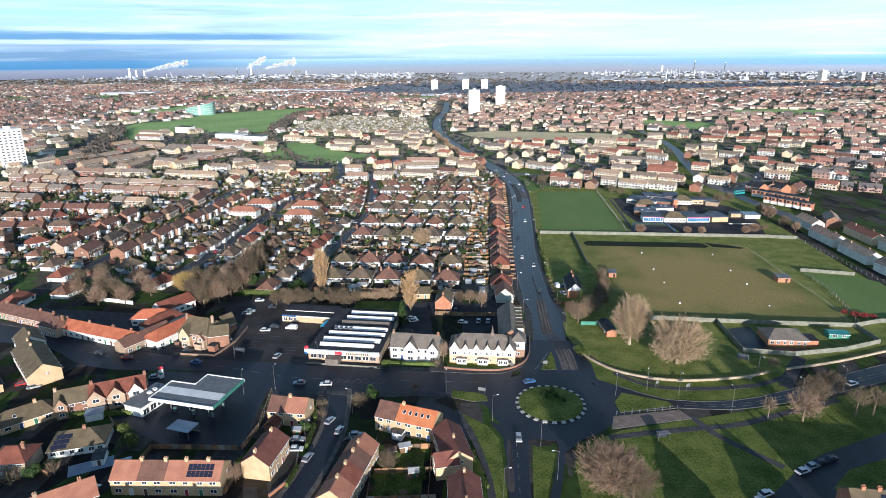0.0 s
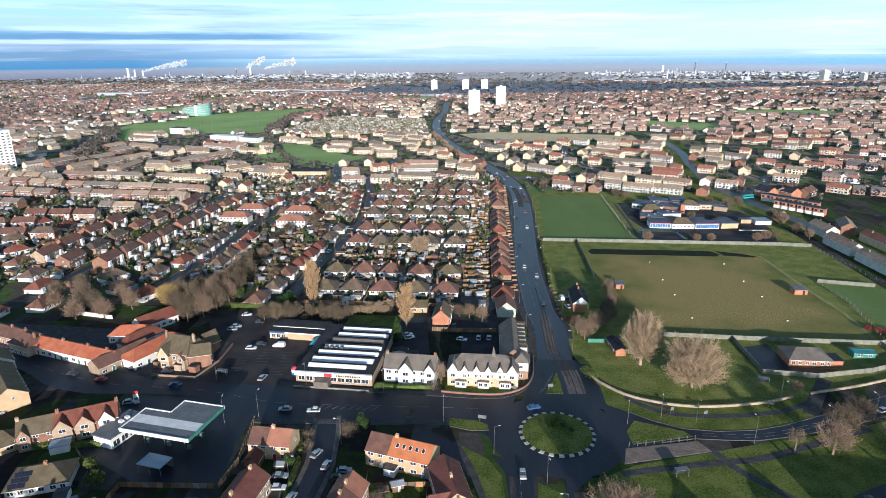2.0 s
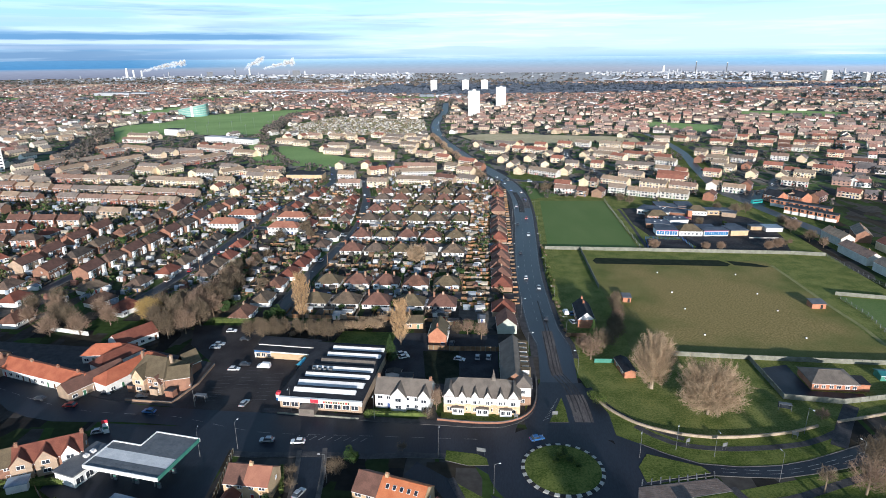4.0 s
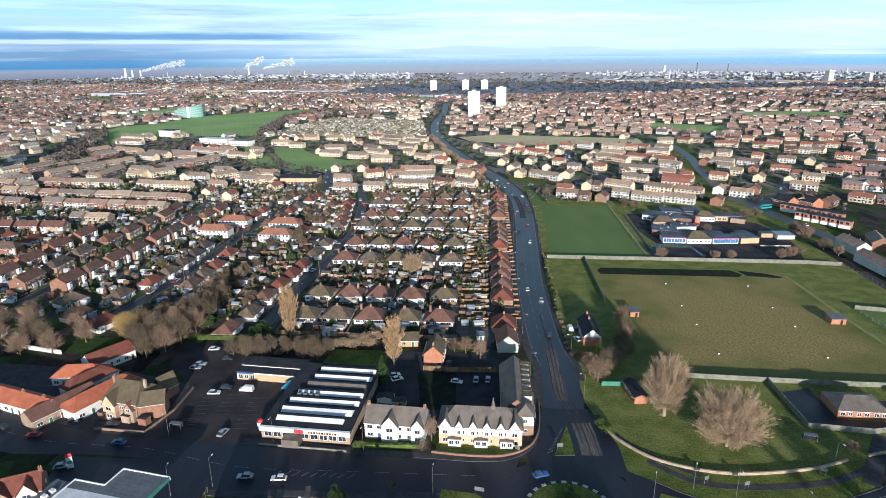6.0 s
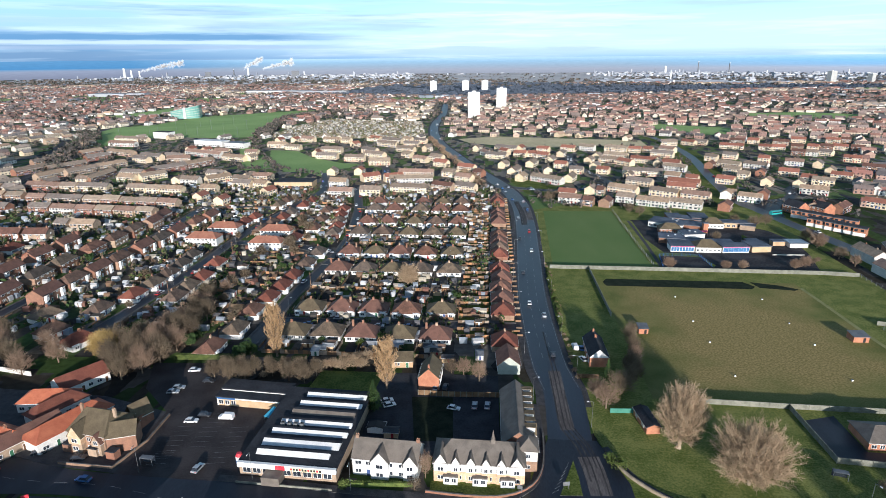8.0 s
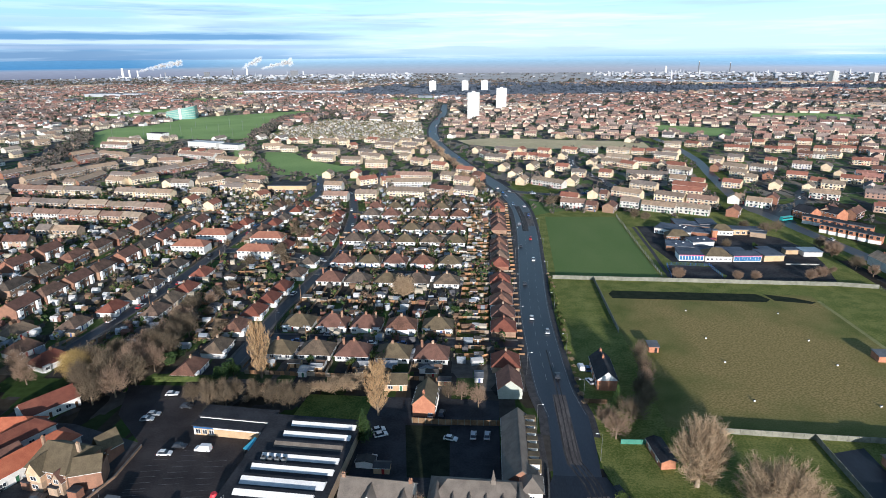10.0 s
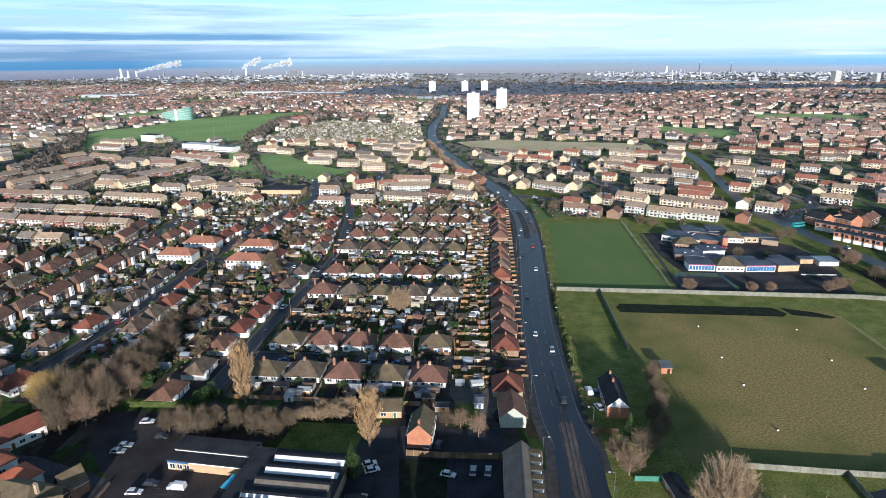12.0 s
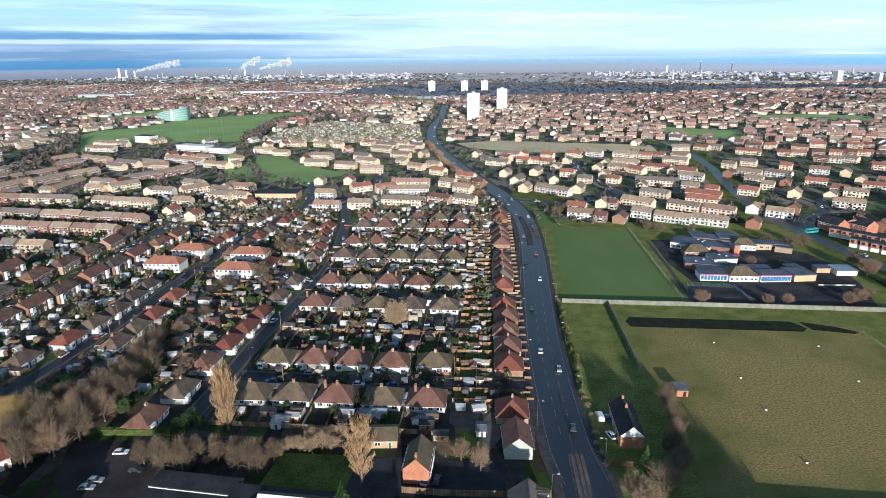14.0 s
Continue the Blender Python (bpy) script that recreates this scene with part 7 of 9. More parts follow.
# ---- trees ----
def bare_tree(seed, height, radius, low, n, twigs, mat, width=0.04, up=0.25, bark=BARK, rough=0.2, reach=0.2):
    """Trunk with limbs, and an oval crown of fine bare twigs that spread from the limbs. Returns both meshes."""
    r = random.Random(seed)
    wood, crown = Shape(), Shape()
    base = Vector((0, 0, low + (height - low) * 0.12))
    mid, half = Vector((0, 0, (low + height) / 2)), (height - low) / 2

    def place(f):
        while True:
            d = Vector((r.gauss(0, 1), r.gauss(0, 1), r.gauss(0.15, 1))).normalized()
            lump = 0.84 + rough * noise.noise(d * 2.3 + Vector((seed * 3.1, 0, 0)))
            return mid + Vector((d.x * radius, d.y * radius, d.z * half)) * f * lump

    def twig(p, q, w):
        s_ = (q - p).cross(Vector((r.uniform(-1, 1), r.uniform(-1, 1), r.uniform(-1, 1)))).normalized() * w
        crown.face([p - s_, p + s_, q + s_ * 0.35, q - s_ * 0.35], mat)

    thick = height * 0.02
    wood.tube((0, 0, -0.2), base, thick * 1.25, thick, bark, 8)
    wood.tube(base, (0, 0, low + (height - low) * 0.6), thick, thick * 0.3, bark, 7)
    for k in range(16):
        a = base.lerp(Vector((0, 0, low + (height - low) * 0.55)), r.random() ** 1.5)
        b = place(r.uniform(0.5, 0.75))
        c = a.lerp(b, 0.5) + Vector((0, 0, r.uniform(0.0, 0.08) * height))
        wood.tube(a, c, thick * 0.5, thick * 0.32, bark, 5)
        wood.tube(c, b, thick * 0.32, thick * 0.12, bark, 4)
        for _ in range(4):
            e = c.lerp(b, r.random())
            wood.tube(e, e + (place(0.95) - e) * r.uniform(0.3, 0.5), thick * 0.16, thick * 0.06, bark, 3)
    for k in range(n):
        q = place(r.uniform(0.72, 1.0) if k % 3 else r.uniform(0.4, 0.8))
        p = base.lerp(q, r.uniform(0.45, 0.68)) + Vector((r.uniform(-1, 1), r.uniform(-1, 1), r.uniform(-0.5, 0.8))) * radius * 0.07
        twig(p, q, width * 1.5)
        d = (q - p).normalized()
        for _ in range(twigs):
            e = p.lerp(q, r.uniform(0.25, 1.0))
            t = (d + Vector((r.uniform(-1, 1), r.uniform(-1, 1), r.uniform(-1, 1))) * 1.7 + Vector((0, 0, up))).normalized()
            twig(e, e + t * r.uniform(0.4, 1.0) * reach * (radius + half) * 0.75, width)
    return wood.mesh("trunk"), crown.mesh("crown")


def poplar_tree(seed, height, radius, mat):
    r = random.Random(seed)
    wood, crown = Shape(), Shape()
    wood.tube((0, 0, -0.2), (0, 0, height * 0.9), height * 0.018, 0.04, BARK, 6)
    for i in range(150):
        z = height * (0.06 + 0.8 * i / 150)
        a = r.uniform(0, 2 * math.pi)
        ln = radius * (1.2 - 0.9 * abs(z / height - 0.35) * 1.3) * r.uniform(0.7, 1.1)
        d = Vector((math.cos(a), math.sin(a), 0))
        p, q = Vector((0, 0, z)), Vector((0, 0, z)) + d * ln * 0.8 + Vector((0, 0, ln * 1.3))
        wood.tube(p, q, 0.07, 0.03, BARK, 3)
        for k in range(26):
            t = r.uniform(0.25, 1)
            b = p.lerp(q, t) + Vector((r.uniform(-.3, .3), r.uniform(-.3, .3), 0))
            e = b + Vector((r.uniform(-.45, .45), r.uniform(-.45, .45), r.uniform(0.6, 1.5)))
            sd_ = Vector((r.uniform(-1, 1), r.uniform(-1, 1), 0)).normalized() * 0.045
            crown.face([b - sd_, b + sd_, e + sd_ * 0.5, e - sd_ * 0.5], mat)
    return wood.mesh("trunk"), crown.mesh("crown")


def leafy(seed, height, radius, mat, cone=False, n=1500, leaf=0.3):
    r = random.Random(seed)
    wood, crown = Shape(), Shape()
    wood.tube((0, 0, -0.2), (0, 0, height * 0.7), 0.16, 0.06, BARK, 6)
    lumps = [(Vector((r.uniform(-1, 1) * radius * 0.55, r.uniform(-1, 1) * radius * 0.55, height * r.uniform(0.3, 0.8))), radius * r.uniform(0.4, 0.65)) for _ in range(9)]
    for i in range(n):
        if cone:
            z = height * (0.08 + 0.92 * r.random() ** 1.3)
            rad = radius * (1 - z / height) * (0.75 + 0.35 * math.sin(z * 5)) * math.sqrt(r.random())
            a = r.uniform(0, 2 * math.pi)
            c = Vector((rad * math.cos(a), rad * math.sin(a), z))
        else:
            b, rr = r.choice(lumps)
            d = Vector((r.gauss(0, 1), r.gauss(0, 1), r.gauss(0, 1))).normalized() * rr * r.uniform(0.75, 1.05)
            c = b + d
            c.z = max(0.15, c.z)
        u = Vector((r.uniform(-1, 1), r.uniform(-1, 1), r.uniform(-1, 1))).normalized() * leaf
        w = u.orthogonal().normalized() * leaf * 0.7
        crown.face([c - u, c - w * 0.8, c + u, c + w], mat)
    return wood.mesh("trunk"), crown.mesh("crown")


TREE_KINDS = {
    "broad": [(bare_tree(1, 16, 8.6, 0.8, 430, 12, TWIG, 0.036, rough=0.28, reach=0.13), "broad bare winter tree with a fine brown crown", "bare_tree"), (bare_tree(2, 15, 9.4, 1.2, 430, 12, TWIG, 0.036, rough=0.28, reach=0.13), "spreading bare tree with grey brown twigs", "bare_tree")],
    "grove": [(bare_tree(21, 15, 6.4, 0.8, 420, 11, TWIG, 0.03, rough=0.4, reach=0.16), "bare grove tree with dense brown twigs", "bare_tree"), (bare_tree(22, 14, 6.8, 0.6, 420, 11, TWIGWARM, 0.03, rough=0.4, reach=0.16), "bare grove tree with warm brown twigs", "bare_tree")],
    "tall": [(bare_tree(3, 19, 6.6, 0.4, 700, 7, TWIG, up=0.6), "tall bare tree with upright pale branches", "bare_tree")],
    "upright": [(bare_tree(31, 23, 7.6, 0.1, 900, 22, TWIGPALE, 0.032, up=0.7, bark=PALEBARK, rough=0.34, reach=0.11), "tall full bare tree with dense pale tan twigs", "bare_tree")],
    "great": [(bare_tree(32, 20.5, 12.8, 0.1, 1300, 24, TWIGPALE, 0.034, bark=PALEBARK, rough=0.4, reach=0.1), "great spreading bare tree with dense pale tan twigs", "bare_tree")],
    "crimson": [(bare_tree(35, 4.2, 3.6, 0.1, 160, 8, CRIMSON, 0.04), "low crimson stemmed dogwood bush", "bare_bush")],
    "maple": [(bare_tree(33, 15, 9.2, 0.6, 800, 20, TWIGWARM, 0.032, rough=0.3, reach=0.11), "broad bare park tree with warm brown twigs", "bare_tree")],
    "red": [(bare_tree(4, 9, 4.2, 0.8, 260, 10, TWIGWARM, 0.024, reach=0.16), "small bare tree with warm brown twigs", "bare_tree")],
    "young": [(bare_tree(5, 9, 3.3, 2.4, 130, 5, TWIG, 0.03, up=0.5), "young bare tree with a thin trunk", "bare_tree")],
    "gold": [(bare_tree(6, 12, 7.4, 0.6, 480, 12, TWIGGOLD, 0.03, up=-0.6, reach=0.16), "weeping willow with golden bare twigs", "willow_tree")],
    "poplar": [(poplar_tree(7, 20, 3.6, POPLAR), "narrow poplar with tawny upright twigs", "poplar_tree"), (poplar_tree(8, 19, 4.0, POPLAR), "full narrow poplar with brown twigs", "poplar_tree")],
    "conifer": [(leafy(9, 10, 3.0, LEAF, True), "dark green conifer with ragged sides", "conifer_tree")],
    "evergreen": [(leafy(10, 6, 3.0, LEAF), "rounded dark evergreen tree", "evergreen_tree")],
    "shrub": [(leafy(12, 2.4, 1.6, HEDGE, n=500, leaf=0.2), "rounded green garden shrub", "shrub"), (bare_tree(13, 3.6, 2.2, 0.1, 90, 5, TWIG, 0.025), "bare brown garden shrub", "bare_shrub")],
    "bush": [(bare_tree(14, 6.5, 4.2, 0.05, 260, 10, TWIGWARM, 0.028, rough=0.45, reach=0.16), "dense bare thicket bush", "bare_bush"), (bare_tree(15, 5.5, 4.0, 0.05, 260, 10, TWIGPALE, 0.026, rough=0.45, reach=0.16), "dense tan bare thicket bush", "bare_bush")],
}


def tree(kind, x, y, size=1.0, wide=1.0, pick=None):
    (tr, cr), lb, nm = TREE_KINDS[kind][rng.randrange(len(TREE_KINDS[kind])) if pick is None else pick % len(TREE_KINDS[kind])]
    t = thing(nm, lb, "shrub" if "shrub" in nm or "bush" in nm else "tree", pose(x, y, 0, 0, 0, rng.uniform(0, 360)) @ Matrix.Diagonal((size * wide, size * wide, size, 1)), kind + " trees")
    part("trunk", tr, t)
    part("crown", cr, t)
    return t


tree("upright", 57.5, 223, 1.05, 1.12)
tree("great", 71.5, 208, 1.0, 1.0)
tree("red", 40, 243, 1.15, 1.1)
tree("red", 38, 249, 1.0, 1.1)
tree("broad", 46.5, 252, 0.66, 1.0, 1)
tree("conifer", 43, 258, 1.0)
for x, y, s_ in ((51, 258, 0.62), (54, 262, 0.6), (54, 268, 0.66), (56, 275, 0.62), (57.5, 283, 0.6), (58, 292, 0.62), (52, 268, 0.5), (60, 298, 0.5)):
    tree("grove", x, y, s_, 0.9)
tree("maple", 34, 137, 0.95, 1.3)
tree("broad", 39, 133, 0.8, 1.2, 0)
tree("young", 89.4, 172.5, 1.0)
tree("red", 100, 172.5, 1.35, 1.15)
tree("broad", 108, 183, 0.72, 1.1, 0)
tree("broad", 117, 190, 0.62, 1.1, 1)
tree("young", 118, 176.5, 1.25, 1.2)
tree("young", 124, 177.5, 1.2, 1.1)
tree("red", 106, 207, 0.5, 1.4)
for x, y, s_ in ((158.6, 258.6, 0.6), (161.5, 256, 0.66), (164.5, 254.6, 0.7), (168, 254, 0.62)):
    tree("crimson", x, y, s_)
tree("poplar", -80.5, 272, 1.12, 1.15, 0)
tree("poplar", -34, 251, 1.02, 1.2, 1)
tree("conifer", -36, 237.5, 1.1, 1.25)
tree("red", -1.8, 257.5, 1.1, 0.8)
tree("red", -7.5, 262, 0.85, 1.1)
tree("broad", -12, 263, 0.4, 1.1)
tree("great", -39.7, 351, 0.62, 0.9)
tree("red", -15.6, 205, 1.1, 0.55)
tree("gold", -147, 268, 1.05, 1.1)
tree("gold", -152, 273, 0.8, 1.1)
for x, y, s_ in ((-131, 251, .82), (-126, 256, .85), (-123.5, 264, .85), (-138, 257, .8), (-133, 262, .9), (-142, 262, .75), (-128, 269, .9), (-136, 269, .85), (-144, 272, .8), (-130, 277, .85), (-122, 274, .8), (-137, 279, .75), (-121, 283, .8), (-128, 285, .85), (-133, 290, .7), (-124, 293, .8), (-130, 297, .75), (-123, 303, .75), (-129, 306, .7),
                 (-133, 314, .7), (-127, 313, .65), (-132, 323, .7), (-133, 331, .55), (-128, 335, .55), (-128, 343, .5), (-170, 252, .7), (-178, 258, .75), (-182, 250, .7), (-196, 276, .8), (-206, 272, .7), (-186, 262, .7), (-163, 262, .7), (-172, 270, .7), (-192, 270, .75), (-200, 262, .6)):
    tree("grove", x, y, s_ * 1.1, rng.uniform(0.9, 1.1))
for k in range(8):
    tree("grove", rng.uniform(-144, -124), rng.uniform(258, 290), rng.uniform(0.5, 0.75), 0.9)
for x, y in ((-122, 281), (-118, 285), (-131, 276), (-138, 286), (-124, 296), (-119, 279), (-94, 269), (-91, 272)):
    tree("evergreen", x, y, rng.uniform(0.7, 1.1))
# two thickets of small bare trees behind the car park, then low tan scrub
for x, y, s_ in ((-97.5, 254, .62), (-94, 257, .6), (-91, 252.5, .68), (-88, 256, .64), (-85.5, 252.5, .62), (-84, 258, .55), (-77, 257, .5), (-73, 260, .5), (-70, 254, .58), (-66.5, 257, .62), (-64, 253, .6), (-61, 258, .55), (-80, 262, .42)):
    tree("grove", x, y, s_, rng.uniform(0.95, 1.15), 0)
for x, y, s_ in ((-80, 256, .55), (-76, 262, .6), (-59, 264, .75), (-56, 265, .85), (-52.5, 263.5, .85), (-49, 266, .95), (-46, 265.5, .9), (-45, 271, .95), (-53, 269, .7), (-49, 271, .8), (-71, 264, .6)):
    tree("bush", x, y, s_ * rng.uniform(0.85, 1.05), 1.15, 1)
for x, y, k, s_ in ((-41, 171.5, "broad", 0.42), (-26.5, 141, "broad", 0.42), (-67, 133, "red", 0.8), (-37.5, 177, "evergreen", 0.75), (-55, 158, "evergreen", 0.6), (-57, 161, "shrub", 1.4), (-53, 170, "shrub", 1.2), (-51.5, 165, "shrub", 1.1), (-24, 183, "shrub", 1.0), (22.5, 183.4, "evergreen", 0.5),
                   (24.6, 180.5, "evergreen", 0.42), (20.4, 180.6, "evergreen", 0.36), (26.4, 178.5, "evergreen", 0.3), (-106, 147, "shrub", 1.6), (-110, 152, "shrub", 1.5), (-128, 128, "shrub", 1.8), (-124, 131, "evergreen", 0.7), (-119, 133, "shrub", 1.5), (-36.5, 199.5, "shrub", 1.2), (-18, 200, "shrub", 1.3), (38, 213, "shrub", 1.3), (36.5, 216, "shrub", 1.1), (-28, 271, "evergreen", 0.55),
                   (-14, 333, "evergreen", 0.8), (-17.5, 452, "conifer", 0.7), (-66, 284, "evergreen", 0.45), (-32, 280, "evergreen", 0.4), (-50, 283, "shrub", 1.2), (-118, 444, "broad", 0.6), (-125, 452, "broad", 0.55), (-120, 408, "broad", 0.6), (-121, 416, "broad", 0.5), (-128, 436, "broad", 0.5),
                   (-206, 404, "evergreen", 1.0), (-228, 378, "evergreen", 0.9), (-250, 468, "evergreen", 0.9), (-131, 390, "broad", 0.55), (-118, 385, "evergreen", 0.6), (-112, 372, "evergreen", 0.6), (-113, 396, "broad", 0.45), (99, 384, "maple", 0.5), (129, 384, "maple", 0.36), (138, 384.5, "maple", 0.4), (166, 386, "maple", 0.42), (173, 390, "maple", 0.46), (179, 394, "broad", 0.3), (184, 399, "bush", 0.5), (178, 401, "bush", 0.45), (197, 426, "maple", 0.7), (104, 506, "broad", 0.55),
                   (110, 500, "broad", 0.5), (142, 437, "broad", 0.45), (160, 440, "evergreen", 0.5), (178, 470, "broad", 0.6), (188, 476, "broad", 0.6), (197, 440, "broad", 0.6), (168, 478, "broad", 0.5), (48, 540, "broad", 0.6), (54, 548, "broad", 0.6), (198, 404, "broad", 0.6), (200, 392, "red", 0.9)):
    tree(k, x, y, s_ * rng.uniform(0.92, 1.08))
for k in range(14):
    tree(("shrub", "shrub", "bush", "evergreen")[k % 4], -29 + 4.1 * (k % 4) + rng.uniform(-1, 1), 131 + 5.2 * (k // 4) + rng.uniform(-1.5, 1.5), (0.7, 0.8, 0.35, 0.4)[k % 4])
# tall trees added out of view to cast shade on the park grass
for x, y, s_ in ((128, 128, 1.0), (139, 136, 1.1), (150, 124, 1.1), (150, 144, 1.0)):
    tree("broad", x, y, s_, 1.1)
for k in range(46):
    tree(rng.choice(("shrub", "shrub", "bush")), rng.uniform(-86, -16), rng.choice((rng.uniform(328, 358), rng.uniform(411, 428), rng.uniform(478, 492), rng.uniform(276, 284))), rng.uniform(0.4, 0.8))
for k in range(60):
    tree(rng.choice(("shrub", "bush", "broad", "evergreen")), rng.uniform(-190, -110), rng.uniform(300, 540), rng.uniform(0.28, 0.5))
for k in range(40):
    tree(rng.choice(("shrub", "bush", "evergreen")), rng.uniform(-330, -205), rng.uniform(300, 560), rng.uniform(0.35, 0.7))
for k in range(44):
    f = k / 43
    tree("bush", -20 - 78 * f + 16 + rng.uniform(-3, 3), 590 + 320 * f, rng.uniform(0.8, 1.2), 1.2)
for k in range(26):
    tree("bush", 33 + rng.uniform(-0.8, 0.8), 262 + k * 5, rng.uniform(0.18, 0.3), 1.3)
for k in range(22):
    tree("shrub", 32.6 + rng.uniform(-0.5, 0.5), 300 + k * 3.6, rng.uniform(0.7, 1.0), 0.9, 0)

# joined crowns of the far trees
s = Shape()
fr = random.Random(5)
FARTREE = surface("far_tree_crowns", (0.8, 0.8, 0.8), (1.1, 1.1, 1.1), 0.2, 0.95, island=0.3, ramp=[(0.135, 0.11, 0.095), (0.075, 0.07, 0.065), (0.04, 0.052, 0.036), (0.18, 0.145, 0.12), (0.10, 0.09, 0.085)])
# dim blue crowns, coloured for the cloud shade over the far land
SHADEWOODS = surface("cloud_shade_woods", (0.06, 0.08, 0.115), (0.10, 0.12, 0.155), 0.03, 0.95, fine=0.2)


def far_crown(x, y, r, h, n, mat=None):
    for _ in range(n):
        d = Vector((fr.gauss(0, 1), fr.gauss(0, 1), fr.gauss(0, 0.9))).normalized() * fr.uniform(0.4, 1.0)
        c = Vector((x + d.x * r, y + d.y * r, h * 0.55 + d.z * h * 0.45))
        u = Vector((fr.uniform(-1, 1), fr.uniform(-1, 1), fr.uniform(-1, 1))).normalized() * r * 0.42
        w = u.orthogonal().normalized() * r * 0.3
        s.face([c - u, c + w, c + u, c - w], mat or FARTREE)


def free_of_homes(x, y):
    return all((x - a) ** 2 + (y - b) ** 2 > 100 for a, b in HOMES) and all((x - a) ** 2 + (y - b) ** 2 > 90 for a, b in ROAD_POINTS) and not any(inside(x, y, GRASS_AREAS[k]) for k in ("small_green", "big_green"))


ROAD_POINTS = [p for ln in STREETS.values() for p in ln] + list(MAIN) + list(RIGHT_ROAD)
for x, y in TREE_SPOTS:
    far_crown(x, y, fr.uniform(2.0, 4.2), fr.uniform(4.0, 9), 15 if y < 1300 else 8)
LEFT_WOOD = smooth([(-462, 640), (-520, 745), (-560, 830), (-590, 905), (-650, 985)], 12)
for k in range(210):
    x, y = fr.choice(LEFT_WOOD)
    far_crown(x + fr.uniform(4, 26), y + fr.uniform(-14, 14), fr.uniform(2.5, 4.5), fr.uniform(6, 11), 16)
GREEN_EDGE = smooth([(-345, 947), (-365, 1047), (-390, 1212), (-366, 1310), (-327, 1359)], 12)
for k in range(330):
    x, y = fr.choice(GREEN_EDGE)
    far_crown(x + fr.uniform(-4, 18), y + fr.uniform(-10, 10), fr.uniform(3, 5), fr.uniform(6, 10), 16)
BECK = smooth([(-344, 929), (-295, 819), (-251, 735), (-218, 682), (-195, 671), (-169, 651)], 8)
for k in range(130):
    x, y = fr.choice(BECK)
    far_crown(x + fr.uniform(-5, 3), y + fr.uniform(-6, 6), fr.uniform(1.2, 2.6), fr.uniform(1.6, 4.0), 12)
# trees in the gardens and courts between the terraces
STRAW_FIELD = [(-60, 970), (220, 930), (215, 852), (133, 852), (90, 835), (23, 845), (-30, 870)]
HOMES = [(x, y) for g_ in ROWS.values() for x, y, *_ in g_]
for k in range(1500):
    x, y = fr.uniform(-640, 480), fr.uniform(505, 905)
    if inside(x, y, BUILT) and free_of_homes(x, y) and not inside(x, y, STRAW_FIELD):
        far_crown(x, y, fr.uniform(1.2, 3.4), fr.uniform(2.5, 7.5), 18)
for k in range(700):
    yy = fr.uniform(2500, 3300)
    far_crown(fr.uniform(-0.9, 0.85) * yy, yy, fr.uniform(7, 16), fr.uniform(5, 9), 12)
# belt of added trees that stands in for a cloud's shade
SHADE_AREA = [(-560, 2060), (-120, 1900), (420, 2000), (900, 2250), (1500, 2350), (1500, 2560), (700, 2640), (0, 2900), (-420, 2760)]
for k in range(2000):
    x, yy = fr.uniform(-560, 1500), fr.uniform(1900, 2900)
    if inside(x, yy, SHADE_AREA):
        far_crown(x, yy, fr.uniform(6, 15), fr.uniform(2, 5), 12, SHADEWOODS)
for k in range(4200):
    yy = fr.uniform(1150, 2900)
    x = fr.uniform(-0.9, 0.75) * yy
    if free(x, yy, 2):
        far_crown(x, yy, fr.uniform(3, 9), fr.uniform(4, 9), 10)
for k in range(3000):
    yy = fr.uniform(2850, 4500)
    x = fr.uniform(-0.92, 0.72) * yy
    if x * x + yy * yy < 4600 ** 2 and not (-0.06 < x / yy < 0.2 and k % 5):
        far_crown(x, yy, fr.uniform(6, 14), fr.uniform(3, 7), 7)
stuff("far_trees", s, "bare brown and dark green trees of the far town", "trees")


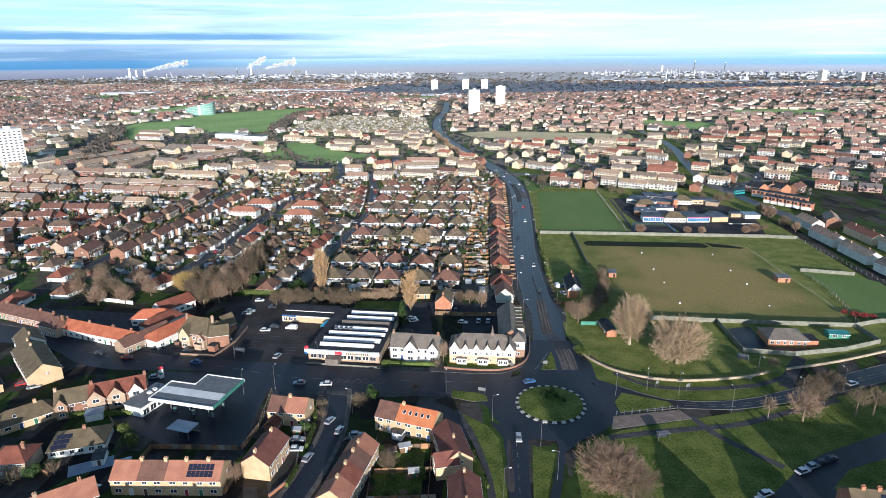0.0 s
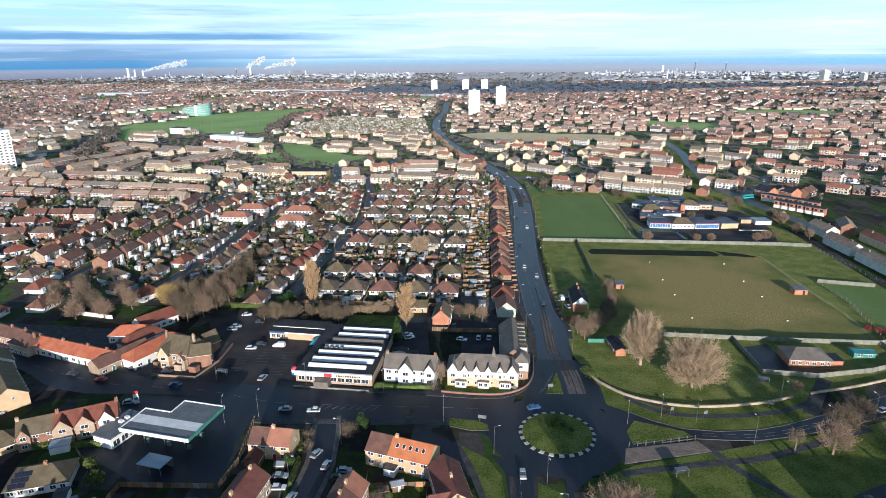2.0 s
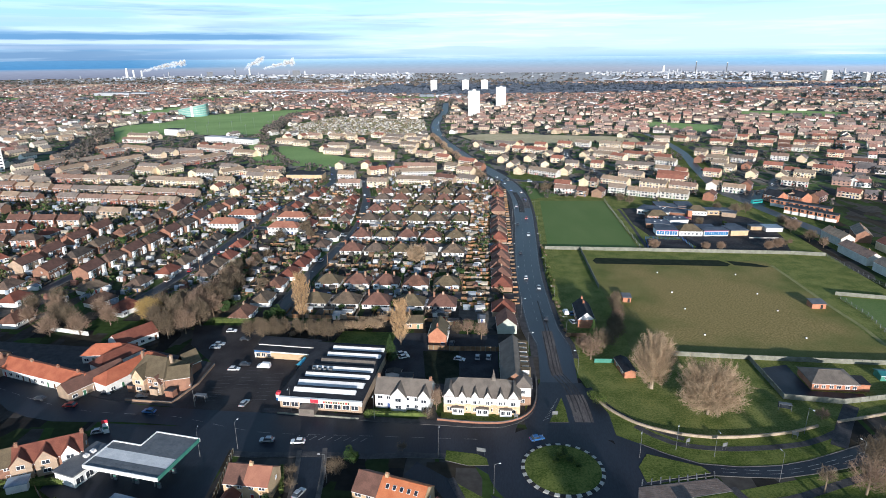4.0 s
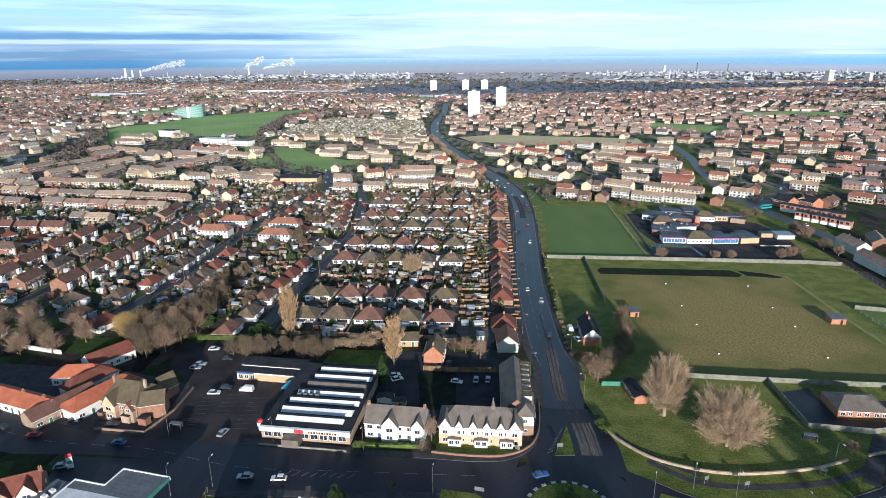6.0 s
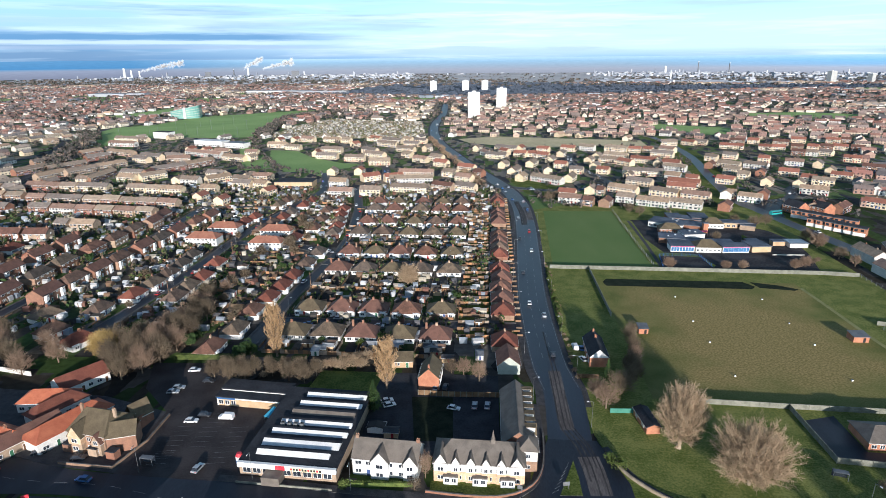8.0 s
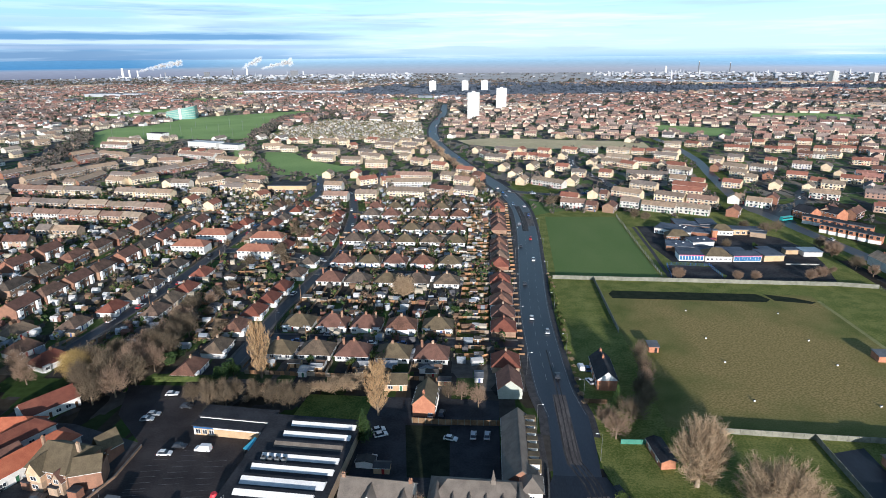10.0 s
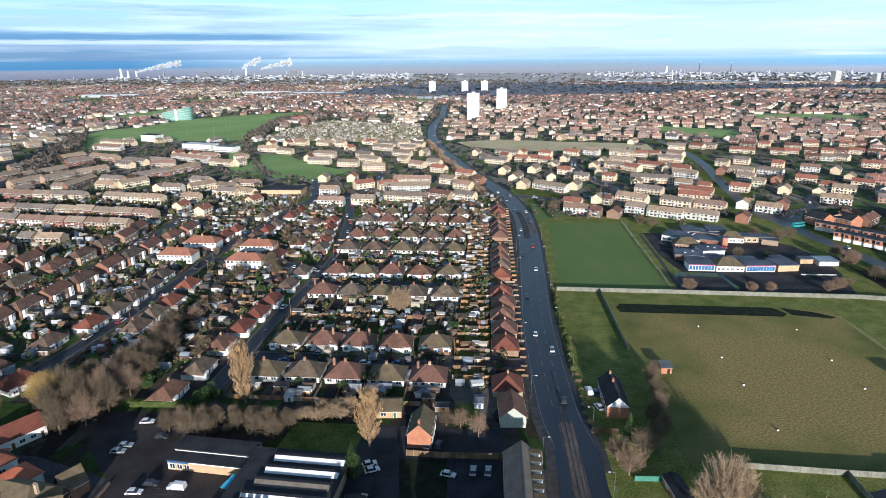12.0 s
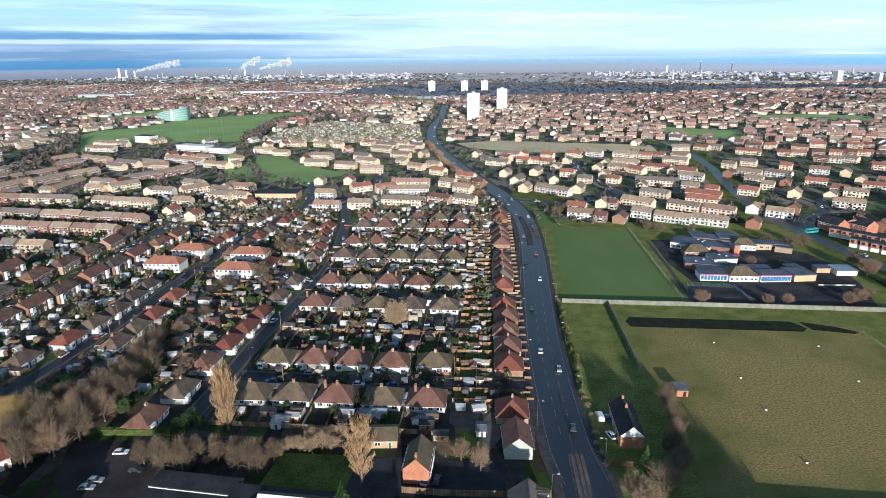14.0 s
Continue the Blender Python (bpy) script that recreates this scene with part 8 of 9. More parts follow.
# ---- vehicles ----
def car_meshes(paint, van=False):
    body, glass = Shape(), Shape()
    L, W = (4.9, 1.95) if van else (4.3, 1.78)
    hb, hr = (1.15, 2.0) if van else (0.82, 1.45)
    pts = [(-L / 2, 0.35), (-L / 2 - 0.03, 0.6), (-L / 2 + 0.1, hb), (L / 2 - 0.9, hb + 0.02), (L / 2 - 0.05, hb - 0.14), (L / 2, 0.55), (L / 2 - 0.05, 0.3)]
    n = len(pts)
    v = [(x, -W / 2, z) for x, z in pts] + [(x, W / 2, z) for x, z in pts]
    body.solid(v, [tuple(range(n - 1, -1, -1))[::-1], tuple(range(2 * n - 1, n - 1, -1))] + [(k + n, (k + 1) % n + n, (k + 1) % n, k) for k in range(n)], paint)
    c0, c1 = (-L / 2 + 0.08, L / 2 - 1.0) if van else (-L / 2 + 0.35, L / 2 - 1.15)
    r0, r1 = (c0 + 0.12, c1 - 0.75) if van else (c0 + 0.55, c1 - 0.75)
    i = 0.16
    w = W / 2 - 0.03
    q = [(c0, -w, hb), (c1, -w, hb), (c1, w, hb), (c0, w, hb), (r0, -w + i, hr), (r1, -w + i, hr), (r1, w - i, hr), (r0, w - i, hr)]
    body.solid([(r0 - .05, -w + i, hr), (r1 + .05, -w + i, hr), (r1 + .05, w - i, hr), (r0 - .05, w - i, hr), (r0, -w + i + .06, hr + .06), (r1, -w + i + .06, hr + .06), (r1, w - i - .06, hr + .06), (r0, w - i - .06, hr + .06)],
               [(4, 5, 6, 7), (0, 1, 5, 4), (1, 2, 6, 5), (2, 3, 7, 6), (3, 0, 4, 7)], paint)
    if van:
        body.solid(q, [(0, 1, 5, 4), (2, 3, 7, 6), (3, 0, 4, 7)], paint)
        glass.solid([(c1 + .01, -w + .1, hb + .05), (c1 + .01, w - .1, hb + .05), (r1 + .05, w - i - .1, hr - .05), (r1 + .05, -w + i + .1, hr - .05)], [(0, 1, 2, 3)], GLASS)
    else:
        glass.solid(q, [(0, 1, 5, 4), (1, 2, 6, 5), (2, 3, 7, 6), (3, 0, 4, 7)], GLASS)
    return body.mesh("body"), glass.mesh("glazing"), L, W


wh = Shape()
wh.tube((0, -0.1, 0), (0, 0.1, 0), 0.32, 0.32, DARK, 12)
wh.tube((0, -0.11, 0), (0, 0.11, 0), 0.19, 0.19, STEEL, 8)
WHEEL = wh.mesh("wheel")
lt = Shape()
lt.box(-0.03, 0.03, -0.16, 0.16, -0.07, 0.07, WHITE)
LIGHT = lt.mesh("headlight")
lt = Shape()
lt.box(-0.03, 0.03, -0.14, 0.14, -0.08, 0.08, RED)
TAIL = lt.mesh("tail_light")
CARS = {}
CAR_LABEL = {"white": "white hatchback on dark asphalt", "silver": "silver car parked at the kerb", "dark": "dark saloon parked on asphalt", "red": "red hatchback in the street", "blue": "blue car on the road", "van": "white panel van in the car park"}


def car(kind, x, y, rot):
    m = pose(x, y, 0.05, 0, 0, rot)
    if kind in CARS:
        return copy_thing(CARS[kind], m)
    bd, gl, L, W = car_meshes(CARPAINT["white" if kind == "van" else kind], kind == "van")
    c = thing("van" if kind == "van" else "car", CAR_LABEL[kind], "van" if kind == "van" else "car", m, "vehicles")
    part("body", bd, c)
    part("glazing", gl, c)
    for sx in (-1, 1):
        for sy in (-1, 1):
            part("wheel", WHEEL, c).matrix_basis = pose(sx * L * 0.31, sy * (W / 2 - 0.1), 0.32)
    for sy in () if kind == "dark" else (-1, 1):
        part("headlight", LIGHT, c).matrix_basis = pose(L / 2 - 0.02, sy * (W / 2 - 0.3), 0.6)
        part("tail_light", TAIL, c).matrix_basis = pose(-L / 2 - 0.01, sy * (W / 2 - 0.25), 0.68)
    CARS[kind] = c
    return c


for kind, x, y, r in (("silver", -50.3, 144.3, 78), ("silver", -48.6, 162.8, 70), ("silver", -44.4, 157.9, 80), ("silver", -55.9, 152.6, 5), ("white", -54.9, 147.9, 5), ("silver", -65.3, 185.1, 185), ("white", -55.7, 184.9, 185), ("blue", 15.9, 191, 20), ("silver", 10.6, 157.6, -88), ("white", 88, 147.2, 25),
                      ("silver", 91.7, 149.6, 25), ("dark", 95, 151.5, 25), ("dark", 98.5, 153.2, 25), ("white", 74, 137.3, 25), ("silver", 71.2, 134.6, 25), ("white", 80, 133, 30), ("white", -92.9, 226.8, 5), ("van", -82.4, 229.4, 178), ("silver", -107.6, 243.4, 8), ("silver", -107, 246.3, 8), ("white", -107.2, 258.6, 8), ("dark", -90.2, 230.5, 5),
                      ("silver", -80, 204.4, 80), ("red", -164, 178.5, 30), ("silver", -158.5, 176.8, 30), ("white", 127.8, 196.2, 25), ("dark", -39.9, 153, 10), ("silver", -38.8, 156, 8), ("silver", -103.8, 127.2, 80), ("white", -9.8, 239.3, -12), ("silver", -3, 241.3, 88), ("silver", 1.2, 241.5, 86), ("dark", -98.4, 251.4, 0), ("white", -32.4, 242.4, 25), ("white", -31.2, 239.9, 25),
                      ("silver", -31.6, 228, 80), ("silver", -128, 213.8, 40), ("dark", -130.3, 208.5, 25), ("blue", -109.4, 197.8, 175), ("dark", 26.4, 279.2, 85), ("van", 35.6, 285.6, 95), ("blue", 37.9, 285, 95), ("white", 37.4, 276, 110), ("silver", -16.8, 252, 80), ("dark", -13.5, 252.5, 82), ("blue", -15.5, 158, 60), ("blue", -21, 167.5, -15), ("red", -138, 199.6, 185),
                      ("dark", -117, 206.8, 10), ("silver", -119, 186, 20), ("dark", -151, 203, 170), ("white", 20.4, 330, 88), ("dark", 19.6, 372, 88), ("white", 26.5, 410, -92), ("red", 27.6, 452, -92), ("silver", 22, 488, 90), ("dark", 20.6, 436, 89), ("silver", 26, 316, -90), ("blue", -77, 301.2, 180), ("silver", -65, 307.6, 0), ("blue", -33.5, 301.2, 180), ("white", -45.5, 301, 0),
                      ("silver", -52, 388, 0), ("dark", -36, 381, 180), ("white", -66, 381, 180), ("silver", -28, 451, 0), ("white", -58, 457, 180), ("dark", -72, 451, 0)):
    car(kind, x, y, r)
FARCARS = {}


def far_car(kind, x, y, rot):
    """A car far off: body with its wheels, and the glazing."""
    if kind not in FARCARS:
        bd, gl, L, W = car_meshes(CARPAINT[kind])
        q = Shape()
        q.join(bd, Matrix.Identity(4))
        for sx in (-1, 1):
            for sy in (-1, 1):
                q.join(WHEEL, pose(sx * L * 0.31, sy * (W / 2 - 0.1), 0.32))
        FARCARS[kind] = (q.mesh("body"), gl)
    c = thing("car", CAR_LABEL[kind], "car", pose(x, y, 0.045, 0, 0, rot), "vehicles")
    part("body", FARCARS[kind][0], c)
    part("glazing", FARCARS[kind][1], c)


for k in range(120):
    ln = rng.choice((MAIN[34:-30], RIGHT_ROAD, STREETS["diagonal"], STREETS["inner"], STREETS["outer"], STREETS["mid_east"], STREETS["court"], STREETS["east"], STREETS["terrace_back"], STREETS["mid_close"], STREETS["link"]))
    i = rng.randrange(len(ln) - 1)
    (x0, y0), (x1, y1) = ln[i], ln[i + 1]
    q = Vector((x1 - x0, y1 - y0)).normalized()
    sd2 = rng.choice((-1.7, 1.7)) if len(ln) < 28 else rng.choice((-3.2, 3.2))
    t = rng.random()
    far_car(rng.choice(("white", "silver", "white", "silver", "dark", "blue", "red")), x0 + (x1 - x0) * t + q.y * sd2, y0 + (y1 - y0) * t - q.x * sd2, math.degrees(math.atan2(q.y, q.x)))
for k in range(26):
    ln = STREETS[rng.choice(("diagonal", "inner", "outer", "terrace", "terrace_back"))]
    i = rng.randrange(1, len(ln) - 1) if len(ln) > 2 else 0
    (x0, y0), (x1, y1) = ln[i], ln[i + 1]
    t = rng.random()
    sd2 = rng.choice((-1.6, 1.6))
    q = Vector((x1 - x0, y1 - y0)).normalized()
    car(rng.choice(("white", "silver", "dark", "red", "blue", "silver")), x0 + (x1 - x0) * t + q.y * sd2, y0 + (y1 - y0) * t - q.x * sd2, math.degrees(math.atan2(q.y, q.x)))
for k in range(16):
    i = rng.randrange(34, len(MAIN) - 40)
    (x0, y0), (x1, y1) = MAIN[i], MAIN[i + 1]
    q = Vector((x1 - x0, y1 - y0)).normalized()
    sd2 = rng.choice((-3.6, 4))
    car(rng.choice(("white", "silver", "dark", "blue")), x0 + q.y * sd2, y0 - q.x * sd2, math.degrees(math.atan2(q.y, q.x)) + (180 if sd2 < 0 else 0))


# ---- street furniture ----
def lamp_meshes(h):
    a, b = Shape(), Shape()
    a.tube((0, 0, 0), (0, 0, 1.2), 0.09, 0.085, STEEL, 8)
    a.tube((0, 0, 1.2), (0, 0, h), 0.055, 0.036, STEEL, 8)
    a.tube((0, 0, h - 0.05), (1.3, 0, h + 0.12), 0.045, 0.04, STEEL, 6)
    b.box(1.2, 1.9, -0.13, 0.13, h + 0.04, h + 0.18, PALESHEET, 0.05)
    return a.mesh("post"), b.mesh("lamp_head")


LAMP = lamp_meshes(9.0)
for x, y, r in ((-72.7, 181, 80), (2.8, 166.7, 20), (5.6, 132.2, 0), (17, 154.5, -80), (44.6, 184.3, 250), (56, 188.6, 250), (79.7, 176.2, 100), (20.4, 140, 180), (-12.9, 180.8, 90), (-82.2, 176.7, 100), (97, 199, -70), (104, 182.5, 110), (-63, 201.2, -90), (-35, 198.5, -90), (-96, 202, -80), (33.6, 232, 180), (16.5, 246, 0), (33, 262, 180), (15.4, 280, 0),
                (31.4, 296, 180), (14.2, 322, 0), (31, 338, 180), (14, 362, 0), (31.6, 382, 180), (16, 404, 0), (33, 424, 180), (17.4, 446, 0), (34, 468, 180), (-88, 309.8, 0), (-58, 299.2, 90), (-28, 309.8, -90), (-4, 299.2, 90), (-58, 389.8, -90), (-20, 379.2, 90), (-160.5, 345, 180), (-146.8, 378, 180), (-155, 412, 0), (-52.5, 150, 0), (-42.5, 168, 180), (66, 186, -90), (122, 191, 110)):
    p = thing("street_lamp", "grey steel street lamp with a single arm", "street lamp", pose(x, y, 0.05, 0, 0, r), "street lamps")
    part("post", LAMP[0], p)
    part("lamp_head", LAMP[1], p)
# utility poles with cross arms in the bungalow streets
for x, y in ((-72, 299.4), (-42, 309.6), (-12, 309.6), (-72, 389.6), (-42, 379.4), (-155, 330), (-150, 395), (-88.4, 345), (-89.5, 428)):
    p = thing("telegraph_pole", "brown wooden telegraph pole", "pole", pose(x, y, 0), "telegraph poles")
    s = Shape()
    s.tube((0, 0, 0), (0, 0, 8.2), 0.14, 0.1, WOOD, 7)
    part("pole", s, p)
    s = Shape()
    s.box(-0.7, 0.7, -0.05, 0.05, 7.6, 7.72, WOOD)
    part("cross_arm", s, p)
# white markers on the sports field
for k, (x, y) in enumerate(((90.3, 342), (130.1, 341), (90, 314), (130.2, 314), (90.2, 293.7), (130.7, 293.7), (90, 266.8), (129.8, 266))):
    p = thing("field_marker", "short white practice marker post on the field", "marker", pose(x, y, 0.03), "field markers")
    s = Shape()
    s.box(-0.3, 0.3, -0.25, 0.25, 0, 0.6, WHITE, 0.06)
    part("body", s, p)
    s = Shape()
    s.box(-0.35, 0.35, -0.3, 0.3, 0.6, 0.7, DARK, 0.05)
    part("lid", s, p)
# direction signs on the verges
for x, y, r, w in ((-0.8, 182.6, -10, 2.6), (22.4, 203, 10, 1.8), (70, 189.5, 20, 1.6), (93, 196.5, -30, 1.8), (10, 200.8, -20, 1.4), (60, 191, 30, 1.5)):
    p = thing("road_sign", "grey backed road sign board on two posts", "sign", pose(x, y, 0.05, 0, 0, r), "road signs")
    for sx in (-1, 1):
        s = Shape()
        s.tube((sx * w * 0.35, 0, 0), (sx * w * 0.35, 0, 2.3), 0.05, 0.05, STEEL, 6)
        part("post", s, p)
    s = Shape()
    s.box(-w / 2, w / 2, -0.09, -0.05, 1.2, 2.4, STEEL)
    part("board", s, p)
for x, y, r in ((-95.5, 205.8, -5), (53.8, 160.2, 14), (97, 212, -15)):
    p = thing("bus_shelter" if x < 0 else "bench_shelter", "small grey glazed shelter by the road", "shelter", pose(x, y, 0.05, 0, 0, r))
    s = Shape()
    s.box(-1.9, 1.9, -0.8, 0.8, 2.3, 2.42, SHEET)
    part("roof", s, p)
    s = Shape()
    s.box(-1.9, 1.9, 0.7, 0.78, 0.2, 2.3, GLASS)
    part("back_panel", s, p)
    for sx in (-1.8, 1.8):
        s = Shape()
        s.box(sx - 0.05, sx + 0.05, -0.75, -0.65, 0, 2.3, STEEL)
        part("post", s, p)


# ---- fences and walls ----
def panel_fence(name, label, pts, hgt, step, mat, post, group, cap=None, mesh=False):
    f = thing(name, label, "fence", None, group)
    pm, qm = Shape(), Shape()
    if mesh:
        for k in range(5):
            pm.box(0.0, step, -0.015, 0.015, 0.1 + k * (hgt - 0.15) / 4, 0.13 + k * (hgt - 0.15) / 4, mat)
    else:
        pm.box(0.06, step - 0.06, -0.05, 0.05, 0.05, hgt, mat)
        pm.box(0.04, step - 0.04, -0.08, 0.08, hgt, hgt + 0.06, cap or mat)
    pw = 0.05 if mesh else 0.1
    qm.box(-pw, pw, -1.6 * pw, 1.6 * pw, -0.2, hgt + 0.16, post)
    pm, qm = pm.mesh("panel"), qm.mesh("post")
    for (x0, y0), (x1, y1) in zip(pts, pts[1:]):
        d = Vector((x1 - x0, y1 - y0))
        n = max(1, round(d.length / step))
        r = math.degrees(math.atan2(d.y, d.x))
        for k in range(n):
            x, y = x0 + d.x * k / n, y0 + d.y * k / n
            part("panel", pm, f).matrix_basis = pose(x, y, 0, 0, 0, r) @ Matrix.Diagonal((d.length / n / step, 1, 1, 1))
            part("post", qm, f).matrix_basis = pose(x, y, 0, 0, 0, r)
    return f


panel_fence("field_fence", "long pale concrete panel fence behind the sports field", [(34.5, 380.5), (55, 380), (90, 379.5), (176, 377.5), (193, 375)], 2.1, 3.0, CONCRETE, CONCRETE, "concrete fences")
panel_fence("field_fence", "pale concrete panel fence dividing the field", [(55.2, 379), (55.4, 350), (55.6, 317)], 2.1, 3.0, CONCRETE, CONCRETE, "concrete fences")
panel_fence("field_fence", "pale concrete panel fence on the near side of the field", [(66, 248.2), (99.3, 246.4), (130, 245.2), (155.4, 244.8), (168.3, 249.8), (184, 252)], 1.9, 3.0, CONCRETE, CONCRETE, "concrete fences")
panel_fence("field_fence", "pale concrete panel fence round the pavilion", [(99.3, 246), (99.8, 218.8), (118, 216.8), (139.2, 222), (156.6, 229.6), (155.4, 244.4)], 1.9, 3.0, CONCRETE, CONCRETE, "concrete fences")
panel_fence("mesh_fence", "dark green mesh fence along the school side", [(92.6, 511), (91.6, 384)], 2.0, 4.0, STEEL, STEEL, "mesh fences", mesh=True)
panel_fence("mesh_fence", "grey mesh fence along the field path", [(158.8, 248.5), (164.2, 270), (167.2, 290), (166.2, 314)], 1.8, 4.0, STEEL, STEEL, "mesh fences", mesh=True)
panel_fence("mesh_fence", "grey mesh fence between the field and the estate road", [(193.2, 374), (195, 343), (197.2, 319), (199.5, 300), (200, 262)], 1.8, 4.0, STEEL, STEEL, "mesh fences", mesh=True)
panel_fence("field_fence", "short pale concrete panel wall on the green", [(166.4, 314.6), (191, 309.4)], 1.9, 3.0, CONCRETE, CONCRETE, "concrete fences")
panel_fence("court_fence", "blue painted rail fence round the games court", [(96.3, 385.6), (99.3, 405.6), (122, 405.2), (123, 386)], 1.6, 2.5, BLUERAIL, BLUERAIL, "court fences", mesh=True)
panel_fence("yard_wall", "low pale wall across the school yard", [(164.4, 409.6), (182.2, 409.8)], 0.7, 3.0, PALECONC, PALECONC, "court fences")
panel_fence("orange_fence", "sunlit orange timber fence", [(33, 262.5), (41, 262.3)], 1.6, 2.0, WOOD, WOOD, "timber fences")
panel_fence("green_fence", "green boarded fence beside the store", [(41, 240.5), (49, 240.8)], 1.6, 2.0, GREENMETAL, GREENMETAL, "timber fences")
panel_fence("yard_fence", "grey timber fence behind the apartments", [(-22.5, 247.5), (-12, 247), (6, 247.5)], 1.9, 2.0, WOOD, CONCRETE, "timber fences")
panel_fence("yard_fence", "timber fence by the garage yard", [(-73, 178.5), (-70, 158), (-71, 147)], 1.7, 2.0, WOOD, CONCRETE, "timber fences")


def low_wall(name, label, line, hgt, thick, mat, cap):
    w = thing(name, label, "wall")
    part("wall", ribbon(line, -thick / 2, thick / 2, -0.1, hgt, mat), w)
    part("coping", ribbon(line, -thick / 2 - 0.05, thick / 2 + 0.05, hgt, hgt + 0.09, cap), w)
    return w


low_wall("boundary_wall", "low pale stone boundary wall round the field", smooth([(36.2, 218), (40.5, 208.5), (50.5, 199.2), (68, 195), (90, 198.2), (103, 203)], 3), 0.8, 0.4, STONE, STONE)
low_wall("boundary_wall", "low pale stone wall beside the pavilion", smooth([(110, 205.5), (130, 212), (154, 222), (190, 238)], 4), 0.8, 0.4, STONE, STONE)
low_wall("garden_wall", "curved pink brick garden wall of the apartments", smooth([(-15, 199.2), (-4, 198.2), (6, 198.8), (13.4, 203.4), (17, 212), (18.2, 227)], 2.5), 0.8, 0.3, BRICK, KERB)
low_wall("pub_wall", "low brick wall round the pub forecourt", [(-121.5, 204.2), (-104.6, 203.2), (-101.5, 216), (-101.8, 230)], 0.8, 0.3, BRICK, KERB)
low_wall("garden_wall", "curved brick garden wall at the street corner", smooth([(-53.5, 146), (-52.5, 136), (-56, 128)], 2.5), 1.0, 0.25, REDBRICK, KERB)
low_wall("garden_wall", "white wall panel behind the trees", [(-186, 255.5), (-166, 251.5)], 1.9, 0.25, RENDER, KERB)

# hedges: boxes of many small leaves
def hedge(x0, y0, x1, y1, w, hgt):
    d = Vector((x1 - x0, y1 - y0))
    n = int(d.length * 38 * (0.4 + hgt * 0.4))
    h = thing("hedge", "clipped green hedge beside a garden", "hedge", pose((x0 + x1) / 2, (y0 + y1) / 2, 0, 0, 0, math.degrees(math.atan2(d.y, d.x))), "hedges")
    s = Shape()
    s.box(-d.length / 2, d.length / 2, -w / 2 + .1, w / 2 - .1, 0, hgt - .1, HEDGE, 0.12)
    for _ in range(n):
        u, v, z = rng.uniform(-.5, .5) * d.length, rng.uniform(-.5, .5) * w, rng.uniform(0.1, hgt)
        f = rng.random()
        if f < 0.45:
            z = hgt + rng.uniform(-.1, .06)
        else:
            v = (w / 2 + rng.uniform(-.1, .06)) * (1 if f < 0.6 else -1)
        c = Vector((u, v, z))
        a_ = Vector((rng.uniform(-1, 1), rng.uniform(-1, 1), rng.uniform(-1, 1))).normalized() * 0.16
        b_ = a_.orthogonal()
        s.face([c - a_, c - b_, c + a_, c + b_], HEDGE)
    part("foliage", s, h)


for q in ((-119, 267.5, -97, 268.8, 1.6, 2.0), (-52.8, 160, -52, 149, 1.2, 1.6), (-56.5, 173, -53.4, 163, 1.2, 1.5), (-12.5, 199.6, -5, 198.9, 0.6, 0.7), (-70, 139.5, -66, 148, 1.0, 1.6), (-136, 160, -112, 163.5, 1.4, 1.5), (-18.5, 201.5, -36, 200.5, 1.0, 1.3), (-52, 140, -52.5, 132, 1.0, 1.5), (-3, 150, 1.5, 135, 1.0, 1.2)):
    hedge(*q)

# sheds and garages in the gardens
SHED = {}


def shed(x, y, rot, w, d, mat, roof, label):
    key = (w, d, label)
    m = pose(x, y, 0, 0, 0, rot)
    if key in SHED:
        return copy_thing(SHED[key], m)
    h = thing("garden_shed", label, "shed", m, "garden sheds")
    s = Shape()
    s.box(-w / 2, w / 2, -d / 2, d / 2, 0, 2.1, mat)
    part("wall", s, h)
    part("roof", roof_shape(w, d, 2.1, 2.7, 0, roof, 0.15), h)
    s = Shape()
    s.box(-0.4, 0.4, -0.04, 0.03, 0.05, 1.9, DOOR)
    part("door", s, h).matrix_basis = pose(w * 0.1, -d / 2 - 0.01, 0)
    SHED[key] = h
    return h


SHEDS = ((2.6, 2.2, WOOD, SHEDGREY, "small brown timber garden shed"), (3.0, 5.4, RENDER, SHEDGREY, "pale single garage with a grey roof"), (4.4, 3.2, BUFF, SHEDGREY, "buff garden room with a grey roof"), (3.2, 2.4, WOOD, SHEDGREY, "timber garden shed with a felt roof"))
for y0, y1 in ((328, 356), (412, 428), (478, 492), (276, 283)):
    for x in COLS:
        for k in range(3):
            w, d, a_, b_, lb = rng.choice(SHEDS)
            shed(x + rng.uniform(-6, 6), rng.uniform(y0, y1), rng.choice((0, 90, 180)), w, d, a_, b_, lb)
for k in range(56):
    w, d, a_, b_, lb = rng.choice(SHEDS)
    x = rng.choice((rng.uniform(-134, -112), rng.uniform(-184, -173), rng.uniform(-260, -226)))
    shed(x, rng.uniform(296, 530), rng.choice((0, 90)), w, d, a_, b_, lb)
for y in range(292, 540, 13):
    w, d, a_, b_, lb = rng.choice(SHEDS[::3])
    shed(-5 + rng.uniform(-3, 3), y, 0, w, d, a_, b_, lb)
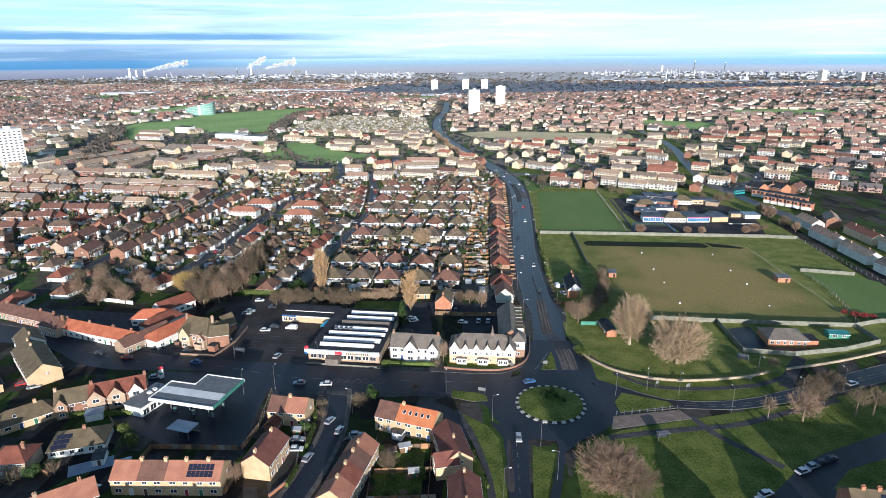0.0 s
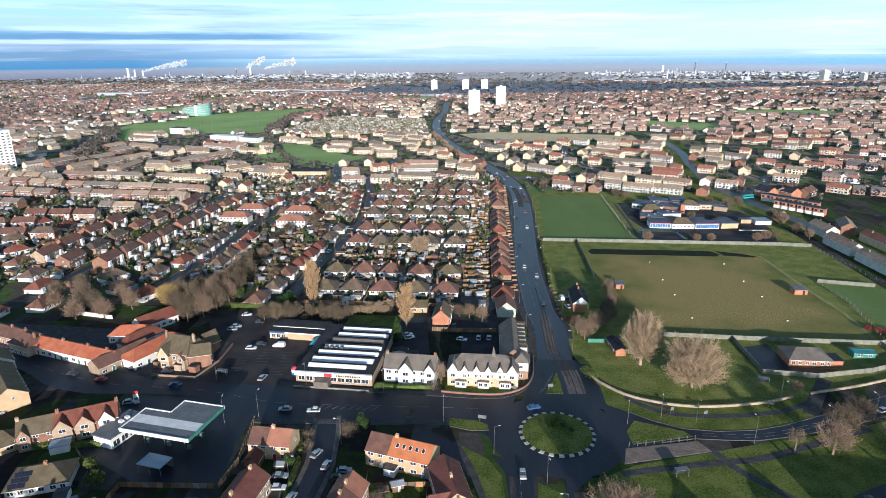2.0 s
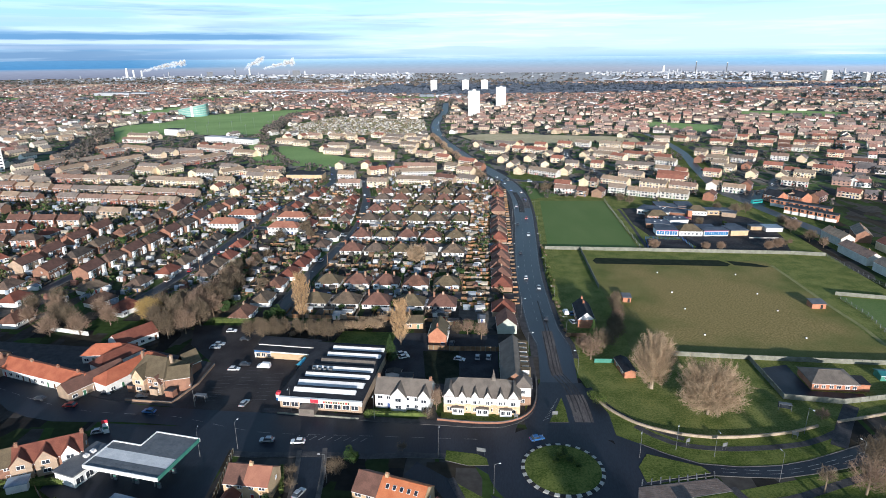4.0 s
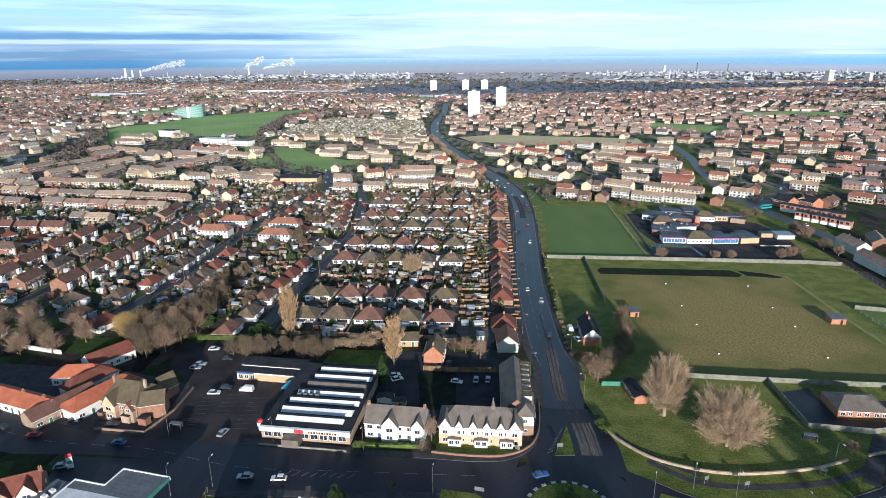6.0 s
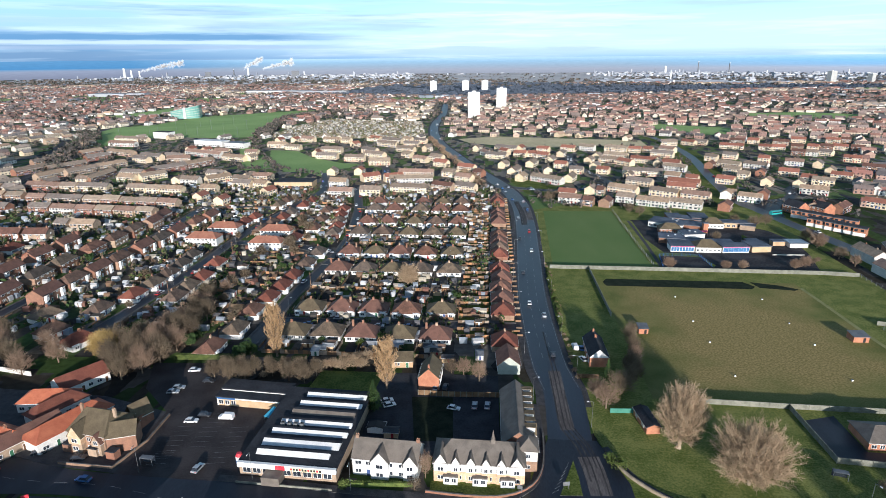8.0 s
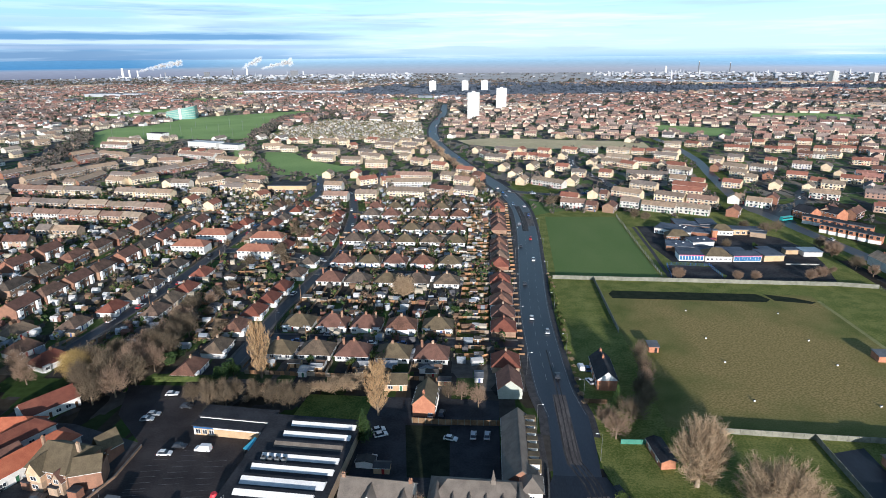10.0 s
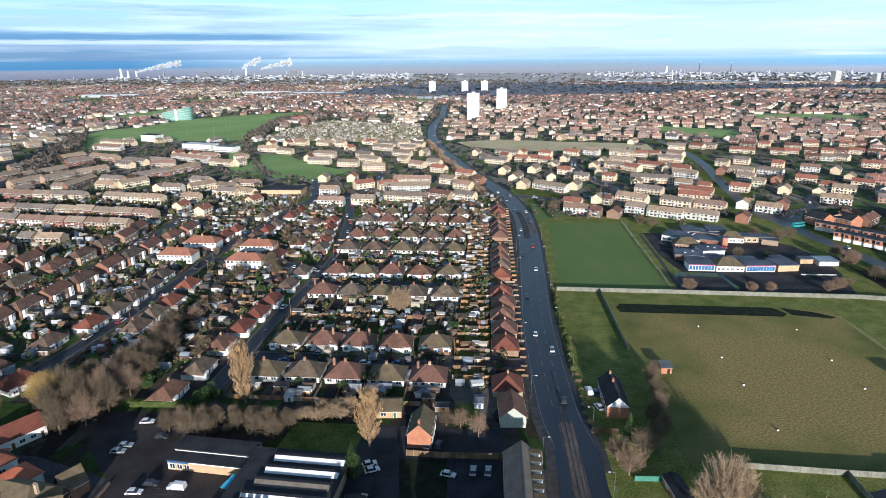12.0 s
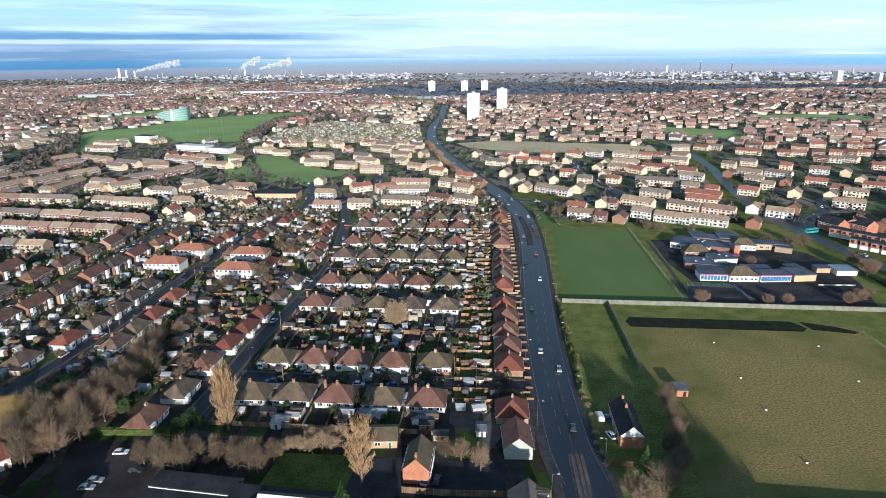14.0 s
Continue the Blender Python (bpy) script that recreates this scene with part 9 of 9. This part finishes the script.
for x, y, r, i in ((-62, 279, 0, 2), (-71, 281.5, 0, 2), (-66, 276, 0, 1), (-21, 280, 90, 1), (-14, 272, 0, 2), (-2, 276, 0, 1), (-26.5, 147.5, 20, 0), (-23, 150, 20, 3), (-19, 139, 10, 0), (-33, 226, 88, 1), (-28, 224, 0, 2), (-110, 140, 20, 1), (-75, 140, 0, 0), (-57, 156, 0, 0)):
    w, d, a_, b_, lb = SHEDS[i]
    shed(x, y, r, w, d, a_, b_, lb)

# timber fences between the gardens, joined
s = Shape()


def fence_run(x0, y0, x1, y1, h=1.7):
    d = Vector((x1 - x0, y1 - y0))
    n = max(1, int(d.length / 1.9))
    for k in range(n):
        a_, b_ = Vector((x0, y0)) + d * (k + 0.03) / n, Vector((x0, y0)) + d * (k + 0.97) / n
        t = d.normalized()
        o = Vector((t.y, -t.x)) * 0.03
        z = h + rng.uniform(-.05, .05)
        s.solid([(*(a_ + o), 0), (*(b_ + o), 0), (*(b_ - o), 0), (*(a_ - o), 0), (*(a_ + o), z), (*(b_ + o), z), (*(b_ - o), z), (*(a_ - o), z)], [(4, 5, 6, 7), (0, 1, 5, 4), (1, 2, 6, 5), (2, 3, 7, 6), (3, 0, 4, 7)], FENCE)


FENCE = surface("garden_fence_wood", (0.8, 0.8, 0.8), (1.15, 1.1, 1.05), 0.5, 0.9, island=0.2, ramp=[(0.22, 0.14, 0.085), (0.34, 0.19, 0.10), (0.16, 0.115, 0.08), (0.34, 0.29, 0.235)])
for y0, y1, ym in ((322, 363, 343), (405, 434, 419), (473, 497, 485)):
    for x in COLS:
        for dx in (-7.3, 0):
            fence_run(x + dx, y0, x + dx, y1)
    fence_run(-88, ym, -12, ym)
fence_run(-88, 274.5, -12, 273.5)
for x in COLS:
    fence_run(x - 7.3, 274.5, x - 7.3, 285)
    fence_run(x, 274.5, x, 285)
for y in range(292, 545, 7):
    fence_run(-12, y, 1.6, y)
    fence_run(13, y + 3, 15.6, y + 3, 1.0)
fence_run(-12, 310, -12, 545)
for y in range(300, 540, 9):
    for xa, xb in ((-137, -120), (-120, -108), (-188, -173), (-244, -229)):
        if rng.random() < 0.6:
            fence_run(xa + rng.uniform(0, 4), y + rng.uniform(-1.5, 1.5), xb, y, rng.choice((1.2, 1.5, 1.7)))
for k in ("inner", "diagonal", "outer", "first", "second", "third", "fourth"):
    for d in (-5.4, 5.4):
        edge = offset(STREETS[k] if len(STREETS[k]) > 2 else smooth(STREETS[k], 7), d)
        for (x0, y0), (x1, y1) in zip(edge, edge[1:]):
            n = max(1, int(math.hypot(x1 - x0, y1 - y0) / 5))
            for i in range(n):
                if rng.random() < 0.62:
                    fence_run(x0 + (x1 - x0) * (i + 0.05) / n, y0 + (y1 - y0) * (i + 0.05) / n, x0 + (x1 - x0) * (i + 0.8) / n, y0 + (y1 - y0) * (i + 0.8) / n, rng.choice((0.7, 0.9, 1.1)))
fence_run(-120, 300, -120, 540)
fence_run(-181, 300, -181, 540)
for a_ in ((-98, 128, -98, 146), (-98, 146, -72, 147), (-68, 128, -68, 134), (-30, 128, -12, 130), (-30, 139, -14, 141), (-29, 150, -14, 151.5), (-30, 128, -32, 155), (-14, 128, -15, 150), (-120, 160, -103, 146), (-140, 140, -120, 132)):
    fence_run(*a_)
stuff("garden_fences", s, "weathered timber fences between back gardens", "fence")


# shrubs, brown winter hedges and small sheds that crowd the gardens of the estates
CLUMP = surface("garden_foliage", (0.75, 0.75, 0.75), (1.15, 1.15, 1.15), 0.5, 0.95, island=0.3, ramp=[(0.05, 0.085, 0.025), (0.15, 0.115, 0.08), (0.09, 0.12, 0.035), (0.12, 0.09, 0.06), (0.035, 0.06, 0.025)])
LUMBER = surface("garden_shed_boards", (0.8, 0.8, 0.8), (1.05, 1.05, 1.05), 0.5, 0.85, island=0.2, ramp=[(0.50, 0.51, 0.52), (0.16, 0.10, 0.065), (0.10, 0.10, 0.11), (0.60, 0.60, 0.60), (0.20, 0.10, 0.075), (0.26, 0.30, 0.35), (0.07, 0.065, 0.06), (0.40, 0.36, 0.29)])
PLOTSHED = surface("allotment_boards", (0.8, 0.8, 0.8), (1.05, 1.05, 1.05), 0.5, 0.85, island=0.2, ramp=[(0.42, 0.40, 0.35), (0.22, 0.17, 0.12), (0.30, 0.29, 0.27), (0.50, 0.48, 0.42), (0.18, 0.16, 0.13)])
gr = random.Random(33)
s, sb = Shape(), Shape()
LINES = [p for ln in STREETS.values() for p in ln] + list(MAIN)


def clear_of_roads(x, y):
    return all((x - a) ** 2 + (y - b) ** 2 > 64 for a, b in LINES) and not (x > 8 and y < 560)


for k in range(11500):
    plots = k >= 7500
    x, y = (gr.uniform(-335, -95), gr.uniform(925, 1222)) if plots else (gr.uniform(-390, 12), gr.uniform(286, 600))
    if (plots and not inside(x, y, ALLOTMENTS)) or (not plots and (not clear_of_roads(x, y) or (x < -330 and y < 300))):
        continue
    if k % (3 if plots else 4):
        r, hh = gr.uniform(0.5, 1.5), gr.uniform(0.8, 2.6) if k % 9 else gr.uniform(3.5, 6.0)
        r *= 1.6 if hh > 3 else 1
        for _ in range(16):
            d = Vector((gr.gauss(0, 1), gr.gauss(0, 1), gr.gauss(0, 1))).normalized() * gr.uniform(0.5, 1.0)
            c = Vector((x + d.x * r, y + d.y * r, hh * 0.5 + d.z * hh * 0.42))
            u = Vector((gr.uniform(-1, 1), gr.uniform(-1, 1), gr.uniform(-1, 1))).normalized() * r * 0.5
            w = u.orthogonal().normalized() * r * 0.36
            s.face([c - u, c - w, c + u, c + w], CLUMP)
    else:
        w, d, a = gr.uniform(0.8, 2.3), gr.uniform(0.7, 1.6), gr.choice((0, 0.03, 0.25, 1.5))
        ca, sa = math.cos(a), math.sin(a)
        p = [(x + ca * i - sa * j, y + sa * i + ca * j) for i, j in ((-w, -d), (w, -d), (w, d), (-w, d), (-w - .1, 0), (w + .1, 0))]
        sb.solid([(*q, 0) for q in p[:4]] + [(*q, 1.9) for q in p[:4]] + [(*p[4], 2.5), (*p[5], 2.5)], [(0, 1, 5, 4), (1, 2, 6, 9, 5), (2, 3, 7, 6), (3, 0, 4, 8, 7), (4, 5, 9, 8), (6, 7, 8, 9)], PLOTSHED if plots else LUMBER)
stuff("garden_shrubs", s, "green and brown shrubs crowding the estate gardens", "shrubs")
stuff("small_garden_sheds", sb, "weathered sheds and greenhouses in the back gardens", "sheds")

# ---- the far shore: works, sheds, chimneys ----
fr2 = random.Random(21)
s = Shape()
SHEDWHITE = surface("far_shed_cladding", (0.85, 0.85, 0.85), (1.05, 1.05, 1.05), 0.05, 0.7, island=0.15, ramp=[(0.58, 0.60, 0.63), (0.30, 0.33, 0.38), (0.44, 0.46, 0.50), (0.24, 0.27, 0.32), (0.36, 0.37, 0.40), (0.20, 0.23, 0.28), (0.40, 0.42, 0.46)])
for k in range(3600):
    yy = fr2.uniform(2750, 4600) if k % 3 == 0 else fr2.uniform(3700, 4640)
    f = fr2.choice((fr2.uniform(-0.62, -0.12), fr2.uniform(0.16, 0.85), fr2.uniform(0.2, 0.85), fr2.uniform(-0.9, 0.85)))
    if -0.12 < f < 0.16 and fr2.random() < 0.75:
        continue
    x, w, d, h = f * yy, fr2.uniform(5, 26), fr2.uniform(8, 24), fr2.choice((3, 4, 5, 6, 8, 10))
    if fr2.random() < 0.025:
        w, d, h = fr2.uniform(3, 8), fr2.uniform(3, 8), fr2.uniform(14, 34)
    if x * x + yy * yy < 4640 ** 2 and not (x < 0 and yy < 3300 and k % 4):
        s.box(x - w / 2, x + w / 2, yy - d / 2, yy + d / 2, 0, h, SHEDWHITE)
for k in range(160):
    yy = fr2.uniform(1700, 3000)
    x, w, d, h = fr2.uniform(-0.8, 0.8) * yy, fr2.uniform(14, 50), fr2.uniform(14, 30), fr2.uniform(4, 7)
    if free(x, yy, 4):
        s.box(x - w / 2, x + w / 2, yy - d / 2, yy + d / 2, 0, h, SHEDWHITE)
for x, yy, w, h in ((-1230, 1985, 60, 9), (-1150, 2000, 40, 9), (-560, 2090, 90, 9), (820, 2900, 220, 8), (640, 3000, 160, 9), (1050, 2750, 200, 8), (-720, 2140, 110, 8)):
    s.box(x - w, x + w, yy - 20, yy + 20, 0, h, SHEDWHITE)
stuff("far_industrial_sheds", s, "white and grey industrial sheds near the coast", "sheds")


def chimney_stack(x, y, h, r0, r1, mat, label):
    c = thing("chimney_stack", label, "chimney", pose(x, y, 0), "works chimneys")
    q = Shape()
    q.tube((0, 0, 0), (0, 0, h), r0, r1, mat, 14)
    part("shaft", q, c)
    q = Shape()
    q.tube((0, 0, h - 4), (0, 0, h + 0.5), r1 * 1.12, r1 * 1.12, PALESHEET, 14)
    part("cap", q, c)


def at_angle(deg, dist):
    return dist * math.sin(radians(deg)), 60 + dist * math.cos(radians(deg))


for deg, h, r in ((-31.3, 62, 9), (-30.8, 50, 7), (-30.2, 46, 6), (17.8, 74, 4), (20.2, 66, 4), (15.2, 46, 9), (-21.6, 56, 7), (-22.8, 48, 5)):
    chimney_stack(*at_angle(deg, 4480), h, r, r * 0.7, PALESHEET if r > 5 else SHEET, "works chimney by the coast")
for deg, h, w in ((-24.9, 34, 36), (-17.6, 36, 50)):
    x, y = at_angle(deg, 4300)
    flat_block("works_block", "pale block of the coastal works", x, y, -deg, w, 30, h, SHEET, SHEET, False, "works")
# steam from the works: heaps of soft lumps
STEAM = surface("steam", (0.93, 0.94, 0.95), (0.98, 0.98, 0.98), 0.01, 1.0, fine=0.05)
STEAM.node_tree.nodes["Principled BSDF"].inputs["Alpha"].default_value = 0.14
for deg, z0, run, rise, n in ((-30.2, 34, 270, 60, 110), (-22.0, 44, 130, 66, 70), (-20.4, 44, 210, 46, 90)):
    x0, y0 = at_angle(deg, 4470)
    p = thing("steam_plume", "white steam plume drifting from the works", "steam", pose(x0, y0, z0, 0, 0, -deg))
    q = Shape()
    ico = bmesh.new()
    bmesh.ops.create_icosphere(ico, subdivisions=2, radius=1)
    vv, ff = [v.co.copy() for v in ico.verts], [[v.index for v in f.verts] for f in ico.faces]
    ico.free()
    for k in range(n):
        t = k / n
        c = Vector((run * t + fr2.uniform(-8, 8), fr2.uniform(-6, 6), rise * t ** 0.7 + fr2.gauss(0, 2 + 7 * t)))
        r = (5 + 14 * t ** 0.7) * fr2.uniform(0.35, 1.0)
        q.solid([c + v * r * (0.85 + 0.35 * noise.noise(v * 1.7 + c * 0.1)) for v in vv], ff, STEAM)
    part("plume", q, p)

# ---- backdrop: hazy coast and sea past the last land ----
def backdrop():
    m = bpy.data.materials.new("distance")
    m.use_nodes = True
    n, l = m.node_tree.nodes, m.node_tree.links
    n.clear()
    out, em, g = n.new("ShaderNodeOutputMaterial"), n.new("ShaderNodeEmission"), n.new("ShaderNodeNewGeometry")
    sp = n.new("ShaderNodeSeparateXYZ")
    l.new(g.outputs["Position"], sp.inputs[0])

    def ramp(sock, lo, hi, stops):
        mr = n.new("ShaderNodeMapRange")
        mr.inputs["From Min"].default_value, mr.inputs["From Max"].default_value = lo, hi
        l.new(sock, mr.inputs["Value"])
        r = n.new("ShaderNodeValToRGB")
        e = r.color_ramp.elements
        while len(e) < len(stops):
            e.new(0.5)
        for k, (p, c) in zip(e, stops):
            k.position, k.color = p, (*c, 1)
        l.new(mr.outputs[0], r.inputs[0])
        return r.outputs[0]

    def mix(f, a_, b_):
        k = n.new("ShaderNodeMix")
        k.data_type = "RGBA"
        for i, v in ((0, f), (6, a_), (7, b_)):
            l.new(v, k.inputs[i])
        return k.outputs[2]
    # haze is painted into these ramps, and the sheet glows by itself
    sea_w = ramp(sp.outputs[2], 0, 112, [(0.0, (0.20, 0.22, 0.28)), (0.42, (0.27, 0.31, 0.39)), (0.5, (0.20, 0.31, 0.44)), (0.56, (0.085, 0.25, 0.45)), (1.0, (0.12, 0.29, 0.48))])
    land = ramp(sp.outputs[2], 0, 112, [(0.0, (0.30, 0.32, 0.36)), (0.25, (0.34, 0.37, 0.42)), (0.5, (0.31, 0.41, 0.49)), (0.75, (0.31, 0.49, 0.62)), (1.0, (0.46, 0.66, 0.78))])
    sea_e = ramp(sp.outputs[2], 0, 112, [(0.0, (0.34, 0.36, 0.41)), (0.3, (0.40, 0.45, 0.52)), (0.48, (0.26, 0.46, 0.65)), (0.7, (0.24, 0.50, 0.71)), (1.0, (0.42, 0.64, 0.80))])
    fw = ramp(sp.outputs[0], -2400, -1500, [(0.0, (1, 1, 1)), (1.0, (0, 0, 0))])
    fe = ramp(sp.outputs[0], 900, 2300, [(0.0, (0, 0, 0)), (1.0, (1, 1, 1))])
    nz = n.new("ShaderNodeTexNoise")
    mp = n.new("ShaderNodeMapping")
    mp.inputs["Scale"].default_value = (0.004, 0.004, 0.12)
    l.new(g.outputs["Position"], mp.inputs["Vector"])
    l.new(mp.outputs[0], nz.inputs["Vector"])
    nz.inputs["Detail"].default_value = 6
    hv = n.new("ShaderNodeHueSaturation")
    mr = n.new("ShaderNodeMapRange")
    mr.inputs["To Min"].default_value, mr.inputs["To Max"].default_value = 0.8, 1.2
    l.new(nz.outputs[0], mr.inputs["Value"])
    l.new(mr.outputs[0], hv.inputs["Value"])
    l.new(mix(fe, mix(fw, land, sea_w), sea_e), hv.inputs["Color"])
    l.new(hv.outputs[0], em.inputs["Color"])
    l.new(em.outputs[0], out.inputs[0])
    return m


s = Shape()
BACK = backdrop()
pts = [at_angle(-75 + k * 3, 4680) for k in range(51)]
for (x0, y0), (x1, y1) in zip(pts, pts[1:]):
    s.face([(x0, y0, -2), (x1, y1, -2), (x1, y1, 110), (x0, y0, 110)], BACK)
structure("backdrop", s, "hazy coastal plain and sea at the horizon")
